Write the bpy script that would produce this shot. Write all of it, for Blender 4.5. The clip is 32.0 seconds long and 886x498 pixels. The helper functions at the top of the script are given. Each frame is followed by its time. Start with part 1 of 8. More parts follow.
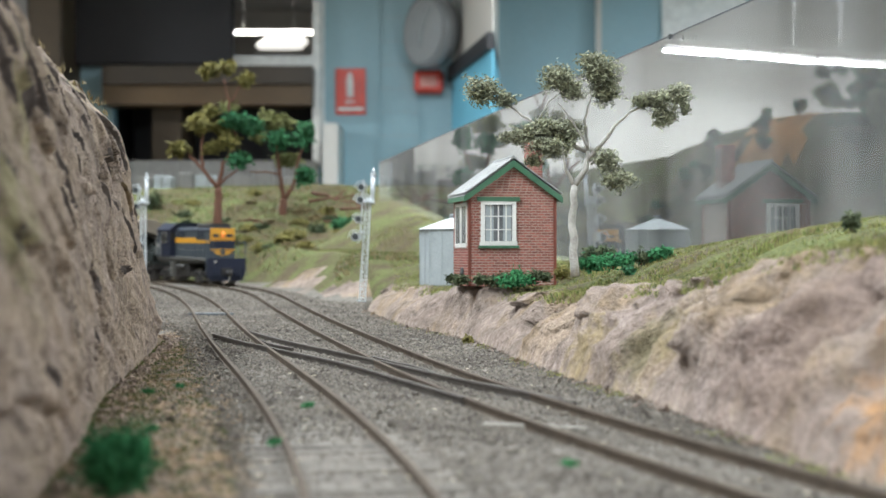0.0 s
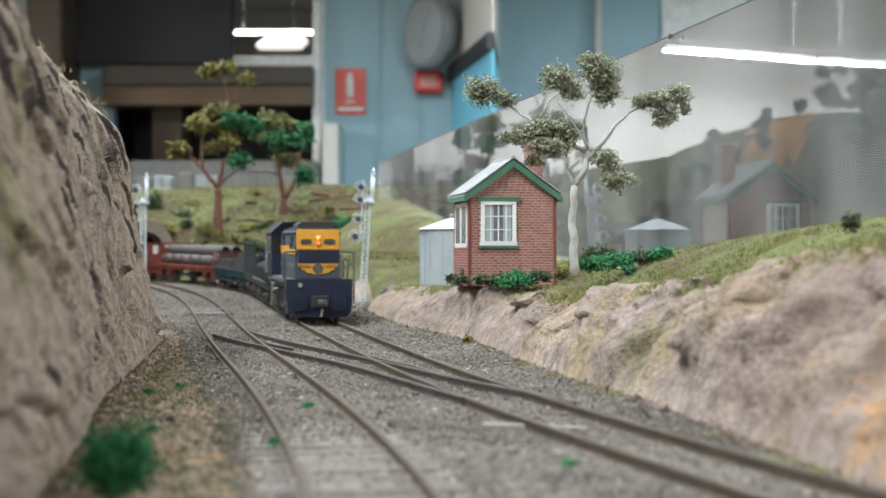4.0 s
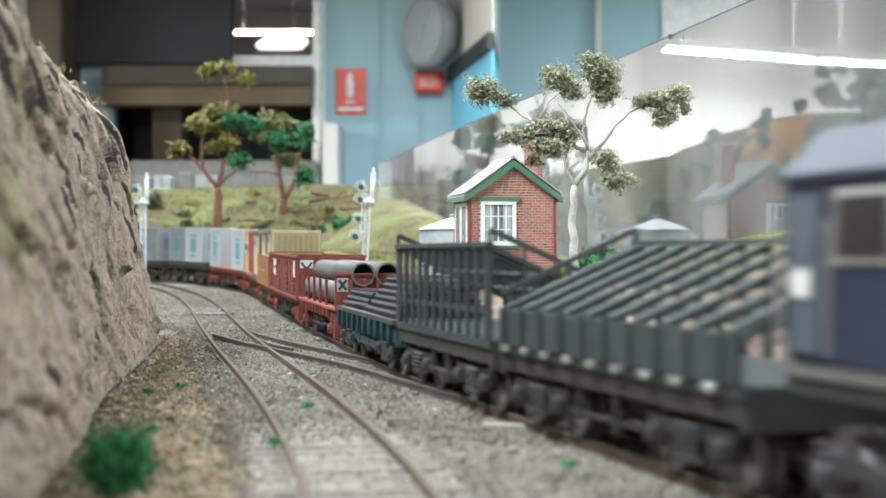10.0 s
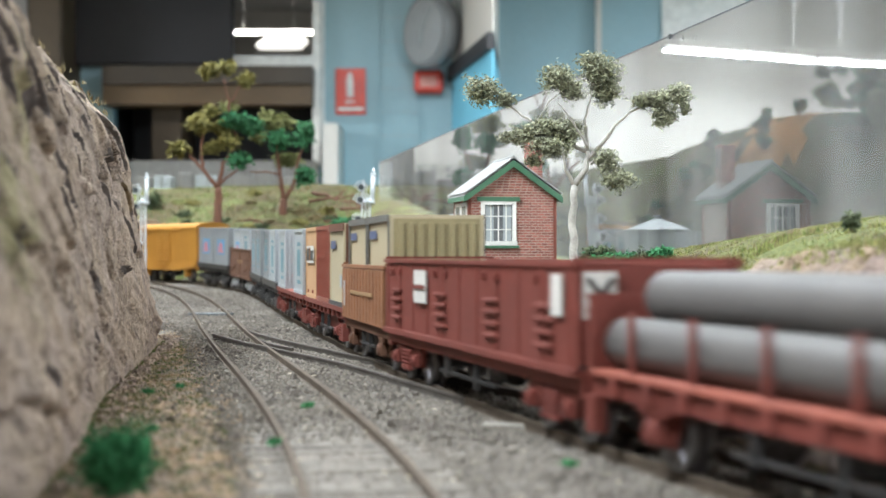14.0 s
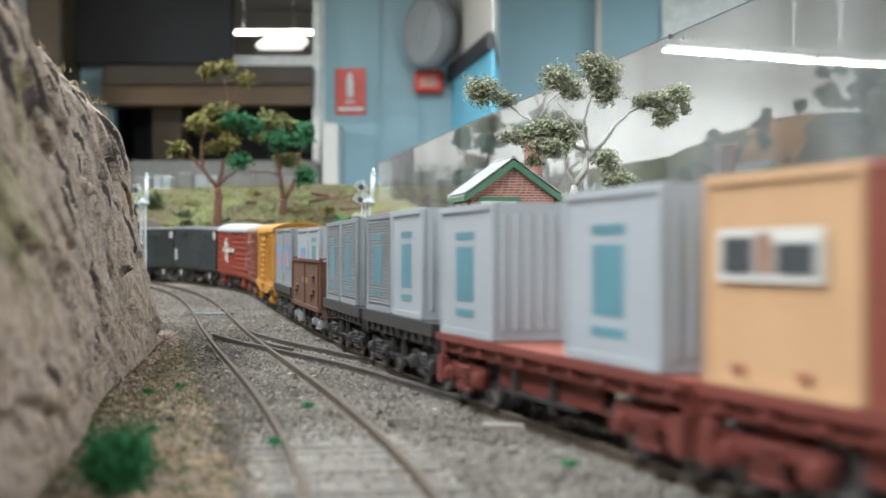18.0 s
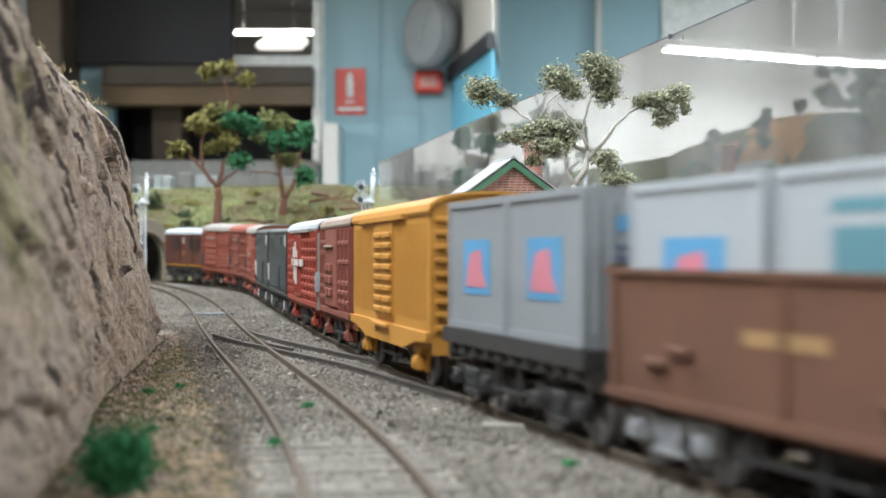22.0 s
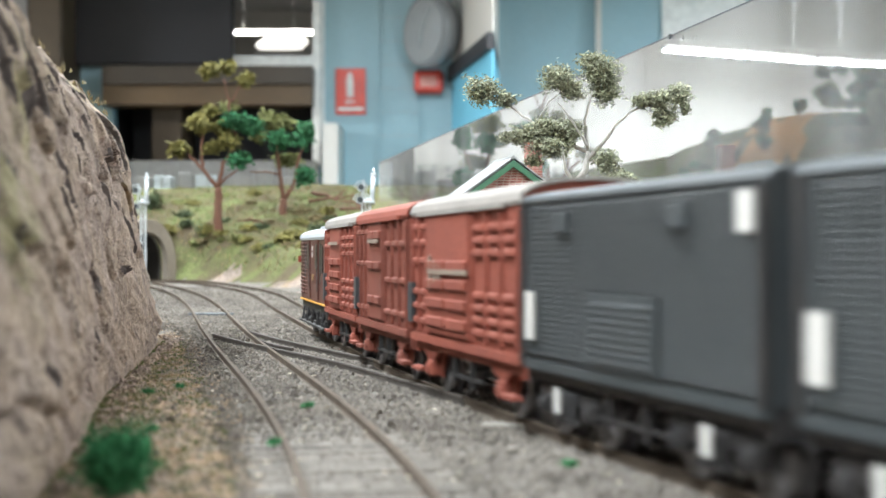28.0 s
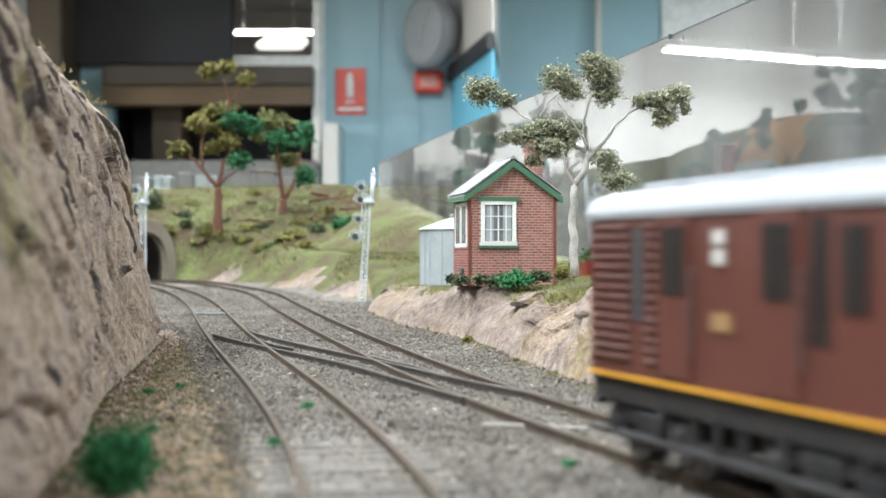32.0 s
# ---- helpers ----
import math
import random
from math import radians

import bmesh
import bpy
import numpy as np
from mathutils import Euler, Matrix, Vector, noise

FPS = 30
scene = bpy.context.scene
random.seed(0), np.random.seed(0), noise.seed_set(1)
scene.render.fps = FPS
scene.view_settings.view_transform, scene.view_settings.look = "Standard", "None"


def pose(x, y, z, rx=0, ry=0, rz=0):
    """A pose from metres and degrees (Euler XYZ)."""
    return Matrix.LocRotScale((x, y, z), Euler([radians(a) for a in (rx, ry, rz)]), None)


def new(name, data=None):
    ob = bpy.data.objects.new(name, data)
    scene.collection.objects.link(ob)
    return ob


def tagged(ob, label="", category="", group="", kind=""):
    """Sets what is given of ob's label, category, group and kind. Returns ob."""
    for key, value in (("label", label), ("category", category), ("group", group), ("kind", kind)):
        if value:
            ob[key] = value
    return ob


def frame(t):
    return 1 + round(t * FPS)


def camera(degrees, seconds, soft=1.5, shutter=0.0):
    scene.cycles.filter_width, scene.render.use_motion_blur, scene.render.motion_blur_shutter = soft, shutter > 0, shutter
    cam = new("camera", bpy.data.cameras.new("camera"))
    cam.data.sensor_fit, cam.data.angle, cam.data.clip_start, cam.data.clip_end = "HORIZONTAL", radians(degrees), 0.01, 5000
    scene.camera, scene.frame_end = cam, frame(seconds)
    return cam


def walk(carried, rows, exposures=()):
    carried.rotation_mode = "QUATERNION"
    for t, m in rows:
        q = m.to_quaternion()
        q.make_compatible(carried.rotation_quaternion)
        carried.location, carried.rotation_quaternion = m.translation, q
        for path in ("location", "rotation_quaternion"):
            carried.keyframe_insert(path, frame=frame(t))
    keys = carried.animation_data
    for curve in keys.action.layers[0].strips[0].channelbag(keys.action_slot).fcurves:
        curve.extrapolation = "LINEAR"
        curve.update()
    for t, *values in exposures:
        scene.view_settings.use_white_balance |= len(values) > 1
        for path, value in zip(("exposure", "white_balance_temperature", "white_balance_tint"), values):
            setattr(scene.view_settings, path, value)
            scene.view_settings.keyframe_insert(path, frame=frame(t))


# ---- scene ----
# Model railway at 1:87 in a club room. All lengths below are written in millimetres and scaled by U.
U = 0.001
CAM_Z = 30.2

cam = camera(34.2, 32.0, soft=1.5, shutter=1.0)
cam.data.dof.use_dof = True
cam.data.dof.focus_distance = 0.49
cam.data.dof.aperture_fstop = 30
walk(cam, [(0.0, pose(0, 0, CAM_Z * U, 90.247)), (32.0, pose(0, 0, CAM_Z * U, 90.247))],
     exposures=[(0.0, 0.52), (6.0, 0.56), (7.0, 0.58), (9.0, 1.1), (12.0, 1.14), (13.0, 0.98), (14.0, 0.93), (17.0, 0.8), (19.0, 0.76), (21.0, 0.82), (25.0, 0.86), (28.0, 1.1), (30.0, 1.0), (32.0, 0.88)])

# ---- light ----
world = bpy.data.worlds.new("room_air")
scene.world = world
world.use_nodes = True
world.node_tree.nodes["Background"].inputs[0].default_value = (0.9, 0.95, 1.0, 1)
world.node_tree.nodes["Background"].inputs[1].default_value = 0.02


# ---- mesh helpers (millimetres) ----
def box(bm, x0, x1, y0, y1, z0, z1, bevel=0.0):
    """An upright box, with its edges bevelled if asked."""
    vs = [bm.verts.new((x, y, z)) for x in (x0, x1) for y in (y0, y1) for z in (z0, z1)]
    fs = []
    for a, b, c, d in ((0, 1, 3, 2), (4, 6, 7, 5), (0, 4, 5, 1), (2, 3, 7, 6), (0, 2, 6, 4), (1, 5, 7, 3)):
        fs.append(bm.faces.new((vs[a], vs[b], vs[c], vs[d])))
    if bevel:
        es = {e for f in fs for e in f.edges}
        bmesh.ops.bevel(bm, geom=list(es), offset=bevel, segments=1, affect="EDGES")
    return vs


def tube(bm, p0, p1, r0, r1=None, seg=8, caps=True):
    """A round bar from p0 to p1 that may taper."""
    r1 = r0 if r1 is None else r1
    p0, p1 = Vector(p0), Vector(p1)
    ax = (p1 - p0).normalized()
    u = ax.orthogonal().normalized()
    v = ax.cross(u)
    rings = []
    for p, r in ((p0, r0), (p1, r1)):
        rings.append([bm.verts.new(p + r * (math.cos(6.28318 * i / seg) * u + math.sin(6.28318 * i / seg) * v)) for i in range(seg)])
    for i in range(seg):
        j = (i + 1) % seg
        f = bm.faces.new((rings[0][i], rings[0][j], rings[1][j], rings[1][i]))
        f.smooth = seg > 6
    if caps:
        bm.faces.new(rings[0][::-1])
        bm.faces.new(rings[1])


def extrude(bm, outline, axis, a, b):
    """A prism: the outline (pairs) drawn in the plane across axis, from a to b along it."""
    def at(p, t):
        return (t, p[0], p[1]) if axis == "x" else (p[0], t, p[1]) if axis == "y" else (p[0], p[1], t)
    r0 = [bm.verts.new(at(p, a)) for p in outline]
    r1 = [bm.verts.new(at(p, b)) for p in outline]
    n = len(outline)
    for i in range(n):
        bm.faces.new((r0[i], r0[(i + 1) % n], r1[(i + 1) % n], r1[i]))
    bm.faces.new(r0[::-1])
    bm.faces.new(r1)


def sweep(bm, pts, section, closed=True):
    """The section (pairs: across, up) carried along points in the plan (x, y, z)."""
    rings = []
    n = len(pts)
    for i, p in enumerate(pts):
        a, b = Vector(pts[max(i - 1, 0)]), Vector(pts[min(i + 1, n - 1)])
        d = b - a
        d.z = 0
        d.normalize()
        side = Vector((-d.y, d.x, 0))
        rings.append([bm.verts.new(Vector(p) + side * s[0] + Vector((0, 0, s[1]))) for s in section])
    m = len(section)
    for r, q in zip(rings, rings[1:]):
        for i in range(m if closed else m - 1):
            bm.faces.new((r[i], r[(i + 1) % m], q[(i + 1) % m], q[i]))
    if closed:
        bm.faces.new(rings[0][::-1])
        bm.faces.new(rings[-1])


def to_mesh(name, bm, mat, smooth=False):
    """Ends a bmesh in millimetres as a mesh in metres."""
    bmesh.ops.recalc_face_normals(bm, faces=bm.faces)
    for v in bm.verts:
        v.co *= U
    me = bpy.data.meshes.new(name)
    bm.to_mesh(me)
    bm.free()
    for m in (mat if isinstance(mat, (list, tuple)) else [mat]):
        me.materials.append(m)
    if smooth:
        for p in me.polygons:
            p.use_smooth = True
    return me


def part(name, bm, mat, parent=None, label="", smooth=False, at=None):
    """Links a bmesh as one mesh object, under a thing or a part if given."""
    ob = new(name, to_mesh(name, bm, mat, smooth) if isinstance(bm, bmesh.types.BMesh) else bm)
    if parent:
        ob.parent = parent
    if at is not None:
        ob.matrix_basis = at
    if label:
        tagged(ob, label)
    return ob


def mm(x, y, z, rx=0, ry=0, rz=0):
    """A pose in millimetres and degrees."""
    return pose(x * U, y * U, z * U, rx, ry, rz)


def thing(name, m, label, category, group=""):
    ob = new(name)
    ob.empty_display_size = 0.01
    ob.matrix_basis = m
    return tagged(ob, label, category, group)


def n1(x, y, z=0.0, s=1.0):
    return noise.noise(Vector((x / s, y / s, z / s)))


def fbm(x, y, z=0.0, s=1.0, o=4):
    return noise.fractal(Vector((x / s, y / s, z / s)), 1.0, 2.0, o)


def smooth(a, b, t):
    t = min(max((t - a) / (b - a), 0.0), 1.0)
    return t * t * (3 - 2 * t)


def lerp_table(rows, t):
    """Linear between rows of (t, value)."""
    if t <= rows[0][0]:
        return rows[0][1]
    for (a, u), (b, v) in zip(rows, rows[1:]):
        if t <= b:
            return u + (v - u) * (t - a) / (b - a)
    return rows[-1][1]


# ---- materials ----
def nodes_of(name):
    m = bpy.data.materials.new(name)
    m.use_nodes = True
    nt = m.node_tree
    return m, nt, nt.nodes["Principled BSDF"]


def paint(name, color, rough=0.5, metal=0.0, var=0.15, scale=0.05, bump=0.15, grain=0.0008, second=None, mix=0.5, spread=0.0, spec=0.5, sharp=0.12, depth=None):
    """A surface with variation at two scales: patches (scale, metres) towards a second colour, and grain (metres) with relief."""
    m, nt, bsdf = nodes_of(name)
    N, L = nt.nodes, nt.links
    co = N.new("ShaderNodeTexCoord")
    geo = N.new("ShaderNodeObjectInfo")
    off = N.new("ShaderNodeVectorMath")
    off.operation = "ADD"
    rnd = N.new("ShaderNodeMath")
    rnd.operation = "MULTIPLY"
    rnd.inputs[1].default_value = 3.7
    L.new(geo.outputs["Random"], rnd.inputs[0])
    L.new(co.outputs["Object"], off.inputs[0])
    L.new(rnd.outputs[0], off.inputs[1])
    big = N.new("ShaderNodeTexNoise")
    big.inputs["Scale"].default_value = 1.0 / scale
    big.inputs["Detail"].default_value = 6
    big.inputs["Roughness"].default_value = 0.65
    fine = N.new("ShaderNodeTexNoise")
    fine.inputs["Scale"].default_value = 1.0 / grain
    fine.inputs["Detail"].default_value = 3
    L.new(off.outputs[0], big.inputs["Vector"])
    L.new(off.outputs[0], fine.inputs["Vector"])
    ramp = N.new("ShaderNodeMapRange")
    ramp.inputs[1].default_value, ramp.inputs[2].default_value = 0.5 - sharp, 0.5 + sharp
    ramp.inputs[4].default_value = mix
    L.new(big.outputs["Fac"], ramp.inputs[0])
    c2 = second or tuple(c * 0.6 for c in color)
    m1 = N.new("ShaderNodeMix")
    m1.data_type = "RGBA"
    m1.inputs[6].default_value, m1.inputs[7].default_value = (*color, 1), (*c2, 1)
    L.new(ramp.outputs[0], m1.inputs[0])
    hsv = N.new("ShaderNodeHueSaturation")
    L.new(m1.outputs[2], hsv.inputs["Color"])
    val = N.new("ShaderNodeMapRange")
    val.inputs[1].default_value, val.inputs[2].default_value = 0.25, 0.75
    val.inputs[3].default_value, val.inputs[4].default_value = 1 - var, 1 + var
    L.new(fine.outputs["Fac"], val.inputs[0])
    if spread:
        isl = N.new("ShaderNodeMapRange")
        isl.inputs[3].default_value, isl.inputs[4].default_value = 1 - spread, 1 + spread
        g2 = N.new("ShaderNodeNewGeometry")
        add = N.new("ShaderNodeMath")
        add.operation = "ADD"
        L.new(g2.outputs["Random Per Island"], add.inputs[0])
        L.new(geo.outputs["Random"], add.inputs[1])
        fr = N.new("ShaderNodeMath")
        fr.operation = "FRACT"
        L.new(add.outputs[0], fr.inputs[0])
        L.new(fr.outputs[0], isl.inputs[0])
        mul = N.new("ShaderNodeMath")
        mul.operation = "MULTIPLY"
        L.new(isl.outputs[0], mul.inputs[0])
        L.new(val.outputs[0], mul.inputs[1])
        L.new(mul.outputs[0], hsv.inputs["Value"])
    else:
        L.new(val.outputs[0], hsv.inputs["Value"])
    L.new(hsv.outputs[0], bsdf.inputs["Base Color"])
    bsdf.inputs["Roughness"].default_value = rough
    bsdf.inputs["Metallic"].default_value = metal
    bsdf.inputs["Specular IOR Level"].default_value = spec
    if bump:
        b = N.new("ShaderNodeBump")
        b.inputs["Strength"].default_value = bump
        b.inputs["Distance"].default_value = depth or grain * 0.6
        L.new(fine.outputs["Fac"], b.inputs["Height"])
        L.new(b.outputs[0], bsdf.inputs["Normal"])
    return m


def glow(name, color, strength):
    m, nt, bsdf = nodes_of(name)
    bsdf.inputs["Base Color"].default_value = (*color, 1)
    bsdf.inputs["Emission Color"].default_value = (*color, 1)
    bsdf.inputs["Emission Strength"].default_value = strength
    return m


# ---- track plan: x to the right, y away from the camera ----
def rise(y):
    """Height of the rail tops: level in the foreground, climbing towards the tunnel."""
    return 2.3e-5 * max(y - 420.0, 0.0) ** 2 if y < 1100 else 10.6


def lay_main():
    """Centre line of the main track, from inside the tunnel towards the camera."""
    near = []
    y = 440.0
    while y > 150:
        d = y / 1000
        near.append((((223.85 * d - 387.24) * d + 111.3), y))
        y -= 5
    dx, dy = near[-1][0] - near[-2][0], near[-1][1] - near[-2][1]
    k = math.hypot(dx, dy)
    tail = [(near[-1][0] + dx / k * 5 * i, near[-1][1] + dy / k * 5 * i) for i in range(1, 560)]
    far, p, a, run = [], Vector(near[0]), math.atan2(near[0][1] - near[1][1], near[0][0] - near[1][0]), 0
    straight = radians(101.4)
    while run < 3600:
        if p.y < 885:
            a += (straight - a) * 0.3
        elif a < math.pi:
            a += 5 / (700 if p.y < 1100 else 260)
        p = p + 5 * Vector((math.cos(a), math.sin(a)))
        run += 5
        far.append((p.x, p.y))
    pts = far[::-1] + near + tail
    return [(x, yy, rise(yy)) for x, yy in pts]


MAIN = lay_main()
RUN = [0.0]
for _a, _b in zip(MAIN, MAIN[1:]):
    RUN.append(RUN[-1] + math.hypot(_b[0] - _a[0], _b[1] - _a[1]))
NEAR = min(range(len(MAIN)), key=lambda i: abs(MAIN[i][1] - 314) + abs(MAIN[i][0]) * 0.01)
RUN = [s - RUN[NEAR] for s in RUN]      # 0 where the track lies 314 mm before the camera
RUN_NP, MAIN_NP = np.array(RUN), np.array(MAIN)


def on_main(s):
    return Vector([float(np.interp(s, RUN_NP, MAIN_NP[:, k])) for k in range(3)])


def main_x(y):
    """x of the main track at that distance, where it is seen."""
    rows = VISIBLE
    return float(np.interp(y, rows[:, 1], rows[:, 0]))


VISIBLE = np.array([p for p in MAIN if p[1] < 1120 and p[0] > -320])[::-1]


def siding_x(y):
    """x of the second track, which runs beside the cliff."""
    d = max(y, 180.0) / 1000
    return (((SIDING[0] * d + SIDING[1]) * d + SIDING[2]) * d + SIDING[3]) * d + SIDING[4] + 0.14 * max(180.0 - y, 0)


SIDING = (-521.7, 1130.6, -880.5, 82.1, -1.1)


# ---- materials of the train ----
NAVY = paint("navy_paint", (0.011, 0.015, 0.034), rough=0.6, spec=0.3, second=(0.02, 0.024, 0.04), scale=0.02, var=0.12, bump=0.05)
SLATE = paint("slate_blue_paint", (0.048, 0.062, 0.079), rough=0.5, second=(0.068, 0.076, 0.083), scale=0.025, var=0.1, bump=0.05)
GOLD = paint("yellow_paint", (0.62, 0.30, 0.025), rough=0.45, second=(0.52, 0.25, 0.03), scale=0.02, var=0.08, bump=0.05)
VAN_YELLOW = paint("van_yellow", (0.40, 0.185, 0.03), rough=0.6, spec=0.3, second=(0.33, 0.15, 0.026), scale=0.016, var=0.12, bump=0.08)
BLACK = paint("underframe_black", (0.017, 0.016, 0.016), rough=0.65, second=(0.04, 0.034, 0.03), scale=0.006, var=0.3)
RED = paint("wagon_red", (0.155, 0.038, 0.028), rough=0.65, spec=0.25, second=(0.105, 0.031, 0.025), scale=0.02, var=0.14, bump=0.08)
RED_BRIGHT = paint("van_red", (0.25, 0.042, 0.025), rough=0.6, spec=0.3, second=(0.18, 0.038, 0.025), scale=0.02, var=0.14, bump=0.08)
RED_FADED = paint("faded_red", (0.23, 0.063, 0.041), rough=0.7, spec=0.25, second=(0.17, 0.05, 0.036), scale=0.018, var=0.16, bump=0.1)
MAROON = paint("van_brown_red", (0.185, 0.056, 0.037), rough=0.7, spec=0.25, second=(0.13, 0.043, 0.032), scale=0.02, var=0.15, bump=0.1)
GUARD = paint("guard_van_brown", (0.095, 0.028, 0.019), rough=0.5, second=(0.07, 0.023, 0.017), scale=0.02, var=0.12, bump=0.06)
DULL_LETTER = paint("dull_lettering", (0.26, 0.15, 0.06), rough=0.7, second=(0.17, 0.10, 0.05), scale=0.003, var=0.2)
BROWN = paint("open_wagon_brown", (0.115, 0.054, 0.032), rough=0.75, spec=0.25, second=(0.08, 0.04, 0.027), scale=0.012, var=0.2)
ORANGE_RUST = paint("rusty_orange", (0.235, 0.098, 0.042), rough=0.7, second=(0.16, 0.066, 0.03), scale=0.012, var=0.2)
CHARCOAL = paint("charcoal_paint", (0.034, 0.040, 0.042), rough=0.55, second=(0.05, 0.055, 0.056), scale=0.02, var=0.14)
DARK_GREEN = paint("dark_green_paint", (0.024, 0.031, 0.029), rough=0.7, spec=0.3, second=(0.042, 0.048, 0.044), scale=0.01, var=0.2)
TEAL = paint("teal_frame", (0.012, 0.046, 0.056), rough=0.7, spec=0.25, second=(0.022, 0.038, 0.042), scale=0.01, var=0.2)
SILVER = paint("silver_container", (0.30, 0.32, 0.332), rough=0.5, second=(0.26, 0.277, 0.288), scale=0.03, var=0.05, bump=0.04)
SILVER_DULL = paint("dull_silver_container", (0.20, 0.21, 0.218), rough=0.55, second=(0.168, 0.177, 0.185), scale=0.03, var=0.06, bump=0.04)
CREAM = paint("cream_container", (0.38, 0.325, 0.215), rough=0.5, second=(0.33, 0.28, 0.18), scale=0.03, var=0.06)
OLIVE = paint("olive_container_end", (0.245, 0.205, 0.105), rough=0.55, second=(0.20, 0.165, 0.085), scale=0.02, var=0.08)
ORANGE = paint("orange_container", (0.45, 0.275, 0.15), rough=0.6, spec=0.3, second=(0.39, 0.23, 0.12), scale=0.03, var=0.06)
RED_BOX = paint("brown_container", (0.21, 0.055, 0.035), rough=0.5, second=(0.17, 0.045, 0.03), scale=0.02, var=0.1)
CYAN = paint("cyan_marking", (0.088, 0.21, 0.25), rough=0.5, var=0.05)
BLUE = paint("blue_marking", (0.075, 0.25, 0.43), rough=0.5, var=0.05)
DARK_BLUE = paint("dark_blue_marking", (0.075, 0.095, 0.17), rough=0.5, var=0.05)
PINK = paint("pink_marking", (0.50, 0.17, 0.21), rough=0.5, var=0.05)
WHITE = paint("white_marking", (0.58, 0.56, 0.52), rough=0.55, var=0.08)
ROOF_WHITE = paint("pale_roof", (0.245, 0.222, 0.198), rough=0.8, spec=0.25, second=(0.18, 0.162, 0.144), scale=0.015, var=0.1)
ROOF_TAN = paint("tan_roof", (0.25, 0.19, 0.145), rough=0.7, second=(0.19, 0.142, 0.105), scale=0.015, var=0.1)
ROOF_SILVER = paint("silver_roof", (0.42, 0.44, 0.46), rough=0.45, metal=0.2, second=(0.35, 0.37, 0.39), scale=0.02, var=0.06)
PIPE = paint("grey_pipe", (0.082, 0.075, 0.07), rough=0.65, second=(0.055, 0.05, 0.047), scale=0.01, var=0.1)
# inside of the pipes, darker than outside to paint the bore's shade
PIPE_IN = paint("pipe_bore_shade", (0.04, 0.035, 0.03), rough=0.8)
STEEL = paint("dark_steel_bars", (0.02, 0.02, 0.024), rough=0.7, spec=0.25, second=(0.034, 0.032, 0.034), scale=0.005, var=0.2)
WHEEL = paint("wheel_steel", (0.20, 0.19, 0.19), rough=0.35, metal=0.7, second=(0.08, 0.07, 0.065), scale=0.004, var=0.2)
BRIGHT = paint("bright_metal", (0.55, 0.54, 0.52), rough=0.3, metal=0.8, var=0.1)
CABGLASS = paint("cab_window", (0.016, 0.015, 0.015), rough=0.3, var=0.05, bump=0)
EDGE_GREY = paint("grey_container_edge", (0.105, 0.10, 0.088), rough=0.6, second=(0.075, 0.07, 0.06), scale=0.01, var=0.12)
# rust darkened for the wall between ribs, painting the shade of the recesses
RUST_SHADE = paint("rusty_panel_shade", (0.12, 0.052, 0.026), rough=0.8, second=(0.085, 0.04, 0.022), scale=0.012, var=0.2, spec=0.2)
BOGIE_GREY = paint("bare_metal_bogie", (0.33, 0.335, 0.34), rough=0.5, metal=0.3, second=(0.19, 0.185, 0.18), scale=0.005, var=0.2)
DECK_DUST = paint("dusty_deck", (0.105, 0.10, 0.092), rough=0.8, second=(0.06, 0.06, 0.058), scale=0.012, var=0.2, spec=0.2)
LAMP_ON = glow("headlight_lit", (1.0, 0.27, 0.07), 1.7)
LAMP_LOW = glow("lower_headlight_lit", (1.0, 0.22, 0.06), 0.4)


def block(name, dims, mat, parent, label="", bevel=0.0):
    bm = bmesh.new()
    box(bm, *dims, bevel)
    return part(name, bm, mat, parent, label)




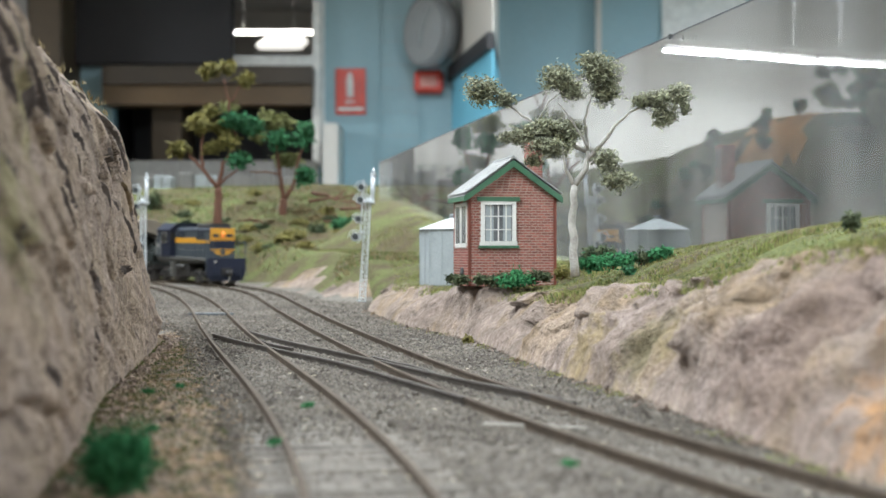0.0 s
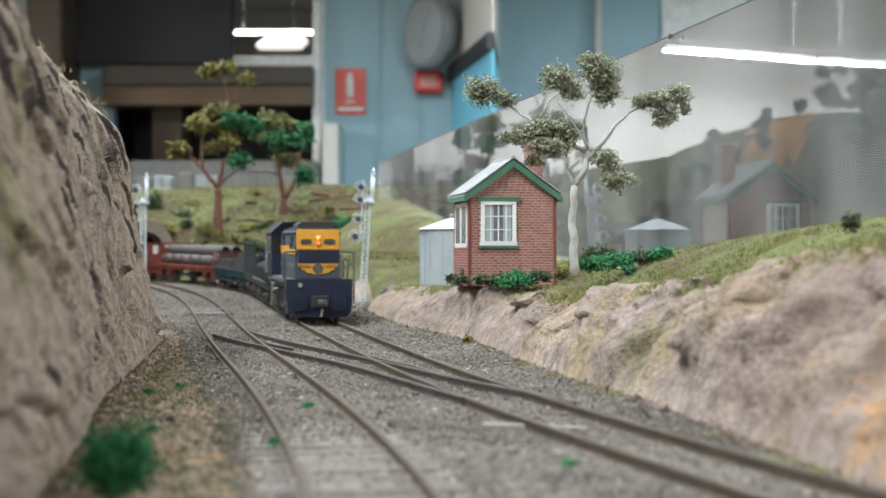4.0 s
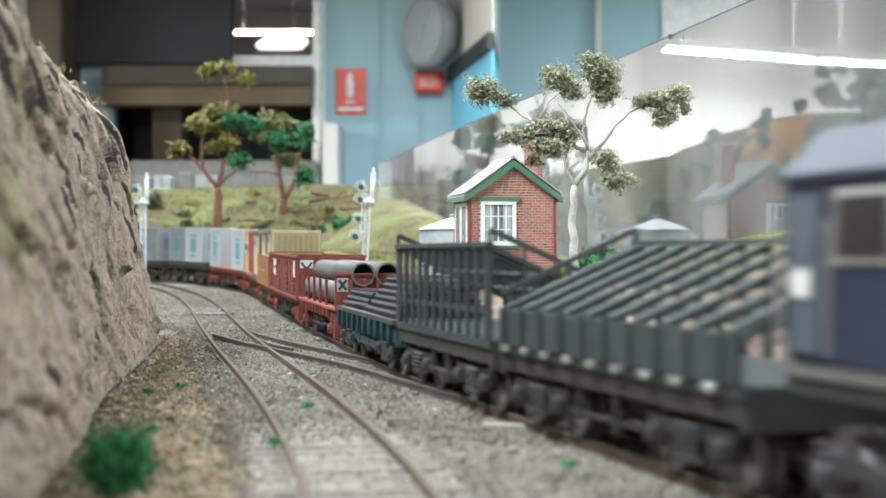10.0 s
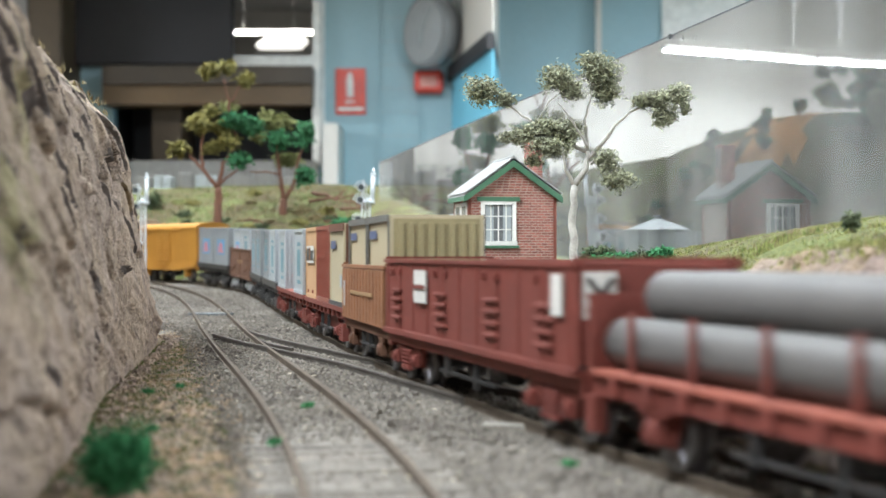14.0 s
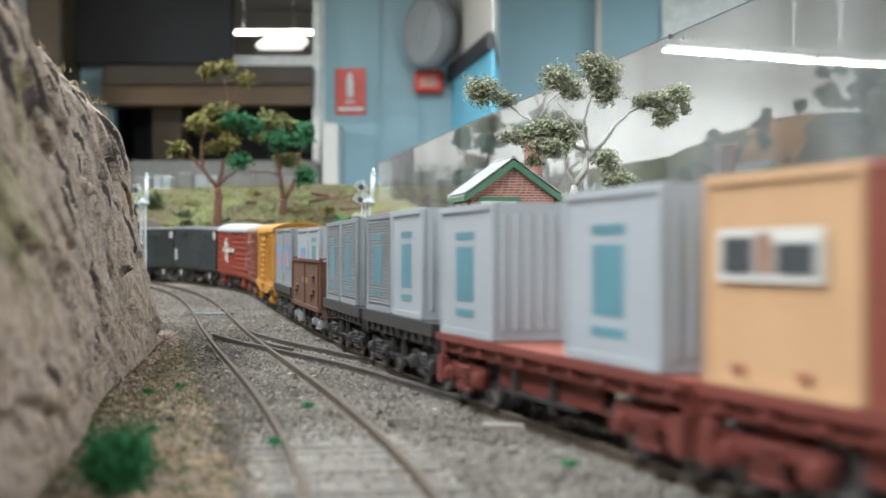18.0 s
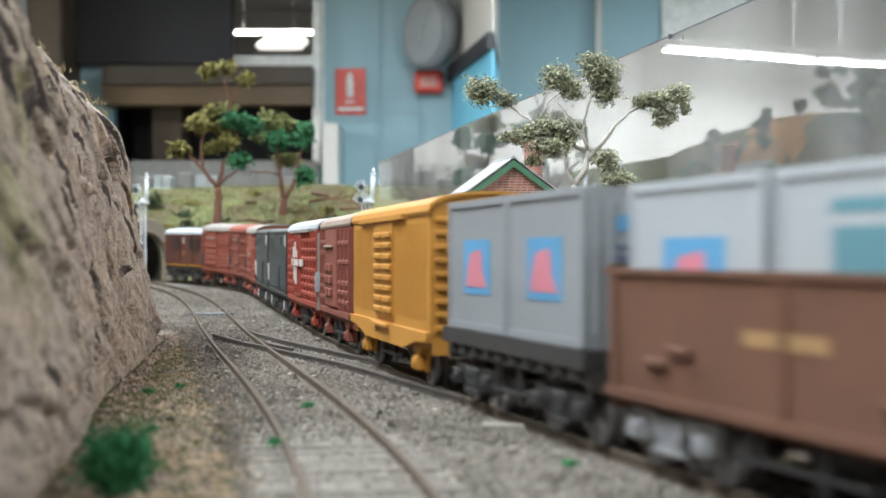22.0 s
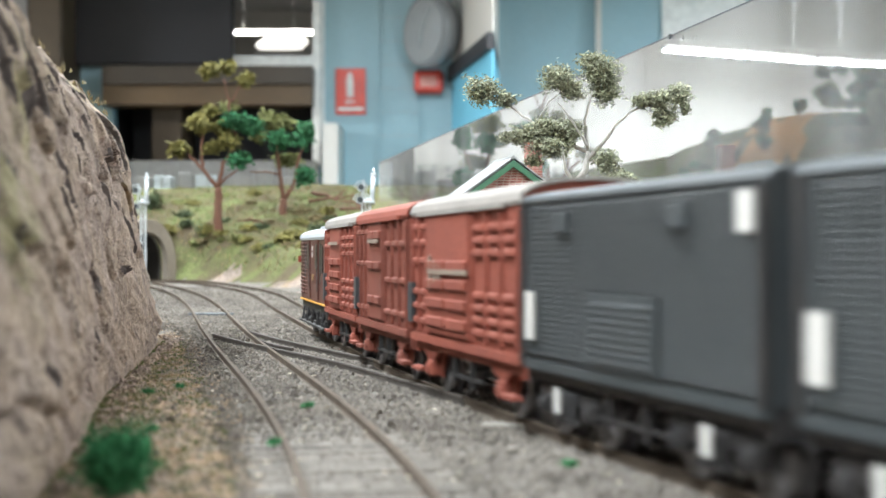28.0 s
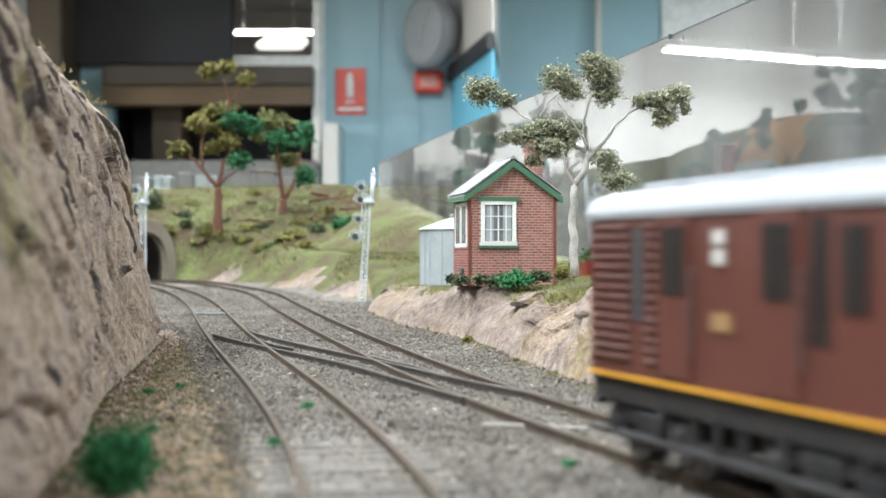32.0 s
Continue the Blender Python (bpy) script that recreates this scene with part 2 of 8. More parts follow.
# ---- materials of the layout ----
def rock(name, colors, patch=0.03, bed=(0.35, 0.012), crack=0.008, dark=0.45, stains=()):
    """Weathered rock: patches of several colours, thin slanting beds, hairline cracks and gritty relief."""
    m, nt, bsdf = nodes_of(name)
    N, L = nt.nodes, nt.links
    co = N.new("ShaderNodeTexCoord")

    def grain(scale, detail=5, rough=0.6, vec=None):
        n = N.new("ShaderNodeTexNoise")
        n.inputs["Scale"].default_value = 1.0 / scale
        n.inputs["Detail"].default_value = detail
        n.inputs["Roughness"].default_value = rough
        L.new(vec or co.outputs["Object"], n.inputs["Vector"])
        return n

    def ranged(sock, a, b, lo, hi):
        r = N.new("ShaderNodeMapRange")
        for i, v in enumerate((a, b, lo, hi)):
            r.inputs[i + 1].default_value = v
        L.new(sock, r.inputs[0])
        return r.outputs[0]

    def math2(op, a, b):
        k = N.new("ShaderNodeMath")
        k.operation = op
        for i, s in enumerate((a, b)):
            if isinstance(s, (int, float)):
                k.inputs[i].default_value = s
            else:
                L.new(s, k.inputs[i])
        return k.outputs[0]

    def blend(fac, a, b, mode="MIX"):
        k = N.new("ShaderNodeMix")
        k.data_type, k.blend_type = "RGBA", mode
        for i, s in ((0, fac), (6, a), (7, b)):
            if isinstance(s, (int, float)):
                k.inputs[i].default_value = s
            elif isinstance(s, tuple):
                k.inputs[i].default_value = (*s, 1)
            else:
                L.new(s, k.inputs[i])
        return k.outputs[2]

    big = grain(patch, 7, 0.68)
    ramp = N.new("ShaderNodeValToRGB")
    ramp.color_ramp.elements[0].position, ramp.color_ramp.elements[1].position = 0.32, 0.68
    ramp.color_ramp.elements[0].color, ramp.color_ramp.elements[1].color = (*colors[0], 1), (*colors[-1], 1)
    for i, c in enumerate(colors[1:-1]):
        e = ramp.color_ramp.elements.new(0.32 + 0.36 * (i + 1) / (len(colors) - 1))
        e.color = (*c, 1)
    L.new(big.outputs["Fac"], ramp.inputs[0])
    col = ramp.outputs[0]
    # beds that dip away along the face
    mp = N.new("ShaderNodeMapping")
    mp.vector_type = "TEXTURE"
    mp.inputs["Rotation"].default_value = (bed[0], 0, 0)
    mp.inputs["Scale"].default_value = (2.0, 5.0, 1.0)
    L.new(co.outputs["Object"], mp.inputs[0])
    beds = grain(bed[1], 4, 0.55, mp.outputs[0])
    col = blend(ranged(beds.outputs["Fac"], 0.5, 0.74, 0.0, 0.55), col, tuple(c * dark for c in colors[0]))
    for c, r, tint in stains:
        d = N.new("ShaderNodeVectorMath")
        d.operation = "DISTANCE"
        L.new(co.outputs["Object"], d.inputs[0])
        d.inputs[1].default_value = c
        wob = math2("ADD", d.outputs["Value"], ranged(grain(r * 0.5, 6, 0.7).outputs["Fac"], 0.3, 0.7, -r * 0.7, r * 0.7))
        col = blend(ranged(wob, r * 0.45, r * 1.1, 0.75, 0.0), col, tint)
    vor = N.new("ShaderNodeTexVoronoi")
    vor.feature = "DISTANCE_TO_EDGE"
    vor.inputs["Scale"].default_value = 1.0 / crack
    wv = N.new("ShaderNodeVectorMath")
    wv.operation = "MULTIPLY_ADD"
    wv.inputs[1].default_value = (crack * 1.1,) * 3
    L.new(grain(crack * 0.8, 4).outputs["Color"], wv.inputs[0])
    L.new(mp.outputs[0], wv.inputs[2])
    L.new(wv.outputs[0], vor.inputs["Vector"])
    gate = ranged(grain(patch * 0.6).outputs["Fac"], 0.5, 0.62, 0.0, 0.55)
    edge = math2("MULTIPLY", ranged(vor.outputs["Distance"], 0.0, 0.07, 1.0, 0.0), gate)
    col = blend(edge, col, tuple(c * 0.3 for c in colors[0]))
    fine = grain(0.0011, 4, 0.7)
    grit = grain(0.0042, 5, 0.65)
    col = blend(1.0, col, math2("MULTIPLY", ranged(fine.outputs["Fac"], 0.3, 0.7, 0.78, 1.22), ranged(grit.outputs["Fac"], 0.3, 0.7, 0.72, 1.28)), "MULTIPLY")
    L.new(col, bsdf.inputs["Base Color"])
    bsdf.inputs["Roughness"].default_value = 0.95
    bsdf.inputs["Specular IOR Level"].default_value = 0.1
    h = math2("ADD", math2("MULTIPLY", grit.outputs["Fac"], 1.6), math2("MULTIPLY", fine.outputs["Fac"], 0.35))
    h = math2("SUBTRACT", math2("ADD", h, math2("MULTIPLY", beds.outputs["Fac"], 0.35)), math2("MULTIPLY", edge, 0.7))
    b = N.new("ShaderNodeBump")
    b.inputs["Strength"].default_value = 0.9
    b.inputs["Distance"].default_value = 0.0017
    L.new(h, b.inputs["Height"])
    L.new(b.outputs[0], bsdf.inputs["Normal"])
    return m


ROCK = rock("cutting_rock", ((0.20, 0.155, 0.122), (0.39, 0.305, 0.235), (0.315, 0.25, 0.212), (0.43, 0.345, 0.275)), 0.026, (-0.445, 0.009), 0.013, 0.5,
            stains=(((-0.066, 0.205, 0.034), 0.016, (0.25, 0.235, 0.12)), ((-0.070, 0.235, 0.056), 0.012, (0.28, 0.25, 0.13)), ((-0.080, 0.30, 0.088), 0.024, (0.40, 0.33, 0.21)), ((-0.105, 0.43, 0.086), 0.022, (0.38, 0.32, 0.20))))
ROCK_PINK = rock("pink_rock", ((0.12, 0.088, 0.066), (0.25, 0.185, 0.125), (0.27, 0.215, 0.18), (0.20, 0.155, 0.13), (0.36, 0.295, 0.26)), 0.05, (-0.3, 0.02), 0.018,
                 stains=(((0.075, 0.205, 0.012), 0.020, (0.36, 0.19, 0.075)), ((0.052, 0.33, 0.006), 0.016, (0.27, 0.215, 0.12)), ((-0.035, 0.60, 0.004), 0.012, (0.32, 0.17, 0.13)), ((0.047, 0.335, 0.010), 0.011, (0.115, 0.10, 0.062)), ((0.060, 0.255, 0.018), 0.030, (0.20, 0.148, 0.125)), ((0.033, 0.42, 0.010), 0.018, (0.34, 0.26, 0.19)), ((0.040, 0.375, 0.004), 0.014, (0.26, 0.20, 0.105))))
BALLAST = paint("ballast_bed", (0.155, 0.139, 0.119), rough=0.95, second=(0.10, 0.088, 0.076), scale=0.02, var=0.45, grain=0.0012, bump=0.9, depth=0.0008, spec=0.2)
GRASS = paint("static_grass", (0.108, 0.12, 0.046), rough=0.95, second=(0.085, 0.066, 0.04), scale=0.03, mix=1.0, sharp=0.09, var=0.45, grain=0.0016, bump=0.9, depth=0.0012, spec=0.1)
RAIL = paint("rusty_rail", (0.105, 0.082, 0.062), rough=0.85, spec=0.15, second=(0.06, 0.047, 0.037), scale=0.01, var=0.2)
SLEEPER = paint("sleeper_wood", (0.165, 0.147, 0.124), rough=0.9, second=(0.115, 0.10, 0.085), scale=0.008, var=0.3, spread=0.25)
BRICK = paint("model_brick", (0.30, 0.112, 0.085), rough=0.85, second=(0.22, 0.082, 0.066), scale=0.008, var=0.2, spread=0.3)
MORTAR = paint("mortar", (0.46, 0.37, 0.32), rough=0.95)
BLUE_WALL = paint("blue_wall_paint", (0.275, 0.415, 0.455), rough=0.55, second=(0.245, 0.375, 0.42), scale=0.9, var=0.04, grain=0.02, bump=0.05)
WHITE_PAINT = paint("white_paint", (0.75, 0.74, 0.70), rough=0.5, var=0.06)
TIMBER_WARM = paint("warm_timber", (0.10, 0.06, 0.026), rough=0.5, scale=0.3, var=0.1, grain=0.02)
SCREEN_BROWN = paint("dark_stained_timber", (0.045, 0.032, 0.02), rough=0.5, scale=0.3, var=0.1, grain=0.02)
TIMBER = paint("varnished_timber", (0.062, 0.041, 0.021), rough=0.5, scale=0.3, var=0.1, grain=0.02)
HILL_BLOCK = paint("dull_model_building", (0.19, 0.175, 0.16), rough=0.8, second=(0.14, 0.135, 0.13), scale=0.02, var=0.15)
GREY_TANK = paint("grey_sheet", (0.36, 0.40, 0.41), rough=0.6, var=0.08, scale=0.02)


SOIL = paint("brown_soil", (0.29, 0.205, 0.13), rough=0.95, second=(0.19, 0.165, 0.13), scale=0.02, mix=0.9, var=0.5, grain=0.0014, bump=1.0, depth=0.001, spec=0.1)
STONE = paint("ballast_stone", (0.20, 0.178, 0.152), rough=0.9, second=(0.12, 0.105, 0.089), scale=0.03, mix=0.8, var=0.2, spread=0.32, spec=0.2)
TUFT = paint("grass_tuft", (0.235, 0.255, 0.085), rough=0.9, second=(0.31, 0.28, 0.13), scale=0.02, var=0.3, spread=0.4, spec=0.1)
TUFT_DARK = paint("dark_grass_tuft", (0.085, 0.125, 0.04), rough=0.9, second=(0.13, 0.15, 0.05), scale=0.02, var=0.3, spread=0.4, spec=0.1)
BLACK_RAIL = paint("dark_point_rail", (0.062, 0.053, 0.046), rough=0.75, spec=0.25, second=(0.11, 0.095, 0.08), scale=0.006, var=0.2)
# dark brown that puts the shade of the cliff slits into colour
CREVICE_SHADE = paint("crevice_shade_brown", (0.055, 0.042, 0.038), rough=0.95, second=(0.10, 0.07, 0.05), scale=0.01, var=0.2)
SCRUB = paint("scrubby_hill", (0.17, 0.14, 0.095), rough=0.95, second=(0.09, 0.105, 0.055), scale=0.03, mix=1.0, sharp=0.08, var=0.5, grain=0.002, bump=1.0, depth=0.0015, spec=0.05)
OCHRE = paint("ochre_rock", (0.42, 0.21, 0.075), rough=0.95, second=(0.33, 0.2, 0.11), scale=0.02, var=0.25, grain=0.002, bump=0.6, depth=0.001, spec=0.1)


# ---- terrain ----
def facets(u, v, w, su, sv, seed):
    """Broken rock: a tilted plane in each cell, and the distance to the cell's edge."""
    p = Vector((u / su, v / sv, w / su + seed))
    dist, pts = noise.voronoi(p)
    q = noise.cell_vector(pts[0] * 13.7)
    q = Vector((q.x - 0.5, q.y - 0.5, q.z - 0.5))
    return (p - pts[0]).dot(q) * 1.5 + q.x * 0.8, dist[1] - dist[0]


FOOT = [(-400, 15), (150, 15), (209, 18), (258, 26), (312, 33), (415, 38), (537, 46), (641, 37), (760, 40), (855, 58), (960, 66), (1060, 52), (1150, 40)]
BANK_TOP = [(-400, 37), (200, 36), (280, 32), (350, 24), (450, 18.5), (560, 15), (680, 14), (800, 14), (950, 20), (1100, 30)]
CREST = [(-400, 41), (200, 41), (380, 40), (517, 32.6), (601, 28), (690, 27), (800, 34), (920, 44), (1050, 58), (1200, 76)]
CLIFF_FOOT = [(-300, -60), (140, -50), (185, -51), (235, -58), (334, -76), (440, -89.5), (538, -102), (560, -110)]


def pane_x(y):
    """The upright clear sheet along the back of the layout."""
    return 190.1 - 0.1925 * y


OPEN_LINE = np.array([(p[0], p[1]) for p, s in zip(MAIN, RUN) if s > -897 and p[1] > 500][::2] + [(siding_x(y), y) for y in np.arange(500, 1085, 12.0)])


def open_dist(x, y):
    """Distance to the nearest track in the open."""
    return float(np.sqrt(((OPEN_LINE - (x, y)) ** 2).sum(axis=1).min()))


RIDGE = [(600, 130), (900, 132), (1000, 136), (1060, 140), (1180, 136), (1320, 122)]


def hill_z(x, y):
    """Hillside behind the curve and beyond the cliff."""
    d = open_dist(x, y)
    right = smooth(-170, -60, x)
    far = 26 + 62 * smooth(10, 300, y - 1085 + 0.25 * min(x + 120, 0)) ** 0.9
    left = lerp_table(RIDGE, y) * smooth(-222, -330, x + 0.12 * (y - 900))
    z = max(far, left * smooth(540, 640, y))
    z = z * (1 - right) + right * far
    return rise(min(y, 1090)) - 2.1 + z * smooth(24, 66, d) + 2.5 * fbm(x, y, 2, 60) * smooth(26, 80, d)


def all_z(x, y, k):
    """Height of the sheet; k is the distance outside the foot of the cutting."""
    base = rise(y) - 2.1
    if y > 840 or (k < -60 and y > 545):
        blend = smooth(840, 960, y) if k > -60 else 1.0
        hill = hill_z(x, y)
    else:
        blend, hill = 0.0, 0.0
    z = base
    if k > 0:
        top, crest = lerp_table(BANK_TOP, y), lerp_table(CREST, y)
        face = 9 + (top - base) * 0.5
        if k < face:
            z = base + (top - base) * (k / face) ** 0.6
        else:
            room = max(pane_x(y) - main_x(min(y, 1100)) - lerp_table(FOOT, y) - face, 15)
            z = top + (crest - top) * smooth(0, 1, (k - face) / room)
    for cx, cy, hx, hy, pad in ((27, 574, 22, 19, 18.0), (5.1, 690, 15, 15, 15.8)):
        w = 1 - smooth(0, 9, math.hypot(max(abs(x - cx) - hx, 0), max(abs(y - cy) - hy, 0)))
        z += (pad - z) * w * smooth(4, 12, k)
    if k > 0 and y > 840:
        return z * (1 - blend) + max(z, hill) * blend
    return hill * blend + z * (1 - blend)


def sheet():
    """Trackbed, cutting, grassed banks and the far hillside as one sheet."""
    ys = [-700, -400, -200, -100, -40, 0, 30] + list(np.arange(60, 180, 6.0)) + list(np.arange(180, 470, 1.7)) + list(np.arange(470, 620, 2.6)) + list(np.arange(620, 1000, 6.0)) + list(np.arange(1000, 1420, 10.0)) + [1450, 1500, 1560, 1640, 1750]
    left = [-3200, -2000, -1500, -1000, -700, -520, -470, -440] + list(np.arange(-420, -140, 13.0)) + list(np.arange(-134, -2, 4.0))
    mid = [0.1, 0.25, 0.4, 0.55, 0.7, 0.85]
    out = list(np.arange(0, 44, 1.4)) + list(np.arange(44, 110, 4.0)) + list(np.arange(110, 330, 12.0)) + [370, 450, 600, 900]
    verts, faces, mats = [], [], []
    cols = len(left) + len(mid) + len(out)
    for y in ys:
        c, foot = main_x(min(y, 1100)), lerp_table(FOOT, y)
        face = 9 + (lerp_table(BANK_TOP, y) + 3.4) * 0.5
        for j in range(cols):
            w = left[j] if j < len(left) else mid[j - len(left)] * foot if j < len(left) + len(mid) else foot + out[j - len(left) - len(mid)]
            k = w - foot
            x = c + w
            z = all_z(x, y, k)
            if k > 0 and y < 1000:
                r = smooth(0, 7, k) * (1 - 0.75 * smooth(face, face + 14, k)) * (1 - smooth(820, 1000, y)) * (1 - 0.6 * smooth(430, 540, y)) * (1 - 0.75 * math.exp(-((y - 556) / 22) ** 2))
                dip = z + 0.35 * y + 3 * n1(x, y, z, 24)
                big_, gap_ = facets(y - 0.3 * z, dip, x, 26, 13, 3.0)
                mid_, gap2 = facets(y, dip, x, 9, 5, 11.0)
                gully = max(smooth(0.12, 0.5, n1(y, z * 0.35, 4.0, 19)), math.exp(-((y - 338 + 0.6 * z) / 8) ** 2), 0.7 * math.exp(-((y - 268 + 0.9 * z) / 7) ** 2))
                fold = abs(n1(y + 1.4 * z, z, 2.0, 15))
                small_ = fbm(x, y, z, 4.5)
                x -= r * (8.0 * big_ + 1.3 * mid_ - 1.2 * smooth(0.10, 0.0, gap_) - 0.4 * smooth(0.12, 0.0, gap2) - 5.5 * gully - 3.0 * fold + 0.6 * small_ + 0.8)
                z += r * (0.8 * small_ + 1.1 * mid_ - 1.2 * gully)
            z += 0.25 * fbm(x, y, 1, 5) + (0.9 * fbm(x, y, 5, 26) * smooth(10, 30, k) if k > 0 else 0)
            verts.append((x * U, y * U, z * U))
    for a in range(len(ys) - 1):
        for j in range(cols - 1):
            v = a * cols + j
            q = (v, v + 1, v + cols + 1, v + cols)
            cx = sum(verts[i][0] for i in q) / 4 / U
            cy = sum(verts[i][1] for i in q) / 4 / U
            cz = max(verts[i][2] for i in q) / U
            if cy > 1040 and cx < -150:
                dm = float(np.sqrt(((MAIN_NP[::3, :2] - (cx, cy)) ** 2).sum(axis=1).min()))
                if dm < 17 and cz > 13 and min(verts[i][2] for i in q) < 52 * U:
                    continue
            faces.append(q)
            w = left[j] if j < len(left) else 0
            y = ys[a]
            k = out[j - len(left) - len(mid)] if j >= len(left) + len(mid) else -1
            face = 9 + (lerp_table(BANK_TOP, y) + 3.4) * 0.5
            n = n1(cx, cy, 7, 16)
            if k >= 0:
                m = 1 if k < face + 7 * n + 3 * n1(cx, cy, 2, 6) + (3 if y < 420 else 2) and y < 780 + 60 * n else 2
            elif cz > rise(cy) + 2 or cy > 1230:
                m = 5 if math.hypot(cx + 318, (cy - 1075) * 0.62, (cz - 128) * 1.1) < 42 + 26 * n1(cx, cy, cz, 18) else 6 if cx < -262 and cy < 1240 else 1 if cz < rise(cy) + 16 and n1(cx, cy, 3, 40) > 0.05 else 2
            else:
                m = 3 if cx < siding_x(cy) - 16 + 3 * n and cy < 572 else 0
            mats.append(m)
    me = bpy.data.meshes.new("ground")
    me.from_pydata(verts, [], faces)
    for m in (BALLAST, ROCK_PINK, GRASS, SOIL, ROCK, OCHRE, SCRUB):
        me.materials.append(m)
    me.polygons.foreach_set("material_index", mats)
    me.polygons.foreach_set("use_smooth", [True] * len(mats))
    return tagged(new("ground", me), "ballasted trackbed with rocky cutting, soil and grassy hills", "ground", kind="structure")


sheet()


def cliff():
    """The steep rock face beside the second track: long slabs along slanting beds, with pointed slits broken into them."""
    rng = random.Random(41)
    slits = [(462, 41, 25, 4.0, 2.6)]      # the wide ochre hollow; then y, z, half length, half width, depth
    for _ in range(46):
        slits.append((rng.uniform(150, 545), 18 + 64 * rng.random() ** 0.75, rng.uniform(7, 20), rng.uniform(1.0, 2.3), rng.uniform(1.6, 3.2)))
    for _ in range(34):
        slits.append((rng.uniform(150, 545), rng.uniform(6, 82), rng.uniform(4, 10), rng.uniform(0.5, 1.1), rng.uniform(0.9, 1.7)))
    for y in (186, 232, 300, 372, 440):
        slits.append((y, rng.uniform(70, 80), rng.uniform(12, 18), rng.uniform(1.6, 2.4), 3.4))
    slits = np.array(slits)
    ca, sa = math.cos(-0.445), math.sin(-0.445)

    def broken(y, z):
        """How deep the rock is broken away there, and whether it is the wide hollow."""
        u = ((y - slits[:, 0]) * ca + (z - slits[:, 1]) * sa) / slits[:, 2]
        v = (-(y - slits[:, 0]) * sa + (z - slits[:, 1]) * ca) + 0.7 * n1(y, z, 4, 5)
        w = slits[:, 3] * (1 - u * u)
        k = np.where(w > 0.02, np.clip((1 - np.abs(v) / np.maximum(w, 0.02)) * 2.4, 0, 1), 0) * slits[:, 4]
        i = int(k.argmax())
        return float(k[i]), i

    ys = list(np.arange(-60, 150, 7.0)) + list(np.arange(150, 562, 1.25))
    n, m = 110, 18
    verts, faces, mats = [], [], []
    deep = []
    for y in ys:
        f = lerp_table(CLIFF_FOOT, y)
        end = smooth(470, 556, y)
        top = 83.5 + 4.0 * n1(0, y, 2, 24) + 2.4 * n1(0, y, 7, 8)
        for i in range(n + m):
            if i <= n:
                k = i / n
                z = -4.5 + (top + 4.5) * k
                lean = 2 + 13 * k ** 1.2 + 9 * smooth(0.8, 1.0, k) ** 1.5
                x = f - lean - end * (2 + 5 * k)
            else:
                k = (i - n) / m
                x = f - 24 - end * 7 - 270 * k
                z = top + 7 * smooth(0, 0.4, k)
            amp = smooth(0.0, 0.10, i / n)
            # slabs along the beds, each tilted, with a step where one ends
            dip = z + 0.47 * y + 2.4 * n1(y, z, 3, 26)
            along = y - 0.47 * z
            big_, gap_ = facets(along * 0.8, dip, x, 34, 13, 7.0)
            mid_, gap2 = facets(along, dip, x, 15, 4.2, 1.0)
            ridge = noise.noise(Vector((along / 26, dip / 1.7, 5.0)))
            step = 2.6 * big_ + 0.9 * mid_ - 0.6 * smooth(0.10, 0.0, gap_) - 0.3 * smooth(0.10, 0.0, gap2) + 0.22 * ridge
            swell = 1.6 * n1(x, y, z, 38)
            foot = 1.6 * smooth(0.26, 0.04, i / n) * facets(y, z, x, 9, 8, 4.0)[0]
            pit, which = broken(y, z) if i <= n else (0.0, -1)
            deep.append((pit, which))
            fine = 0.4 * fbm(x, y, z, 5)
            verts.append(((x + (swell + step + foot - pit * 0.8 + fine) * amp) * U, (y + 0.3 * n1(x, y, z, 7)) * U, (z + (1.6 * fbm(x, y, 9, 16) if i > n * 0.92 else 0)) * U))
    c = n + m
    for a in range(len(ys) - 1):
        for i in range(c - 1):
            q = (a * c + i, a * c + c + i, a * c + c + i + 1, a * c + i + 1)
            faces.append(q)
            x, y, z = (sum(verts[j][t] for j in q) / 4 / U for t in range(3))
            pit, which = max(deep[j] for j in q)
            # slits take the painted shade brown, the wide hollow its ochre
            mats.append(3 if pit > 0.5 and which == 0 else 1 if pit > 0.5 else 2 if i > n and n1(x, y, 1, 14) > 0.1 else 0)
    base = len(verts)
    for i in range(c):
        x, y, z = verts[(len(ys) - 1) * c + i]
        verts.append((x - 90 * U, y + 26 * U, z))
    for i in range(c - 1):
        faces.append(((len(ys) - 1) * c + i, base + i, base + i + 1, (len(ys) - 1) * c + i + 1))
        mats.append(0)
    me = bpy.data.meshes.new("rock_cliff")
    me.from_pydata(verts, [], faces)
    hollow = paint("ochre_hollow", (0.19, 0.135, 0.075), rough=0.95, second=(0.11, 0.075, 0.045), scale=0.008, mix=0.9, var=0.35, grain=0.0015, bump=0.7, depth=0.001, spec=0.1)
    for mt in (ROCK, CREVICE_SHADE, GRASS, hollow):
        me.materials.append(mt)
    me.polygons.foreach_set("material_index", mats)
    me.polygons.foreach_set("use_smooth", [True] * len(mats))
    me.update()
    return tagged(new("rock_cliff", me), "steep brown rock cliff with crevices beside the siding", "cliff", kind="structure")


cliff()


# ---- track ----
RAIL_SEC = [(-0.95, -2.4), (0.95, -2.4), (0.95, -2.1), (0.25, -1.9), (0.25, -0.8), (0.48, -0.6), (0.48, -0.05), (0.38, 0), (-0.38, 0), (-0.48, -0.05), (-0.48, -0.6), (-0.25, -0.8), (-0.25, -1.9), (-0.95, -2.1)]


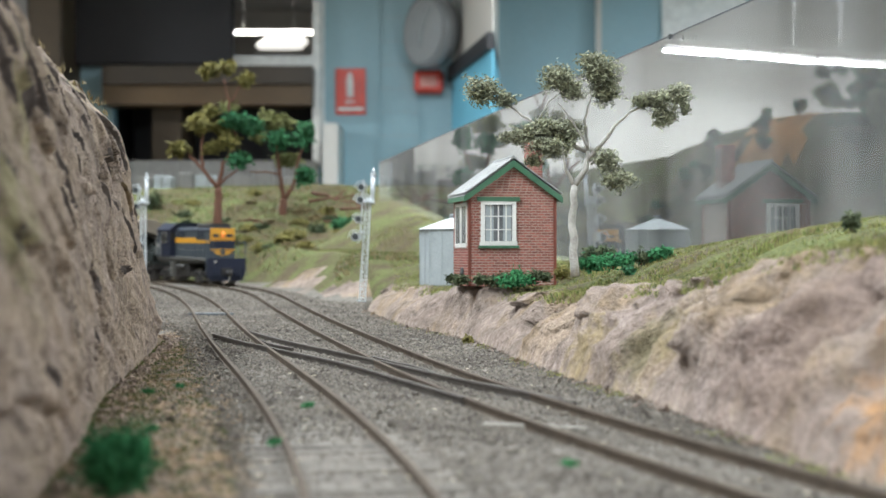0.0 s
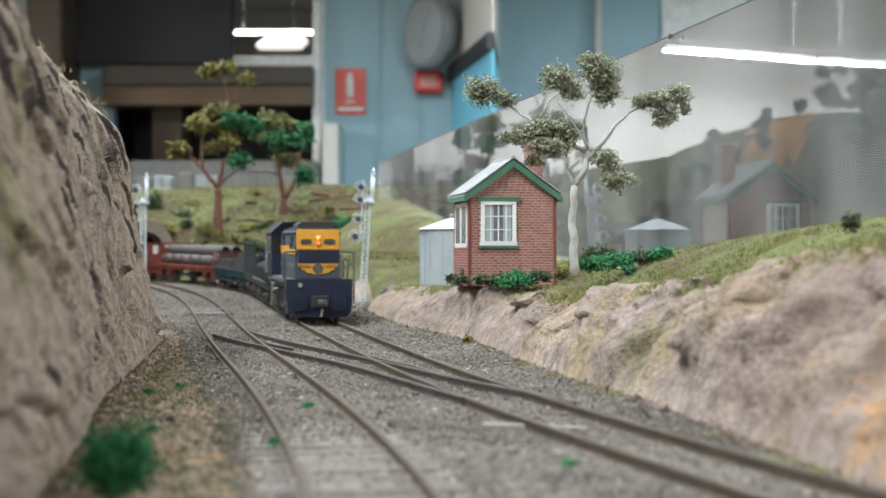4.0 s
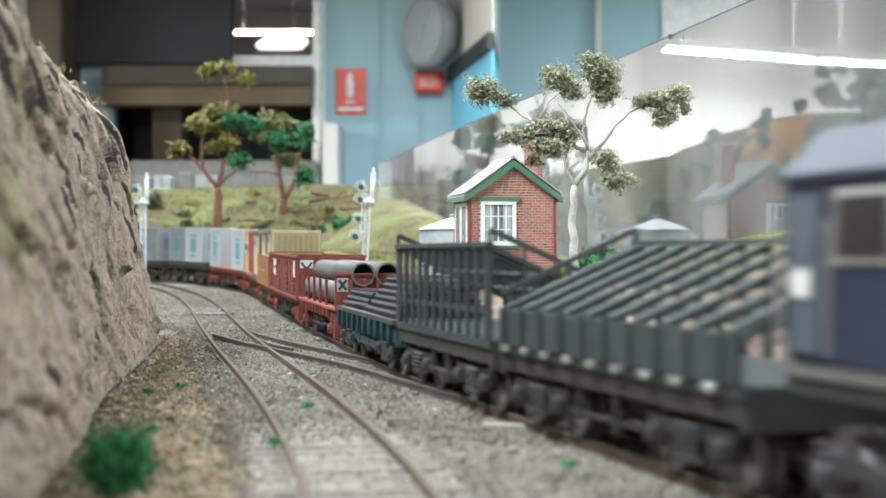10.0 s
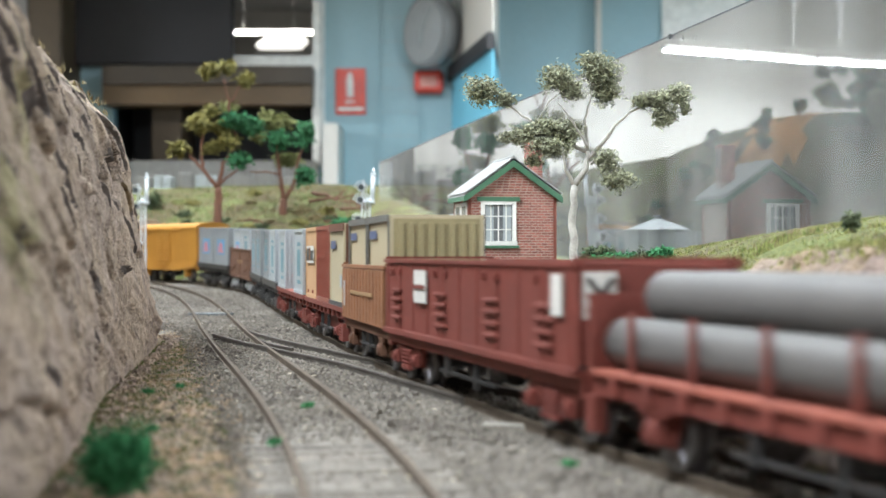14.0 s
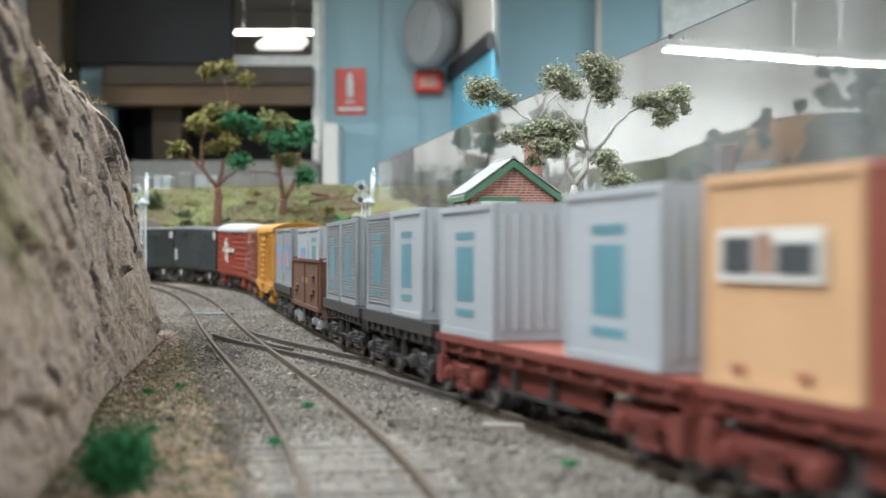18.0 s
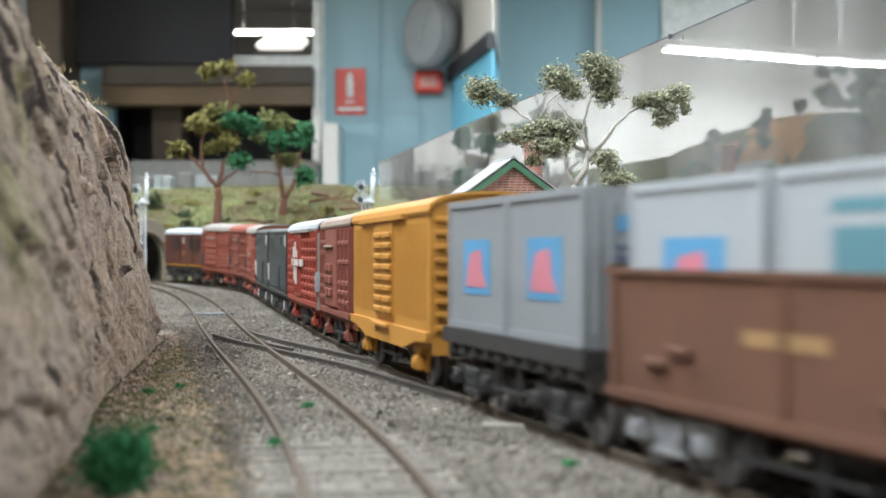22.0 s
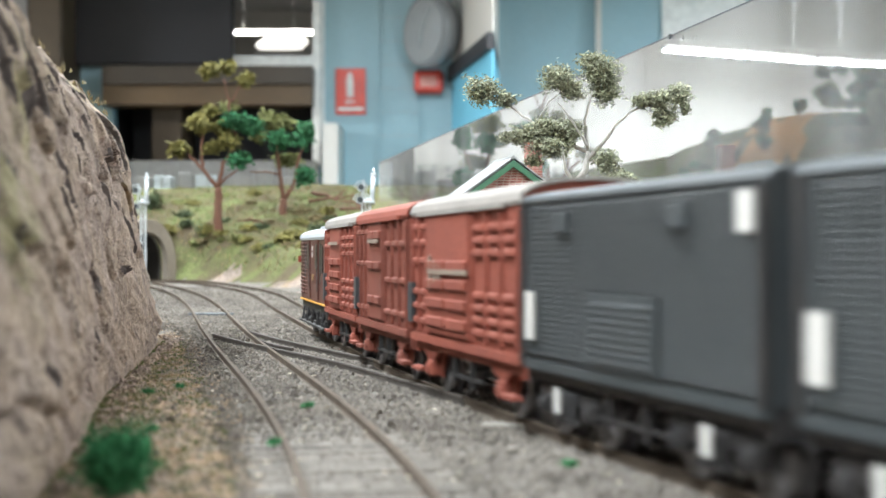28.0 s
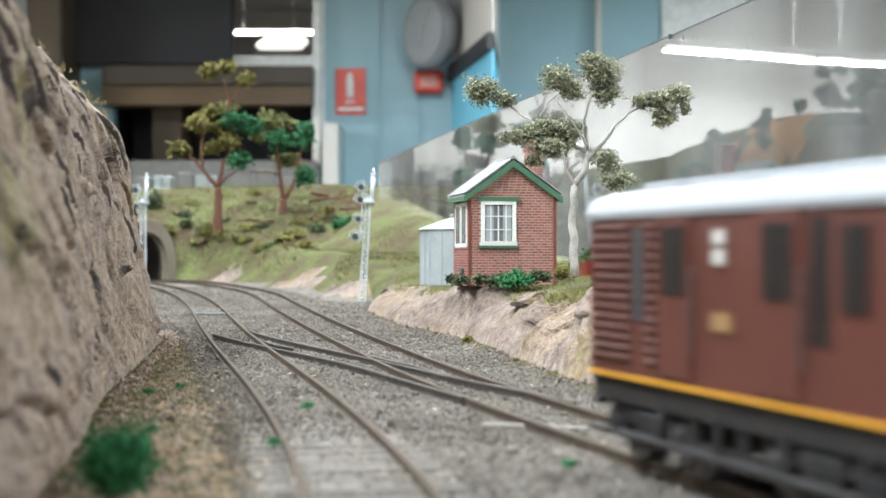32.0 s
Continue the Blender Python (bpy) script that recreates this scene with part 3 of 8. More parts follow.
def shifted(pts, s):
    off = []
    for i, p in enumerate(pts):
        a, b = Vector(pts[max(i - 1, 0)]), Vector(pts[min(i + 1, len(pts) - 1)])
        d = b - a
        d.z = 0
        d.normalize()
        off.append((p[0] - d.y * s, p[1] + d.x * s, p[2]))
    return off


def rail(pts, parent, mat=None, name="rail", lift=0.0):
    bm = bmesh.new()
    sweep(bm, [(p[0], p[1], p[2] + lift) for p in pts], RAIL_SEC)
    return part(name, bm, mat or RAIL, parent)


main_track = tagged(new("main_track"), "rusty main line track curving out of the tunnel", "railway track", kind="structure")
siding = tagged(new("siding_track"), "rusty siding track running beside the cliff", "railway track", kind="structure")
main_pts = [p for p, s in zip(MAIN, RUN) if -2200 < s < 900]
siding_pts = [(siding_x(y), y, rise(y)) for y in np.arange(1085, -500, -6.0)]
for pts, tr in ((main_pts, main_track), (siding_pts, siding)):
    for s in (-8.25, 8.25):
        rail(shifted(pts, s), tr)


def curve(pts, n=40):
    """A smooth line through a few plan points."""
    out = []
    for i in range(len(pts) - 1):
        p0, p1, p2, p3 = (Vector(pts[min(max(i + k, 0), len(pts) - 1)]) for k in (-1, 0, 1, 2))
        for j in range(n // (len(pts) - 1) + 1):
            t = j / (n // (len(pts) - 1) + 1)
            v = 0.5 * ((2 * p1) + (p2 - p0) * t + (2 * p0 - 5 * p1 + 4 * p2 - p3) * t * t + (3 * p1 - p0 - 3 * p2 + p3) * t ** 3)
            out.append((v.x, v.y, rise(v.y)))
    out.append((*pts[-1], rise(pts[-1][1])))
    return out


crossover = tagged(new("crossover"), "dark crossover rails joining siding and main track", "railway track", kind="structure")
CROSS_A = [(-87.5, 549), (-72, 508), (-56, 471), (-29, 407), (-12, 357), (4.5, 307)]
CROSS_B = [(-76, 566), (-57, 512), (-32, 449), (-13, 400), (5, 351), (25, 305)]
rail(curve(CROSS_A), crossover, BLACK_RAIL, "switch_rail", 0.03)
rail(curve(CROSS_B), crossover, BLACK_RAIL, "switch_rail", 0.03)
rail(curve([(11.5, 338), (17, 324), (27, 296)]), crossover, BLACK_RAIL, "check_rail")
rail(curve([(-21, 432), (-14, 410), (-7, 392), (-2, 372)]), crossover, BLACK_RAIL, "wing_rail")
rail(curve([(-66, 515), (-57, 487), (-49, 470)]), crossover, BLACK_RAIL, "check_rail")
for x, y, a in ((-84, 540, 14), (-63, 505, 14)):
    bm = bmesh.new()
    box(bm, -5, 5, -1.0, 1.0, -2.4, -1.2, 0.3)
    part("tie_bar", bm, BLACK_RAIL, crossover, at=mm(x, y, rise(y), 0, 0, a))
bm = bmesh.new()
box(bm, -11, 11, -4, 4, -3.6, -0.6, 0.5)
tagged(part("point_motor_cover", bm, CHARCOAL, at=mm(-116, 720, rise(720), 0, 0, -11)), "dark grey point motor cover lying between the rails", "cover")
bm = bmesh.new()
box(bm, -7, 7, -1.0, 1.0, -3.6, -2.4, 0.3)
box(bm, 6, 13, -0.7, 1.0, -3.6, -2.6, 0.3)
tagged(part("timber_offcut", bm, paint("bleached_timber", (0.27, 0.25, 0.215), rough=0.9, var=0.2), at=mm(14, 268, 1.3, 0, 0, -14)), "pale timber strip lying on the ballast", "timber")


# ---- room shell and its openings, at the far wall ----
WALL_Y = 9000.0


def far_box(name, px0, px1, py0, py1, depth, mat, parent=None, label="", bevel=0.0, at=WALL_Y):
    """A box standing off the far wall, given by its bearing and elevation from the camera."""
    k = (at - depth) / 2550
    bm = bmesh.new()
    box(bm, (px0 - 784) * k, (px1 - 784) * k, at - depth, at - 1, CAM_Z + (452 - py1) * k, CAM_Z + (452 - py0) * k, bevel)
    return part(name, bm, mat, parent, label)


FLOOR_Z, CEIL_Z = -1150, 2050
FLOORING = paint("vinyl_floor", (0.16, 0.13, 0.10), rough=0.5, second=(0.12, 0.10, 0.08), scale=0.5, var=0.1, grain=0.01)
CEILING = paint("white_ceiling", (0.72, 0.71, 0.68), rough=0.8, second=(0.66, 0.65, 0.62), scale=0.6, var=0.04, grain=0.01)
CREAM_WALL = paint("cream_wall", (0.56, 0.53, 0.48), rough=0.6, second=(0.50, 0.47, 0.43), scale=0.8, var=0.05, grain=0.01)
# black of the board and dado rail; inside the alcove it paints shade
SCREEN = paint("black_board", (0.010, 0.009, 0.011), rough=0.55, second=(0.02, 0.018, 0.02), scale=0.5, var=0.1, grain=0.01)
SIGN_RED = paint("sign_red", (0.62, 0.045, 0.02), rough=0.35, var=0.03, grain=0.01, bump=0)
BELL_GREY = paint("bell_grey", (0.21, 0.22, 0.225), rough=0.3, second=(0.13, 0.14, 0.145), scale=0.2, var=0.05, grain=0.01)
BRIGHT_BLUE = paint("bright_blue_wall", (0.16, 0.50, 0.66), rough=0.5, second=(0.14, 0.45, 0.6), scale=0.8, var=0.05, grain=0.01)
TUBE = glow("fluorescent_tube", (1.0, 0.98, 0.93), 6.0)


def room():
    x0, x1, y0, y1 = -7500, 5200, -3500, WALL_Y
    gap0, gap1 = (410 - 784) / 2550 * WALL_Y, (553 - 784) / 2550 * WALL_Y
    cup0, cup1 = (200 - 784) / 2550 * WALL_Y, (553 - 784) / 2550 * WALL_Y
    def zz(py):
        return CAM_Z + (452 - py) / 2550 * WALL_Y
    bm = bmesh.new()
    box(bm, x0, cup0, y1, y1 + 120, FLOOR_Z, CEIL_Z)
    box(bm, cup1, x1, y1, y1 + 120, FLOOR_Z, CEIL_Z)
    box(bm, cup0, cup1, y1, y1 + 120, FLOOR_Z, zz(292))
    box(bm, cup0, gap0, y1, y1 + 120, zz(184), CEIL_Z)
    box(bm, gap0, gap1, y1, y1 + 120, zz(184), zz(122))
    tagged(part("wall_north", bm, BLUE_WALL), "light blue painted panel wall with openings", "wall", kind="structure")
    for name, b in (("wall_west", (x0 - 120, x0, y0, y1, FLOOR_Z, CEIL_Z)), ("wall_east", (x1, x1 + 120, y0, y1, FLOOR_Z, CEIL_Z)), ("wall_south", (x0, x1, y0 - 120, y0, FLOOR_Z, CEIL_Z))):
        bm = bmesh.new()
        box(bm, *b)
        tagged(part(name, bm, BLUE_WALL if name == "wall_east" else CREAM_WALL), "painted club room wall", "wall", kind="structure")
    bm = bmesh.new()
    box(bm, x0, x1, y0, y1 + 3000, FLOOR_Z - 60, FLOOR_Z)
    tagged(part("floor", bm, FLOORING), "brown vinyl floor of the club room", "floor", kind="structure")
    bm = bmesh.new()
    box(bm, x0, x1, y0, y1 + 3000, CEIL_Z, CEIL_Z + 60)
    tagged(part("ceiling", bm, CEILING), "white flat ceiling of the club room", "ceiling", kind="structure")
    # next room, behind the openings
    bm = bmesh.new()
    box(bm, x0, x1, y1 + 2900, y1 + 3000, FLOOR_Z, CEIL_Z)
    tagged(part("wall_next_room", bm, CREAM_WALL), "cream wall of the next room", "wall", kind="structure")
    # alcove under the beam; its near-black lining stands in for shade
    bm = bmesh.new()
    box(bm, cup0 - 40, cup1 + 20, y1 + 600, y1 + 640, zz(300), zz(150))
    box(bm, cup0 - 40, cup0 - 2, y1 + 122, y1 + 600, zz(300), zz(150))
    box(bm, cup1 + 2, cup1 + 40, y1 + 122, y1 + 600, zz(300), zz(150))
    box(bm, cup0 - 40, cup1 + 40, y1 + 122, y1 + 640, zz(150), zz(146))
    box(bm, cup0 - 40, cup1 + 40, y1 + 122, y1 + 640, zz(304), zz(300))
    tagged(part("alcove", bm, SCREEN), "alcove below the timber beam, its shade painted black", "alcove", kind="structure")
    ap = tagged(far_box("alcove_panel", 297, 343, 186, 292, -500, TIMBER), "dull brown timber panel inside the alcove", "panel")
    for a, b in ((295, 297), (343, 345)):
        far_box("edge_batten", a, b, 186, 292, -490, TIMBER, ap)
    cb = tagged(far_box("wall_cupboard", -60, 110, -140, 440, 420, TIMBER, bevel=6), "brown timber wall cupboard beside the black board", "cupboard")
    for a, b, m in ((-55, 47, HILL_BLOCK), (50, 106, TIMBER)):
        door = far_box("door", a, b, -130, 430, 20, m, cb, bevel=4, at=WALL_Y - 421)
        far_box("handle", b - 8 if a < 0 else a + 5, b - 5 if a < 0 else a + 8, 190, 220, 14, BELL_GREY, door, "grey metal handle", at=WALL_Y - 442)
    # made-up box with door panels, added in place of grey-brown clutter
    lc = tagged(far_box("low_cabinet", 190, 560, 284, 440, 150, HILL_BLOCK, bevel=6), "grey-brown box standing in for clutter behind the hilltop", "cabinet")
    for a, b in ((192, 312), (315, 435), (438, 558)):
        far_box("door", a, b, 290, 438, 16, HILL_BLOCK, lc, bevel=4, at=WALL_Y - 151)
    w = tagged(new("window_1"), "white framed opening high in the wall", "window", kind="structure")
    far_box("window_frame", 553, 567, 0, 292, 60, WHITE_PAINT, w)
    far_box("window_frame", 408, 553, 98, 122, 60, WHITE_PAINT, w)
    far_box("window_frame", 404, 410, -30, 98, 60, WHITE_PAINT, w)
    b = tagged(new("beam"), "brown timber beam across the wall", "beam", kind="structure")
    far_box("beam_upper", 180, 552, 116, 148, 260, SCREEN_BROWN, b)
    far_box("beam_lower", 180, 552, 149, 185, 220, TIMBER_WARM, b)
    sc = tagged(far_box("black_board", 112, 410, -140, 114, 120, SCREEN, bevel=8), "large matt black board on the wall", "board")
    t = tagged(new("trim"), "blue wall battens and conduits", "trim", kind="structure")
    far_box("batten", 666, 670, -60, 345, 16, BLUE_WALL, t)
    far_box("batten", 739, 742, 60, 345, 12, BLUE_WALL, t)
    far_box("batten", 570, 574, -60, 300, 10, WHITE_PAINT, t)
    for k in range(8):
        far_box("board_joint", 671, 738, 30 + k * 42, 31.2 + k * 42, 4, GREY_TANK, t)
    far_box("column", 874, 890, -200, 420, 40, BLUE_WALL, t, at=8700)
    far_box("wall_lining", -1320, -62, -120, 440, 12, CREAM_WALL, t)
    far_box("conduit", 1055, 1065, -80, 420, 60, CREAM_WALL, t)
    # side wall that comes forward, cream above a dark rail and blue below
    s = tagged(new("wall_side"), "side wall, cream above a dark rail and blue below", "wall", kind="structure")
    p, q = (800 - 784) / 2550 * WALL_Y, (872 - 784) / 2550 * 7600
    for name, z0, z1, m, off in (("upper", zz(118), CEIL_Z - 10, CREAM_WALL, 0), ("lower", FLOOR_Z, zz(118) - 90, BRIGHT_BLUE, 0), ("dado_rail", zz(118) - 88, zz(118) - 2, SCREEN, -30)):
        bm = bmesh.new()
        vs = [bm.verts.new(v) for v in ((p + off, WALL_Y - 2, z0), (q + off, 7600, z0), (q + off, 7600, z1), (p + off, WALL_Y - 2, z1), (p + 300, WALL_Y - 2, z0), (q + 8, 7600, z0), (q + 8, 7600, z1), (p + 300, WALL_Y - 2, z1))]
        for f in ((0, 1, 2, 3), (4, 7, 6, 5), (0, 4, 5, 1), (3, 2, 6, 7), (1, 5, 6, 2), (0, 3, 7, 4)):
            bm.faces.new([vs[i] for i in f])
        part(name, bm, m, s)


room()


def wall_things():
    sign = thing("fire_extinguisher_sign", mm(0, 0, 0), "red wall sign with a white extinguisher picture", "sign")
    far_box("panel", 593, 647, 121, 203, 14, SIGN_RED, sign, bevel=4)
    far_box("extinguisher_body", 610, 628, 134, 174, 18, WHITE_PAINT, sign, bevel=14)
    far_box("extinguisher_neck", 615, 623, 129, 136, 18, WHITE_PAINT, sign)
    far_box("caption_bar", 611, 627, 178, 182, 18, WHITE_PAINT, sign)
    far_box("caption_bar", 598, 642, 190, 196, 18, WHITE_PAINT, sign)
    bell = thing("wall_clock", mm(0, 0, 0), "large round grey wall clock on a bracket", "clock")
    k = 8700 / 2550
    c = ((762 - 784) * k, 8700, CAM_Z + (452 - 56) * k)
    bm = bmesh.new()
    ax = Vector((-0.80, -0.60, 0)).normalized()
    C = Vector(c)
    tube(bm, C + ax * 50, C - ax * 60, 215, seg=36)
    part("case", bm, BELL_GREY, bell)
    bm = bmesh.new()
    tube(bm, C + ax * 50, C + ax * 62, 196, 188, seg=36)
    part("dial", bm, paint("pale_dial", (0.29, 0.305, 0.31), rough=0.35, second=(0.24, 0.255, 0.26), scale=0.2, var=0.05, grain=0.01), bell, "pale dial")
    up = Vector((0, 0, 1))
    sidev = up.cross(ax)
    for ang, ln in ((0.55, 150), (3.3, 100)):
        bm = bmesh.new()
        tube(bm, C + ax * 68, C + ax * 68 + (up * math.cos(ang) + sidev * math.sin(ang)) * ln, 8, 5, seg=6)
        part("clock_hand", bm, GREY_TANK, bell)
    bm = bmesh.new()
    tube(bm, C - ax * 60, C - ax * 60 + Vector((90, 240, 0)), 30, seg=8)
    part("bracket", bm, BELL_GREY, bell)
    red = thing("red_alarm_box", mm(0, 0, 0), "red alarm box below the clock", "alarm box")
    far_box("case", 733, 785, 124, 163, 120, SIGN_RED, red, bevel=20)
    far_box("label", 744, 772, 134, 153, 124, paint("pale_red_label", (0.62, 0.25, 0.2), rough=0.5), red)
    bd = far_box("leaning_board", 571, 598, 218, 338, 500, CREAM_WALL, label="cream board leaning against the wall")
    tagged(bd, category="board")
    bd2 = tagged(far_box("white_poster", 1172, 1322, -40, 290, 20, WHITE_PAINT, bevel=4), "large white poster on the blue wall", "poster")
    # lit fluorescent batten seen through the high opening
    f1 = thing("fluorescent_fitting", mm(0, 0, 0), "lit fluorescent ceiling fitting with white reflector", "ceiling light", "fluorescent fittings")
    k = 10400 / 2550
    for px in (430, 520):
        bm = bmesh.new()
        tube(bm, ((px - 784) * k, 10400, CAM_Z + (452 - 52) * k), ((px - 784) * k, 10400, CEIL_Z), 6, seg=6)
        part("hanger", bm, WHITE_PAINT, f1)
    bm = bmesh.new()
    box(bm, (395 - 784) * k, (556 - 784) * k, 10380, 10420, CAM_Z + (452 - 60) * k, CAM_Z + (452 - 54) * k)
    part("tube", bm, TUBE, f1)
    bm = bmesh.new()
    extrude(bm, [((450 - 784) * k, CAM_Z + (452 - 78) * k), ((525 - 784) * k, CAM_Z + (452 - 78) * k), ((540 - 784) * k, CAM_Z + (452 - 64) * k), ((470 - 784) * k, CAM_Z + (452 - 64) * k)], "y", 10425, 10700)
    part("diffuser", bm, glow("lit_diffuser", (1.0, 0.97, 0.9), 0.75), f1)


wall_things()


def fitting(x, y, z, along, length, power, bare=False):
    """A hanging twin fluorescent batten: glowing tubes and the light they give."""
    f = thing("fluorescent_fitting", mm(x, y, z, 0, 0, along), "lit fluorescent batten below the ceiling, all but one pair added unseen", "ceiling light", "fluorescent fittings")
    bm = bmesh.new()
    extrude(bm, [(-4, 30), (4, 30), (4, 22), (-4, 22)] if bare else [(-70, 40), (70, 40), (110, 0), (-110, 0)], "x", -length / 2, length / 2)
    part("reflector", bm, WHITE_PAINT, f)
    for s in (0,) if bare else (-40, 40):
        bm = bmesh.new()
        tube(bm, (-length / 2 + 20, s, -20), (length / 2 - 20, s, -20), 5 if bare else 16, seg=10)
        part("tube", bm, TUBE, f)
    for s in (-1, 1):
        bm = bmesh.new()
        tube(bm, (s * length * 0.35, 0, 40), (s * length * 0.35, 0, CEIL_Z - z), 6, seg=6)
        part("hanger", bm, WHITE_PAINT, f)
    d = bpy.data.lights.new("fluorescent_light", "AREA")
    d.shape, d.size, d.size_y, d.energy, d.color = "RECTANGLE", length * U, 0.03 if bare else 0.16, power * 1.2, (0.88, 0.968, 1.045)
    o = new("fluorescent_light", d)
    o.matrix_basis = mm(x, y, z - 46, 0, 0, along)


# reflected pair beside the layout, then unseen ones added to light layout and walls
fitting(-4720, 7745, 1322, -4.5, 1180, 55, bare=True)
fitting(-5925, 7840, 1322, -4.5, 1180, 55, bare=True)
fitting(-900, -700, 1700, 80, 1500, 46)
fitting(-700, 1500, 1750, 80, 1500, 46)
fitting(1700, 1100, 1750, 80, 1500, 22)
fitting(2600, 3600, 1800, 80, 1500, 45)
fitting(-2600, -2400, 1800, 80, 1500, 40)
fitting(2200, -2300, 1800, 80, 1500, 30)
fitting(0, 6300, 1900, 0, 1500, 44)
# added out of view to brighten the cream wall mirrored in the screen
fitting(-5300, 6700, 1950, 0, 1500, 210)
fitting(3600, 7300, 1900, 0, 1500, 85)


# ---- layout base and the clear screen ----
def benchwork():
    b = tagged(new("benchwork"), "plain timber baseboard and fascia under the layout", "benchwork", kind="structure")
    bm = bmesh.new()
    box(bm, -3480, 900, -690, 1740, -70, -30)
    part("baseboard", bm, TIMBER, b)
    for x in (-3350, -1800, -600, 800):
        for y in (-600, 600, 1650):
            bm = bmesh.new()
            box(bm, x - 35, x + 35, y - 35, y + 35, FLOOR_Z, -70)
            part("leg", bm, TIMBER, b)


benchwork()


def clear_screen():
    """Dusty acrylic sheet: it lets the room show through and mirrors the layout."""
    m, nt, bsdf = nodes_of("dusty_acrylic")
    N, L = nt.nodes, nt.links
    out = nt.nodes["Material Output"]
    tr = N.new("ShaderNodeBsdfTransparent")
    tr.inputs[0].default_value = (0.86, 0.87, 0.86, 1)
    dust = N.new("ShaderNodeBsdfDiffuse")
    dust.inputs[0].default_value = (0.62, 0.63, 0.62, 1)
    gl = N.new("ShaderNodeBsdfGlossy")
    gl.inputs["Roughness"].default_value = 0.006
    gl.inputs[0].default_value = (0.95, 0.96, 0.96, 1)
    tc = N.new("ShaderNodeTexCoord")
    nz = N.new("ShaderNodeTexNoise")
    nz.inputs["Scale"].default_value = 14
    nz.inputs["Detail"].default_value = 5
    streak = N.new("ShaderNodeMapping")
    streak.inputs["Scale"].default_value = (1.0, 1.6, 0.35)
    L.new(tc.outputs["Object"], streak.inputs[0])
    L.new(streak.outputs[0], nz.inputs["Vector"])
    mr = N.new("ShaderNodeMapRange")
    mr.inputs[1].default_value, mr.inputs[2].default_value = 0.34, 0.7
    mr.inputs[3].default_value, mr.inputs[4].default_value = 0.08, 0.36
    L.new(nz.outputs["Fac"], mr.inputs[0])
    m1 = N.new("ShaderNodeMixShader")
    L.new(mr.outputs[0], m1.inputs[0])
    L.new(tr.outputs[0], m1.inputs[1])
    L.new(dust.outputs[0], m1.inputs[2])
    fr = N.new("ShaderNodeFresnel")
    fr.inputs["IOR"].default_value = 2.0
    m2 = N.new("ShaderNodeMixShader")
    L.new(fr.outputs[0], m2.inputs[0])
    L.new(m1.outputs[0], m2.inputs[1])
    L.new(gl.outputs[0], m2.inputs[2])
    L.new(m2.outputs[0], out.inputs["Surface"])
    y0, y1 = 120, 1286
    d = Vector((-0.1925, 1, 0)).normalized()
    nrm = Vector((d.y, -d.x, 0))
    bm = bmesh.new()
    a, b = Vector((pane_x(y0), y0, -20)), Vector((pane_x(y1), y1, -20))
    ring = [a, b, b + nrm * 2.5, a + nrm * 2.5]
    lo = [bm.verts.new(v) for v in ring]
    hi = [bm.verts.new(v + Vector((0, 0, 132.5))) for v in ring]
    for i in range(4):
        bm.faces.new((lo[i], lo[(i + 1) % 4], hi[(i + 1) % 4], hi[i]))
    bm.faces.new(lo[::-1])
    bm.faces.new(hi)
    sc = thing("clear_screen", mm(0, 0, 0), "dusty clear acrylic screen along the layout edge", "screen")
    pane = part("pane", bm, m, sc)
    pane.visible_shadow = False
    up = Vector((0, 0, 112.5))
    for s0, s1 in ((0.0, 0.36), (0.362, 1.0)):
        bm = bmesh.new()
        ring = [a.lerp(b, s0) + nrm * 0.2, a.lerp(b, s1) + nrm * 0.2, a.lerp(b, s1) + nrm * 2.3, a.lerp(b, s0) + nrm * 2.3]
        lo = [bm.verts.new(Vector((v.x, v.y, 112.7))) for v in ring]
        hi = [bm.verts.new(Vector((v.x, v.y, 113.3))) for v in ring]
        for i in range(4):
            bm.faces.new((lo[i], lo[(i + 1) % 4], hi[(i + 1) % 4], hi[i]))
        bm.faces.new(lo[::-1])
        bm.faces.new(hi)
        part("edge_strip", bm, CHARCOAL, sc, "thin dark strip along the top edge")
    bm = bmesh.new()
    p = a.lerp(b, 0.362)
    box(bm, p.x - 0.8, p.x + 0.2, p.y - 0.8, p.y + 0.8, 111.6, 113.6, 0.2)
    part("joint_clip", bm, CHARCOAL, sc)


clear_screen()


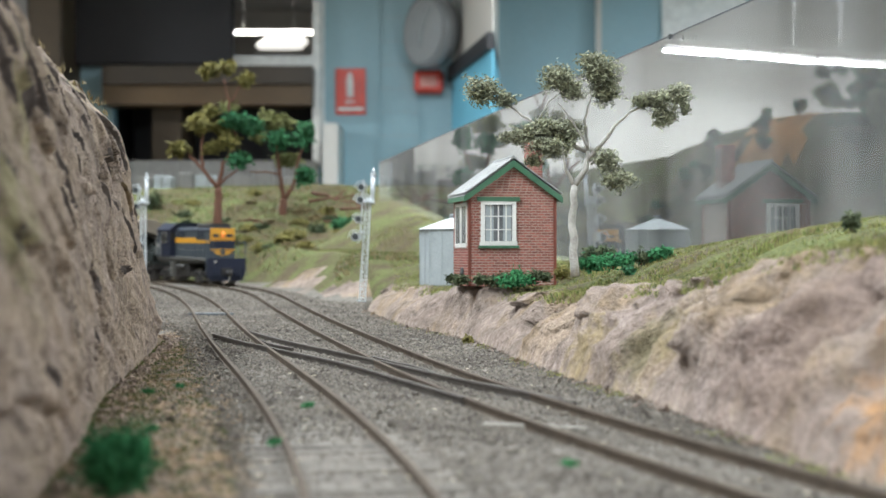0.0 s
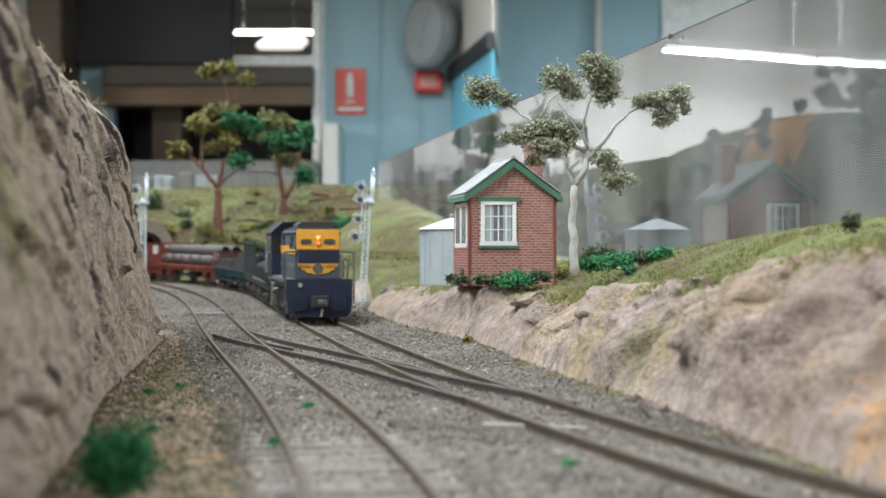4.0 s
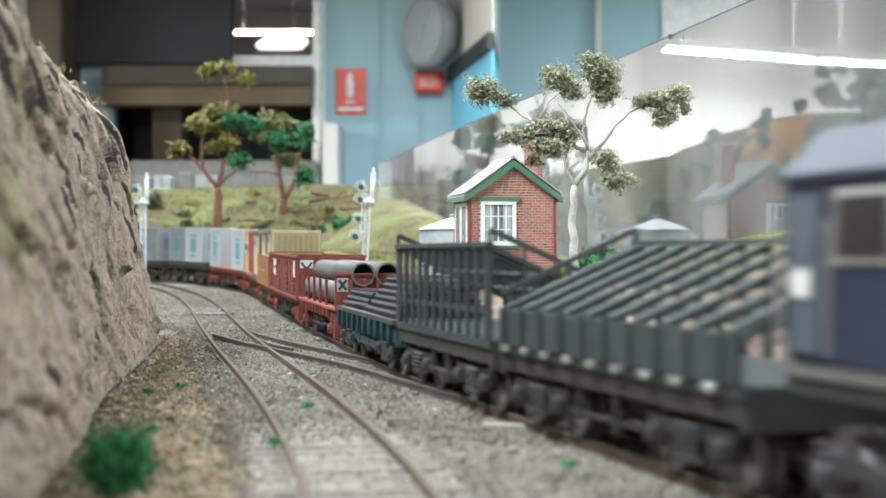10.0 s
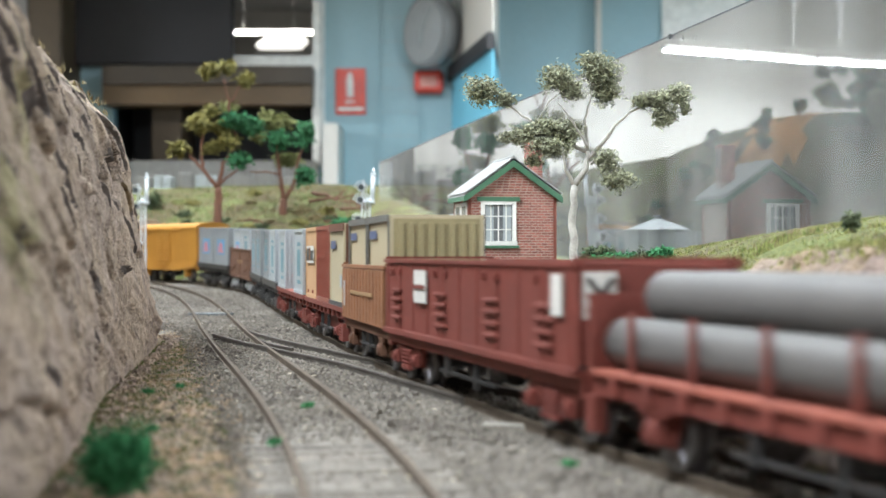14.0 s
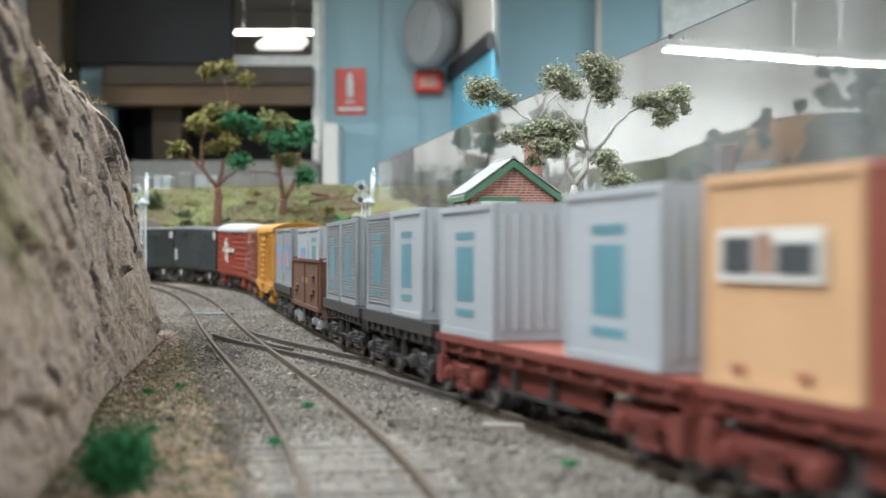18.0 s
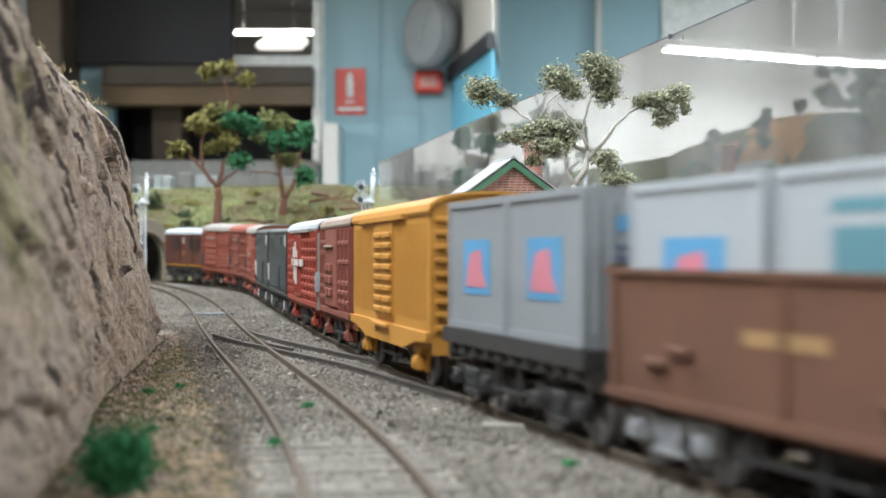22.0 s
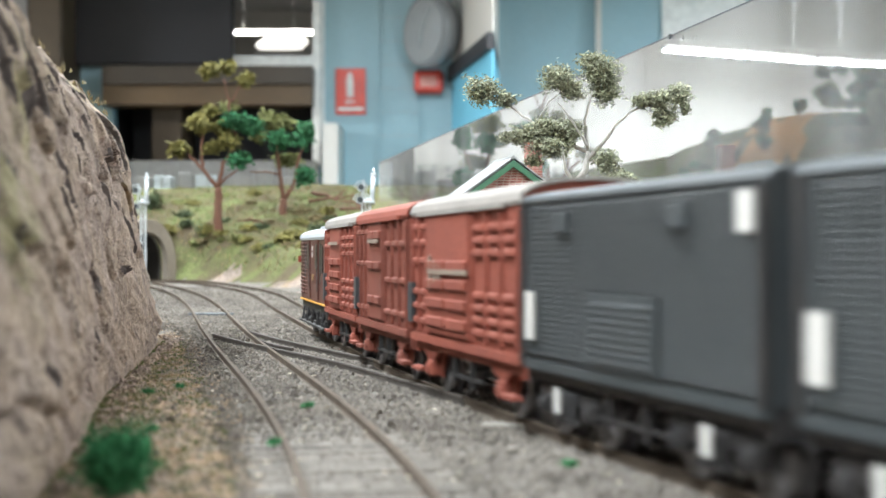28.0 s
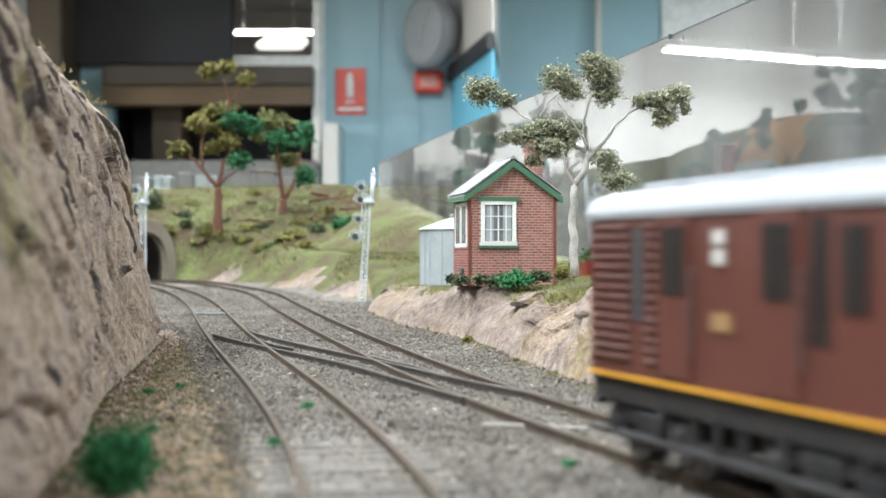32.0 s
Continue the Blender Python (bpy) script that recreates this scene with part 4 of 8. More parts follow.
# ---- tunnel ----
def tunnel():
    t = thing("tunnel_portal", mm(0, 0, 0), "pale stone tunnel portal around a dark bore", "tunnel")
    pts = [p for p, s in zip(MAIN, RUN) if -2300 < s < -893]
    arch = [(-19, -6)] + [(-19 * math.cos(math.pi * i / 10), 16 + 22 * math.sin(math.pi * i / 10)) for i in range(11)] + [(19, -6)]
    bm = bmesh.new()
    sweep(bm, pts[::3], arch + [(x * 1.12, z + (1.5 if z > 0 else 0)) for x, z in arch[::-1]])
    # lining coloured near-black, painting the deep shade of the tunnel
    part("bore", bm, paint("dark_bore_shade", (0.05, 0.045, 0.04), rough=0.95), t)
    bm = bmesh.new()
    sweep(bm, pts[::3], [(-19, -3.4), (19, -3.4), (19, -5), (-19, -5)])
    part("bore_floor", bm, BALLAST, t)
    a, b = on_main(-897), on_main(-885)
    d = (b - a).normalized()
    ang = math.degrees(math.atan2(d.y, d.x))
    n = 26
    bm = bmesh.new()
    def stone_ring(r0, r1, x0, x1):
        vs = []
        for x, (s, off) in ((x0, r0), (x1, r0), (x1, r1), (x0, r1)):
            vs.append([bm.verts.new((x, -(19 * s) * math.cos(math.pi * i / n), 14 + off + 24 * s * math.sin(math.pi * i / n))) for i in range(n + 1)])
        for p, q in ((0, 1), (1, 2), (2, 3), (3, 0)):
            for i in range(n):
                bm.faces.new((vs[p][i], vs[p][i + 1], vs[q][i + 1], vs[q][i]))
    stone_ring((1.0, 0), (1.45, 0), -3, 4)
    for s in (-1, 1):
        box(bm, -3, 4, min(s * 19, s * 27.5), max(s * 19, s * 27.5), -6, 14)
    portal = part("portal_ring", bm, paint("pale_portal_stone", (0.25, 0.21, 0.165), rough=0.9, second=(0.18, 0.15, 0.115), scale=0.01, var=0.2), t)
    portal.matrix_basis = Matrix.Translation(Vector(a) * U) @ Matrix.Rotation(radians(ang), 4, "Z")


tunnel()


# ---- brick relay hut ----
def hut():
    GREEN = paint("green_trim", (0.045, 0.125, 0.07), rough=0.5, second=(0.035, 0.13, 0.06), scale=0.01, var=0.08)
    SLATE_ROOF = paint("pale_slate_roof", (0.33, 0.335, 0.325), rough=0.85, second=(0.25, 0.255, 0.25), scale=0.006, var=0.2, spread=0.12)
    GLASS = paint("dark_hut_glass", (0.10, 0.11, 0.12), rough=0.15, second=(0.22, 0.22, 0.22), scale=0.006, var=0.1, bump=0)
    ob = thing("brick_hut", mm(10.5, 560, 18.2, 0, 0, 11), "small red brick hut with green trim and slate roof", "hut")
    W, Dp, H, R, PITCH = 34.0, 30.0, 36.4, 49.8, 0.72
    bm = bmesh.new()
    extrude(bm, [(-0.36, 0), (W + 0.36, 0), (W + 0.36, H - 0.3), (W / 2, R - 1.4), (-0.36, H - 0.3)], "y", 0.14, Dp)
    core = part("mortar_core", bm, MORTAR, ob)
    # bricks of the front wall and the left wall, laid in stretcher bond
    bl, bh, j = 2.2, 0.76, 0.3
    bm = bmesh.new()
    box(bm, 0, bl, 0, 0.6, 0, bh)
    stretcher = to_mesh("brick", bm, BRICK)
    front = part("front_wall", (lambda b: (box(b, 0.4, W - 0.4, 0.08, 0.13, 0, 1), b)[1])(bmesh.new()), MORTAR, ob)
    rows = int(H / (bh + j))
    count, rest = 0, []
    win = (4.2, 18.2, 15.6, 33.0)
    for r in range(int(R / (bh + j)) + 1):
        z = r * (bh + j)
        half_w = W / 2 if z < H else max(0, (R - 1.6 - z) / PITCH)
        x = W / 2 - half_w - (bl / 2 if r % 2 else 0)
        while x < W / 2 + half_w - 0.3:
            a, b = max(x, W / 2 - half_w), min(x + bl, W / 2 + half_w)
            if b - a > 0.4 and not (win[0] < (a + b) / 2 < win[1] and win[2] < z < win[3]):
                if b - a > bl - 0.05 and count < 290 and (r > 6):
                    part("brick", stretcher, BRICK, front, at=mm(a, 0.0, z))
                    count += 1
                else:
                    rest.append((a, b, z))
            x += bl + j
    bm = bmesh.new()
    for a, b, z in rest:
        box(bm, a, b, 0.02, 0.6, z, z + bh)
    left = []
    for r in range(rows):
        z = r * (bh + j)
        y = 0.7 - (bl / 2 if r % 2 else 0)
        while y < Dp:
            a, b = max(y, 0.7), min(y + bl, Dp)
            if b - a > 0.4 and not (3 < (a + b) / 2 < 27 and 15.6 < z < 32.6):
                box(bm, -0.5, 0.3, a, b, z, z + bh)
                box(bm, W - 0.3, W + 0.5, a, b, z, z + bh)
            y += bl + j
    for k in range(14):
        for q in range(3):
            box(bm, 26.4 + q * 2.1, 28.3 + q * 2.1, 13, 18.8, 42 + k * 1.04, 42.8 + k * 1.04)
    tagged(part("brickwork", bm, BRICK, ob), kind="stuff")
    bm = bmesh.new()
    box(bm, 26.5, 32.5, 13.2, 18.6, 40, 56)
    part("chimney", bm, MORTAR, ob)
    bm = bmesh.new()
    box(bm, 26.0, 33.0, 12.7, 19.1, 56.4, 57.6, 0.2)
    part("chimney_cap", bm, BRICK, ob)
    for x in (-0.7, W - 0.3):
        block("corner_post", (x, x + 1.0, -0.4, 0.5, 0, H), MAROON, ob)
    # roof slates, row over row
    for s in (-1, 1):
        slope = math.atan(PITCH)
        ln = (W / 2 + 2.6) * math.hypot(1, PITCH)
        low = R - PITCH * (W / 2 + 2.4)
        sl = part("roof_slope", (lambda b: (extrude(b, [(W / 2, R - 0.3), (W / 2 + s * (W / 2 + 2.4), low - 0.3), (W / 2 + s * (W / 2 + 2.4), low - 0.7), (W / 2, R - 0.7)], "y", -1.1, Dp + 2.2), b)[1])(bmesh.new()), SLATE_ROOF, ob)
        rowsn = 11
        step = ln / rowsn
        for r in range(rowsn):
            y = -2.4 - (1.6 if r % 2 else 0)
            while y < Dp + 2.4:
                a, b = max(y, -2.4), min(y + 3.1, Dp + 2.4)
                if b - a > 0.3:
                    u0, u1 = r * step, (r + 1) * step + 0.5
                    pts = []
                    for u, lift in ((u0, 0.55), (u1, 0.25)):
                        px_ = W / 2 + s * (ln - u) * math.cos(slope)
                        pz = R + 0.2 - (ln - u) * math.sin(slope)
                        pts.append((px_, pz + lift))
                    (x0, z0), (x1, z1) = pts
                    bm = bmesh.new()
                    vs = [bm.verts.new(v) for v in ((x0, a, z0), (x0, b - 0.1, z0), (x1, b - 0.1, z1), (x1, a, z1), (x0, a, z0 - 0.4), (x0, b - 0.1, z0 - 0.4), (x1, b - 0.1, z1 - 0.4), (x1, a, z1 - 0.4))]
                    for f in ((0, 1, 2, 3), (4, 7, 6, 5), (0, 4, 5, 1), (3, 2, 6, 7), (1, 5, 6, 2), (0, 3, 7, 4)):
                        bm.faces.new([vs[i] for i in f])
                    part("slate", bm, SLATE_ROOF, sl)
                y += 3.2
        bm = bmesh.new()
        e = [(W / 2, R - 0.7), (W / 2 + s * (W / 2 + 2.8), low - 1.0), (W / 2 + s * (W / 2 + 2.8), low - 3.4), (W / 2, R - 3.4)]
        extrude(bm, e, "y", -2.2, -1.2)
        part("barge_board", bm, GREEN, ob)
        block("fascia", (min(W / 2 + s * (W / 2 + 1.6), W / 2 + s * (W / 2 + 2.5)), max(W / 2 + s * (W / 2 + 1.6), W / 2 + s * (W / 2 + 2.5)), -1.2, Dp + 2, low - 2.6, low - 0.8), GREEN, ob)
    bm = bmesh.new()
    tube(bm, (W / 2, -2.4, R + 0.5), (W / 2, Dp + 2.4, R + 0.5), 0.7, seg=8)
    part("ridge_tile", bm, SLATE_ROOF, ob)
    # windows
    def window(name, face, a, b, z0, z1, cols, rws):
        def bx(bm, u0, u1, w0, w1, d0, d1):
            box(bm, *((u0, u1, d0, d1) if face == "front" else (d0, d1, u0, u1)), w0, w1)
        w = part(name, (lambda m_: (bx(m_, a, b, z0, z1, -0.05 if face == "front" else -0.55, 0.5 if face == "front" else 0.2), m_)[1])(bmesh.new()), GLASS, ob)
        o = -0.9 if face == "front" else -0.75
        i = 0.2 if face == "front" else -0.1
        t = 1.0 if face == "front" else 0.45
        for u0, u1, w0, w1 in ((a - 0.9 * t, a + 0.6 * t, z0 - 0.5, z1 + 0.5), (b - 0.6 * t, b + 0.9 * t, z0 - 0.5, z1 + 0.5), (a, b, z1 - 0.7, z1 + 0.6), (a - 1.4 * t, b + 1.4 * t, z0 - 1.0, z0 + 0.7)):
            m_ = bmesh.new()
            bx(m_, u0, u1, w0, w1, o, i)
            part("window_frame", m_, WHITE_PAINT, w)
        for k in range(1, cols):
            u = a + (b - a) * k / cols
            m_ = bmesh.new()
            bx(m_, u - 0.22 * t, u + 0.22 * t, z0, z1, o + 0.4 * t, i)
            part("glazing_bar", m_, WHITE_PAINT, w)
        for k in range(1, rws):
            u = z0 + (z1 - z0) * k / rws
            m_ = bmesh.new()
            bx(m_, a, b, u - 0.2, u + 0.2, o + 0.45 * t, i)
            part("glazing_bar", m_, WHITE_PAINT, w)
        if face == "front":
            for u0, u1, w0, w1 in ((a - 2.4, b + 2.4, z1 + 0.7, z1 + 2.3), (a - 2.0, b + 2.0, z0 - 2.0, z0 - 1.1)):
                m_ = bmesh.new()
                bx(m_, u0, u1, w0, w1, -1.1, 0.3)
                part("lintel", m_, GREEN, w)
            for u in (a + 1.0, b - 4.2):
                m_ = bmesh.new()
                bx(m_, u, u + 3.2, z0 + 0.8, z1 - 0.8, -0.18, -0.08)
                part("curtain", m_, GREY_TANK, w)
    window("window", "front", 5.2, 17.4, 16.8, 32.4, 4, 3)
    window("window", "left", 4.5, 13.5, 16.0, 32.0, 2, 3)
    window("window", "left", 16.0, 25.5, 16.0, 32.0, 2, 3)
    bm = bmesh.new()
    tube(bm, (-0.6, 11, 5), (-1.4, 11, 5), 2.1, seg=14)
    part("round_vent", bm, CHARCOAL, ob)


hut()


def tank():
    ob = thing("water_tank", mm(5.1, 690, 16.0), "grey octagonal water tank with low conical roof", "tank")
    bm = bmesh.new()
    tube(bm, (0, 0, 0), (0, 0, 26.6), 16.0, seg=8)
    for f in bm.faces:
        f.smooth = False
    part("wall", bm, GREY_TANK, ob)
    for k in range(16):
        a = math.pi * k / 8 + 0.0
        r = 16.1 if k % 2 == 0 else 16.1 * math.cos(math.pi / 8)
        bm = bmesh.new()
        tube(bm, (r * math.cos(a), r * math.sin(a), 0.2), (r * math.cos(a), r * math.sin(a), 26.4), 0.35, seg=5)
        part("seam", bm, GREY_TANK, ob)
    bm = bmesh.new()
    tube(bm, (0, 0, 26.6), (0, 0, 32.0), 17.2, 2.0, seg=8)
    for f in bm.faces:
        f.smooth = False
    part("roof", bm, paint("pale_tank_roof", (0.50, 0.54, 0.55), rough=0.6, second=(0.42, 0.46, 0.47), scale=0.01, var=0.08), ob)
    bm = bmesh.new()
    tube(bm, (0, 0, 32), (0, 0, 33), 1.6, seg=10)
    tube(bm, (0, 0, 33), (0, 0, 33.8), 2.3, 1.4, seg=10)
    part("vent_cap", bm, GREY_TANK, ob)


tank()


# ---- signals ----
def signal(x, y, z, lean, label, heads, low, scale=1.0):
    SILV = SIGNAL_SILVER
    ob = thing("signal_post", Matrix.Translation(Vector((x, y, z)) * U) @ Matrix.Rotation(radians(lean), 4, "Y") @ Matrix.Diagonal((scale, scale, scale, 1)), label, "railway signal", "lattice signals")
    hgt = 64.0
    for sx in (-1.7, 1.7):
        bm = bmesh.new()
        tube(bm, (sx, 0, 0), (sx * 0.85, 0, hgt), 0.42, seg=5)
        tube(bm, (sx, 2.6, 0), (sx * 0.85, 2.4, hgt), 0.42, seg=5)
        part("post_leg", bm, SILV, ob)
    bm = bmesh.new()
    box(bm, -1.7, 1.7, -0.25, 0.25, -0.3, 0.3)
    me = to_mesh("rung", bm, SILV)
    for k in range(24):
        part("rung", me, SILV, ob, at=mm(0, 0, 2 + k * 2.6))
    bm = bmesh.new()
    for k in range(12):
        tube(bm, (-1.6, 2.5, 2 + k * 5.2), (1.6, 2.5, 4.6 + k * 5.2), 0.3, seg=4)
        tube(bm, (1.6, 2.5, 4.6 + k * 5.2), (-1.6, 2.5, 7.2 + k * 5.2), 0.3, seg=4)
    part("lattice", bm, SILV, ob)
    bm = bmesh.new()
    tube(bm, (0, 1.2, hgt - 5.5), (0, 1.2, hgt - 4.0), 4.0, seg=12)
    tube(bm, (0, 1.2, hgt - 4.0), (0, 1.2, hgt - 2.5), 3.2, 1.8, seg=12)
    part("platform", bm, SILV, ob)
    bm = bmesh.new()
    tube(bm, (2.2, 1.2, hgt - 6), (2.2, 1.2, hgt + 11), 1.3, seg=8)
    tube(bm, (2.2, 1.2, hgt + 11), (2.2, 1.2, hgt + 12), 1.9, seg=8)
    tube(bm, (2.2, 1.2, hgt + 12), (2.2, 1.2, hgt + 15.5), 1.4, 0.2, seg=8)
    part("finial_pole", bm, SILV, ob)
    for hx, hz, r in heads:
        h = part("signal_head", (lambda b: (tube(b, (hx, -0.6, hz), (hx, 0.6, hz), r * 0.62, seg=18), b)[1])(bmesh.new()), SIGNAL_GREY, ob)
        bm = bmesh.new()
        n = 18
        ra = r * 0.94
        for i in range(n - 5):
            a0, a1 = radians(-60 + i * 20 - 10), radians(-60 + (i + 1) * 20 - 10)
            vs = [bm.verts.new(v) for v in ((hx + ra * math.cos(a0), -0.6, hz + ra * math.sin(a0)), (hx + ra * math.cos(a1), -0.6, hz + ra * math.sin(a1)), (hx + ra * math.cos(a1), -2.6, hz + ra * math.sin(a1)), (hx + ra * math.cos(a0), -2.6, hz + ra * math.sin(a0)))]
            bm.faces.new(vs)
        bmesh.ops.remove_doubles(bm, verts=bm.verts, dist=0.01)
        bmesh.ops.solidify(bm, geom=bm.faces[:], thickness=0.4)
        part("rim", bm, SILV, h)
        bm = bmesh.new()
        tube(bm, (hx, -1.6, hz), (hx, -0.6, hz), r * 0.55, r * 0.6, seg=14)
        part("hood", bm, SILV, h)
        bm = bmesh.new()
        tube(bm, (hx, -1.75, hz), (hx, -1.55, hz), r * 0.46, seg=12)
        part("lens", bm, CHARCOAL, h)
    bm = bmesh.new()
    tube(bm, (-3.4, 0.6, low), (-3.4, 0.6, hgt + 8), 0.5, seg=6)
    tube(bm, (-3.4, 0.6, low + 5), (0, 0.8, low + 5), 0.5, seg=6)
    part("head_bracket", bm, SILV, ob)
    block("base_plinth", (-3, 3, -1.5, 4, -2.5, 0.4), GREY_TANK, ob)
    return ob


SIGNAL_GREY = paint("signal_backing", (0.17, 0.18, 0.19), rough=0.4, metal=0.3, second=(0.10, 0.105, 0.11), scale=0.004, var=0.15)
SIGNAL_SILVER = paint("signal_silver", (0.66, 0.69, 0.72), rough=0.3, metal=0.3, second=(0.45, 0.48, 0.50), scale=0.004, var=0.15)
signal(-48.0, 855, rise(855) - 1.5, 3.4, "silver lattice signal post with four round lamp heads", ((-4.6, 67.5, 4.2), (-4.8, 60.0, 4.2), (-5.2, 48.6, 4.0), (-6.4, 38.0, 4.4)), 36)
signal(-198.0, 950, rise(950) - 1.0, 0.0, "silver lattice signal post beyond the cliff", ((-4.6, 67.5, 4.2), (-4.8, 57.0, 3.6)), 52)


# ---- trees ----
def at_px(px, py, y):
    return Vector(((px - 784) / 2550 * y, y, CAM_Z + (452 - py) / 2550 * y))


LEAF_GUM = paint("gum_leaf", (0.19, 0.195, 0.115), rough=0.75, second=(0.33, 0.335, 0.25), scale=0.008, var=0.3, spread=0.6, spec=0.2)
LEAF_OLIVE = paint("olive_leaf", (0.13, 0.14, 0.05), rough=0.8, second=(0.20, 0.19, 0.075), scale=0.006, var=0.3, spread=0.55, spec=0.15)
LEAF_TAN = paint("khaki_leaf", (0.17, 0.145, 0.045), rough=0.8, second=(0.11, 0.11, 0.035), scale=0.008, var=0.3, spread=0.45, spec=0.15)
LEAF_GREEN = paint("green_leaf", (0.03, 0.12, 0.055), rough=0.8, second=(0.05, 0.14, 0.05), scale=0.008, var=0.3, spread=0.5, spec=0.15)
LEAF_BRIGHT = paint("bright_green_leaf", (0.035, 0.165, 0.068), rough=0.85, second=(0.05, 0.14, 0.05), scale=0.006, var=0.3, spread=0.5, spec=0.1)
LEAF_DARK = paint("dark_green_leaf", (0.05, 0.075, 0.04), rough=0.85, second=(0.10, 0.10, 0.05), scale=0.006, var=0.3, spread=0.5, spec=0.1)
BARK_RED = paint("red_brown_bark", (0.15, 0.065, 0.04), rough=0.9, second=(0.10, 0.05, 0.035), scale=0.006, var=0.25)
BARK_PALE = paint("pale_gum_bark", (0.46, 0.44, 0.40), rough=0.8, second=(0.22, 0.20, 0.17), scale=0.004, var=0.25, grain=0.0006, bump=0.5, sharp=0.08)


def leaves(center, size, count, leaf, rng, hollow=0.35):
    """A clump of small leaves with an uneven outline."""
    verts, faces = [], []
    seed = rng.uniform(0, 50)
    c = Vector(center)
    for _ in range(count):
        d = Vector((rng.gauss(0, 1), rng.gauss(0, 1), rng.gauss(0, 1))).normalized()
        edge = 0.8 + 0.7 * noise.noise(d * 2.1 + Vector((seed, 0, 0))) + 0.55 * noise.noise(d * 5.3 + Vector((0, seed, 0)))
        r = edge * (hollow + (1 - hollow) * rng.random() ** 0.6)
        p = c + Vector((d.x * size[0], d.y * size[1], d.z * size[2])) * r
        a = Vector((rng.gauss(0, 1), rng.gauss(0, 1), rng.gauss(0, 0.8))).normalized()
        b = a.orthogonal().normalized() * leaf * rng.uniform(0.35, 0.6)
        a = a * leaf * rng.uniform(0.7, 1.3)
        n = len(verts)
        for v in (p - a, p + b, p + a, p - b):
            verts.append(v * U)
        faces.append((n, n + 1, n + 2, n + 3))
    return verts, faces


def clump(parent, name, center, size, count, leaf, mat, rng, hollow=0.35):
    v, f = leaves(center, size, count, leaf, rng, hollow)
    me = bpy.data.meshes.new(name)
    me.from_pydata(v, [], f)
    me.materials.append(mat)
    return part(name, me, mat, parent)


def limb(parent, pts, r0, r1, mat, rng, name="limb"):
    """A crooked tapered limb along points."""
    bm = bmesh.new()
    path = []
    for a, b in zip(pts, pts[1:]):
        for k in range(4):
            t = k / 4
            p = a.lerp(b, t)
            j = (b - a).length * 0.03
            path.append(p + Vector((rng.uniform(-j, j), rng.uniform(-j, j), rng.uniform(-j, j))))
    path.append(pts[-1])
    n = len(path)
    prev = None
    seg = 8
    for i, p in enumerate(path):
        d = (path[min(i + 1, n - 1)] - path[max(i - 1, 0)]).normalized()
        u = d.cross(Vector((0.3, 1, 0.1))).normalized()
        v = d.cross(u)
        r = r0 + (r1 - r0) * (i / (n - 1)) ** 0.8
        ring = [bm.verts.new(p + (u * math.cos(6.28318 * k / seg) + v * math.sin(6.28318 * k / seg)) * r) for k in range(seg)]
        if prev:
            for k in range(seg):
                f = bm.faces.new((prev[k], prev[(k + 1) % seg], ring[(k + 1) % seg], ring[k]))
                f.smooth = True
        else:
            bm.faces.new(ring[::-1])
        prev = ring
    bm.faces.new(prev)
    return part(name, bm, mat, parent)


def tree(label, y, limbs, clumps, bark, leaf, density, seed, group=""):
    """limbs: bearing, elevation and depth offset along each; clumps: centre, half sizes and leaf material."""
    rng = random.Random(seed)
    k = y / 2550
    ob = thing("tree", mm(0, 0, 0), label, "tree", group)
    for i, (pts, r0, r1) in enumerate(limbs):
        limb(ob, [at_px(a, b, y) + Vector((0, c, 0)) for a, b, c in pts], r0, r1, bark, rng, "trunk" if i == 0 else "limb")
    for cx, cy, dy, rx, rz, m in clumps:
        c = at_px(cx, cy, y) + Vector((0, dy, 0))
        size = (rx * k, (rx + rz) * 0.5 * k, rz * k)
        clump(ob, "foliage", c, size, int(density * rx * rz / 1000), leaf, m, rng)
    return ob


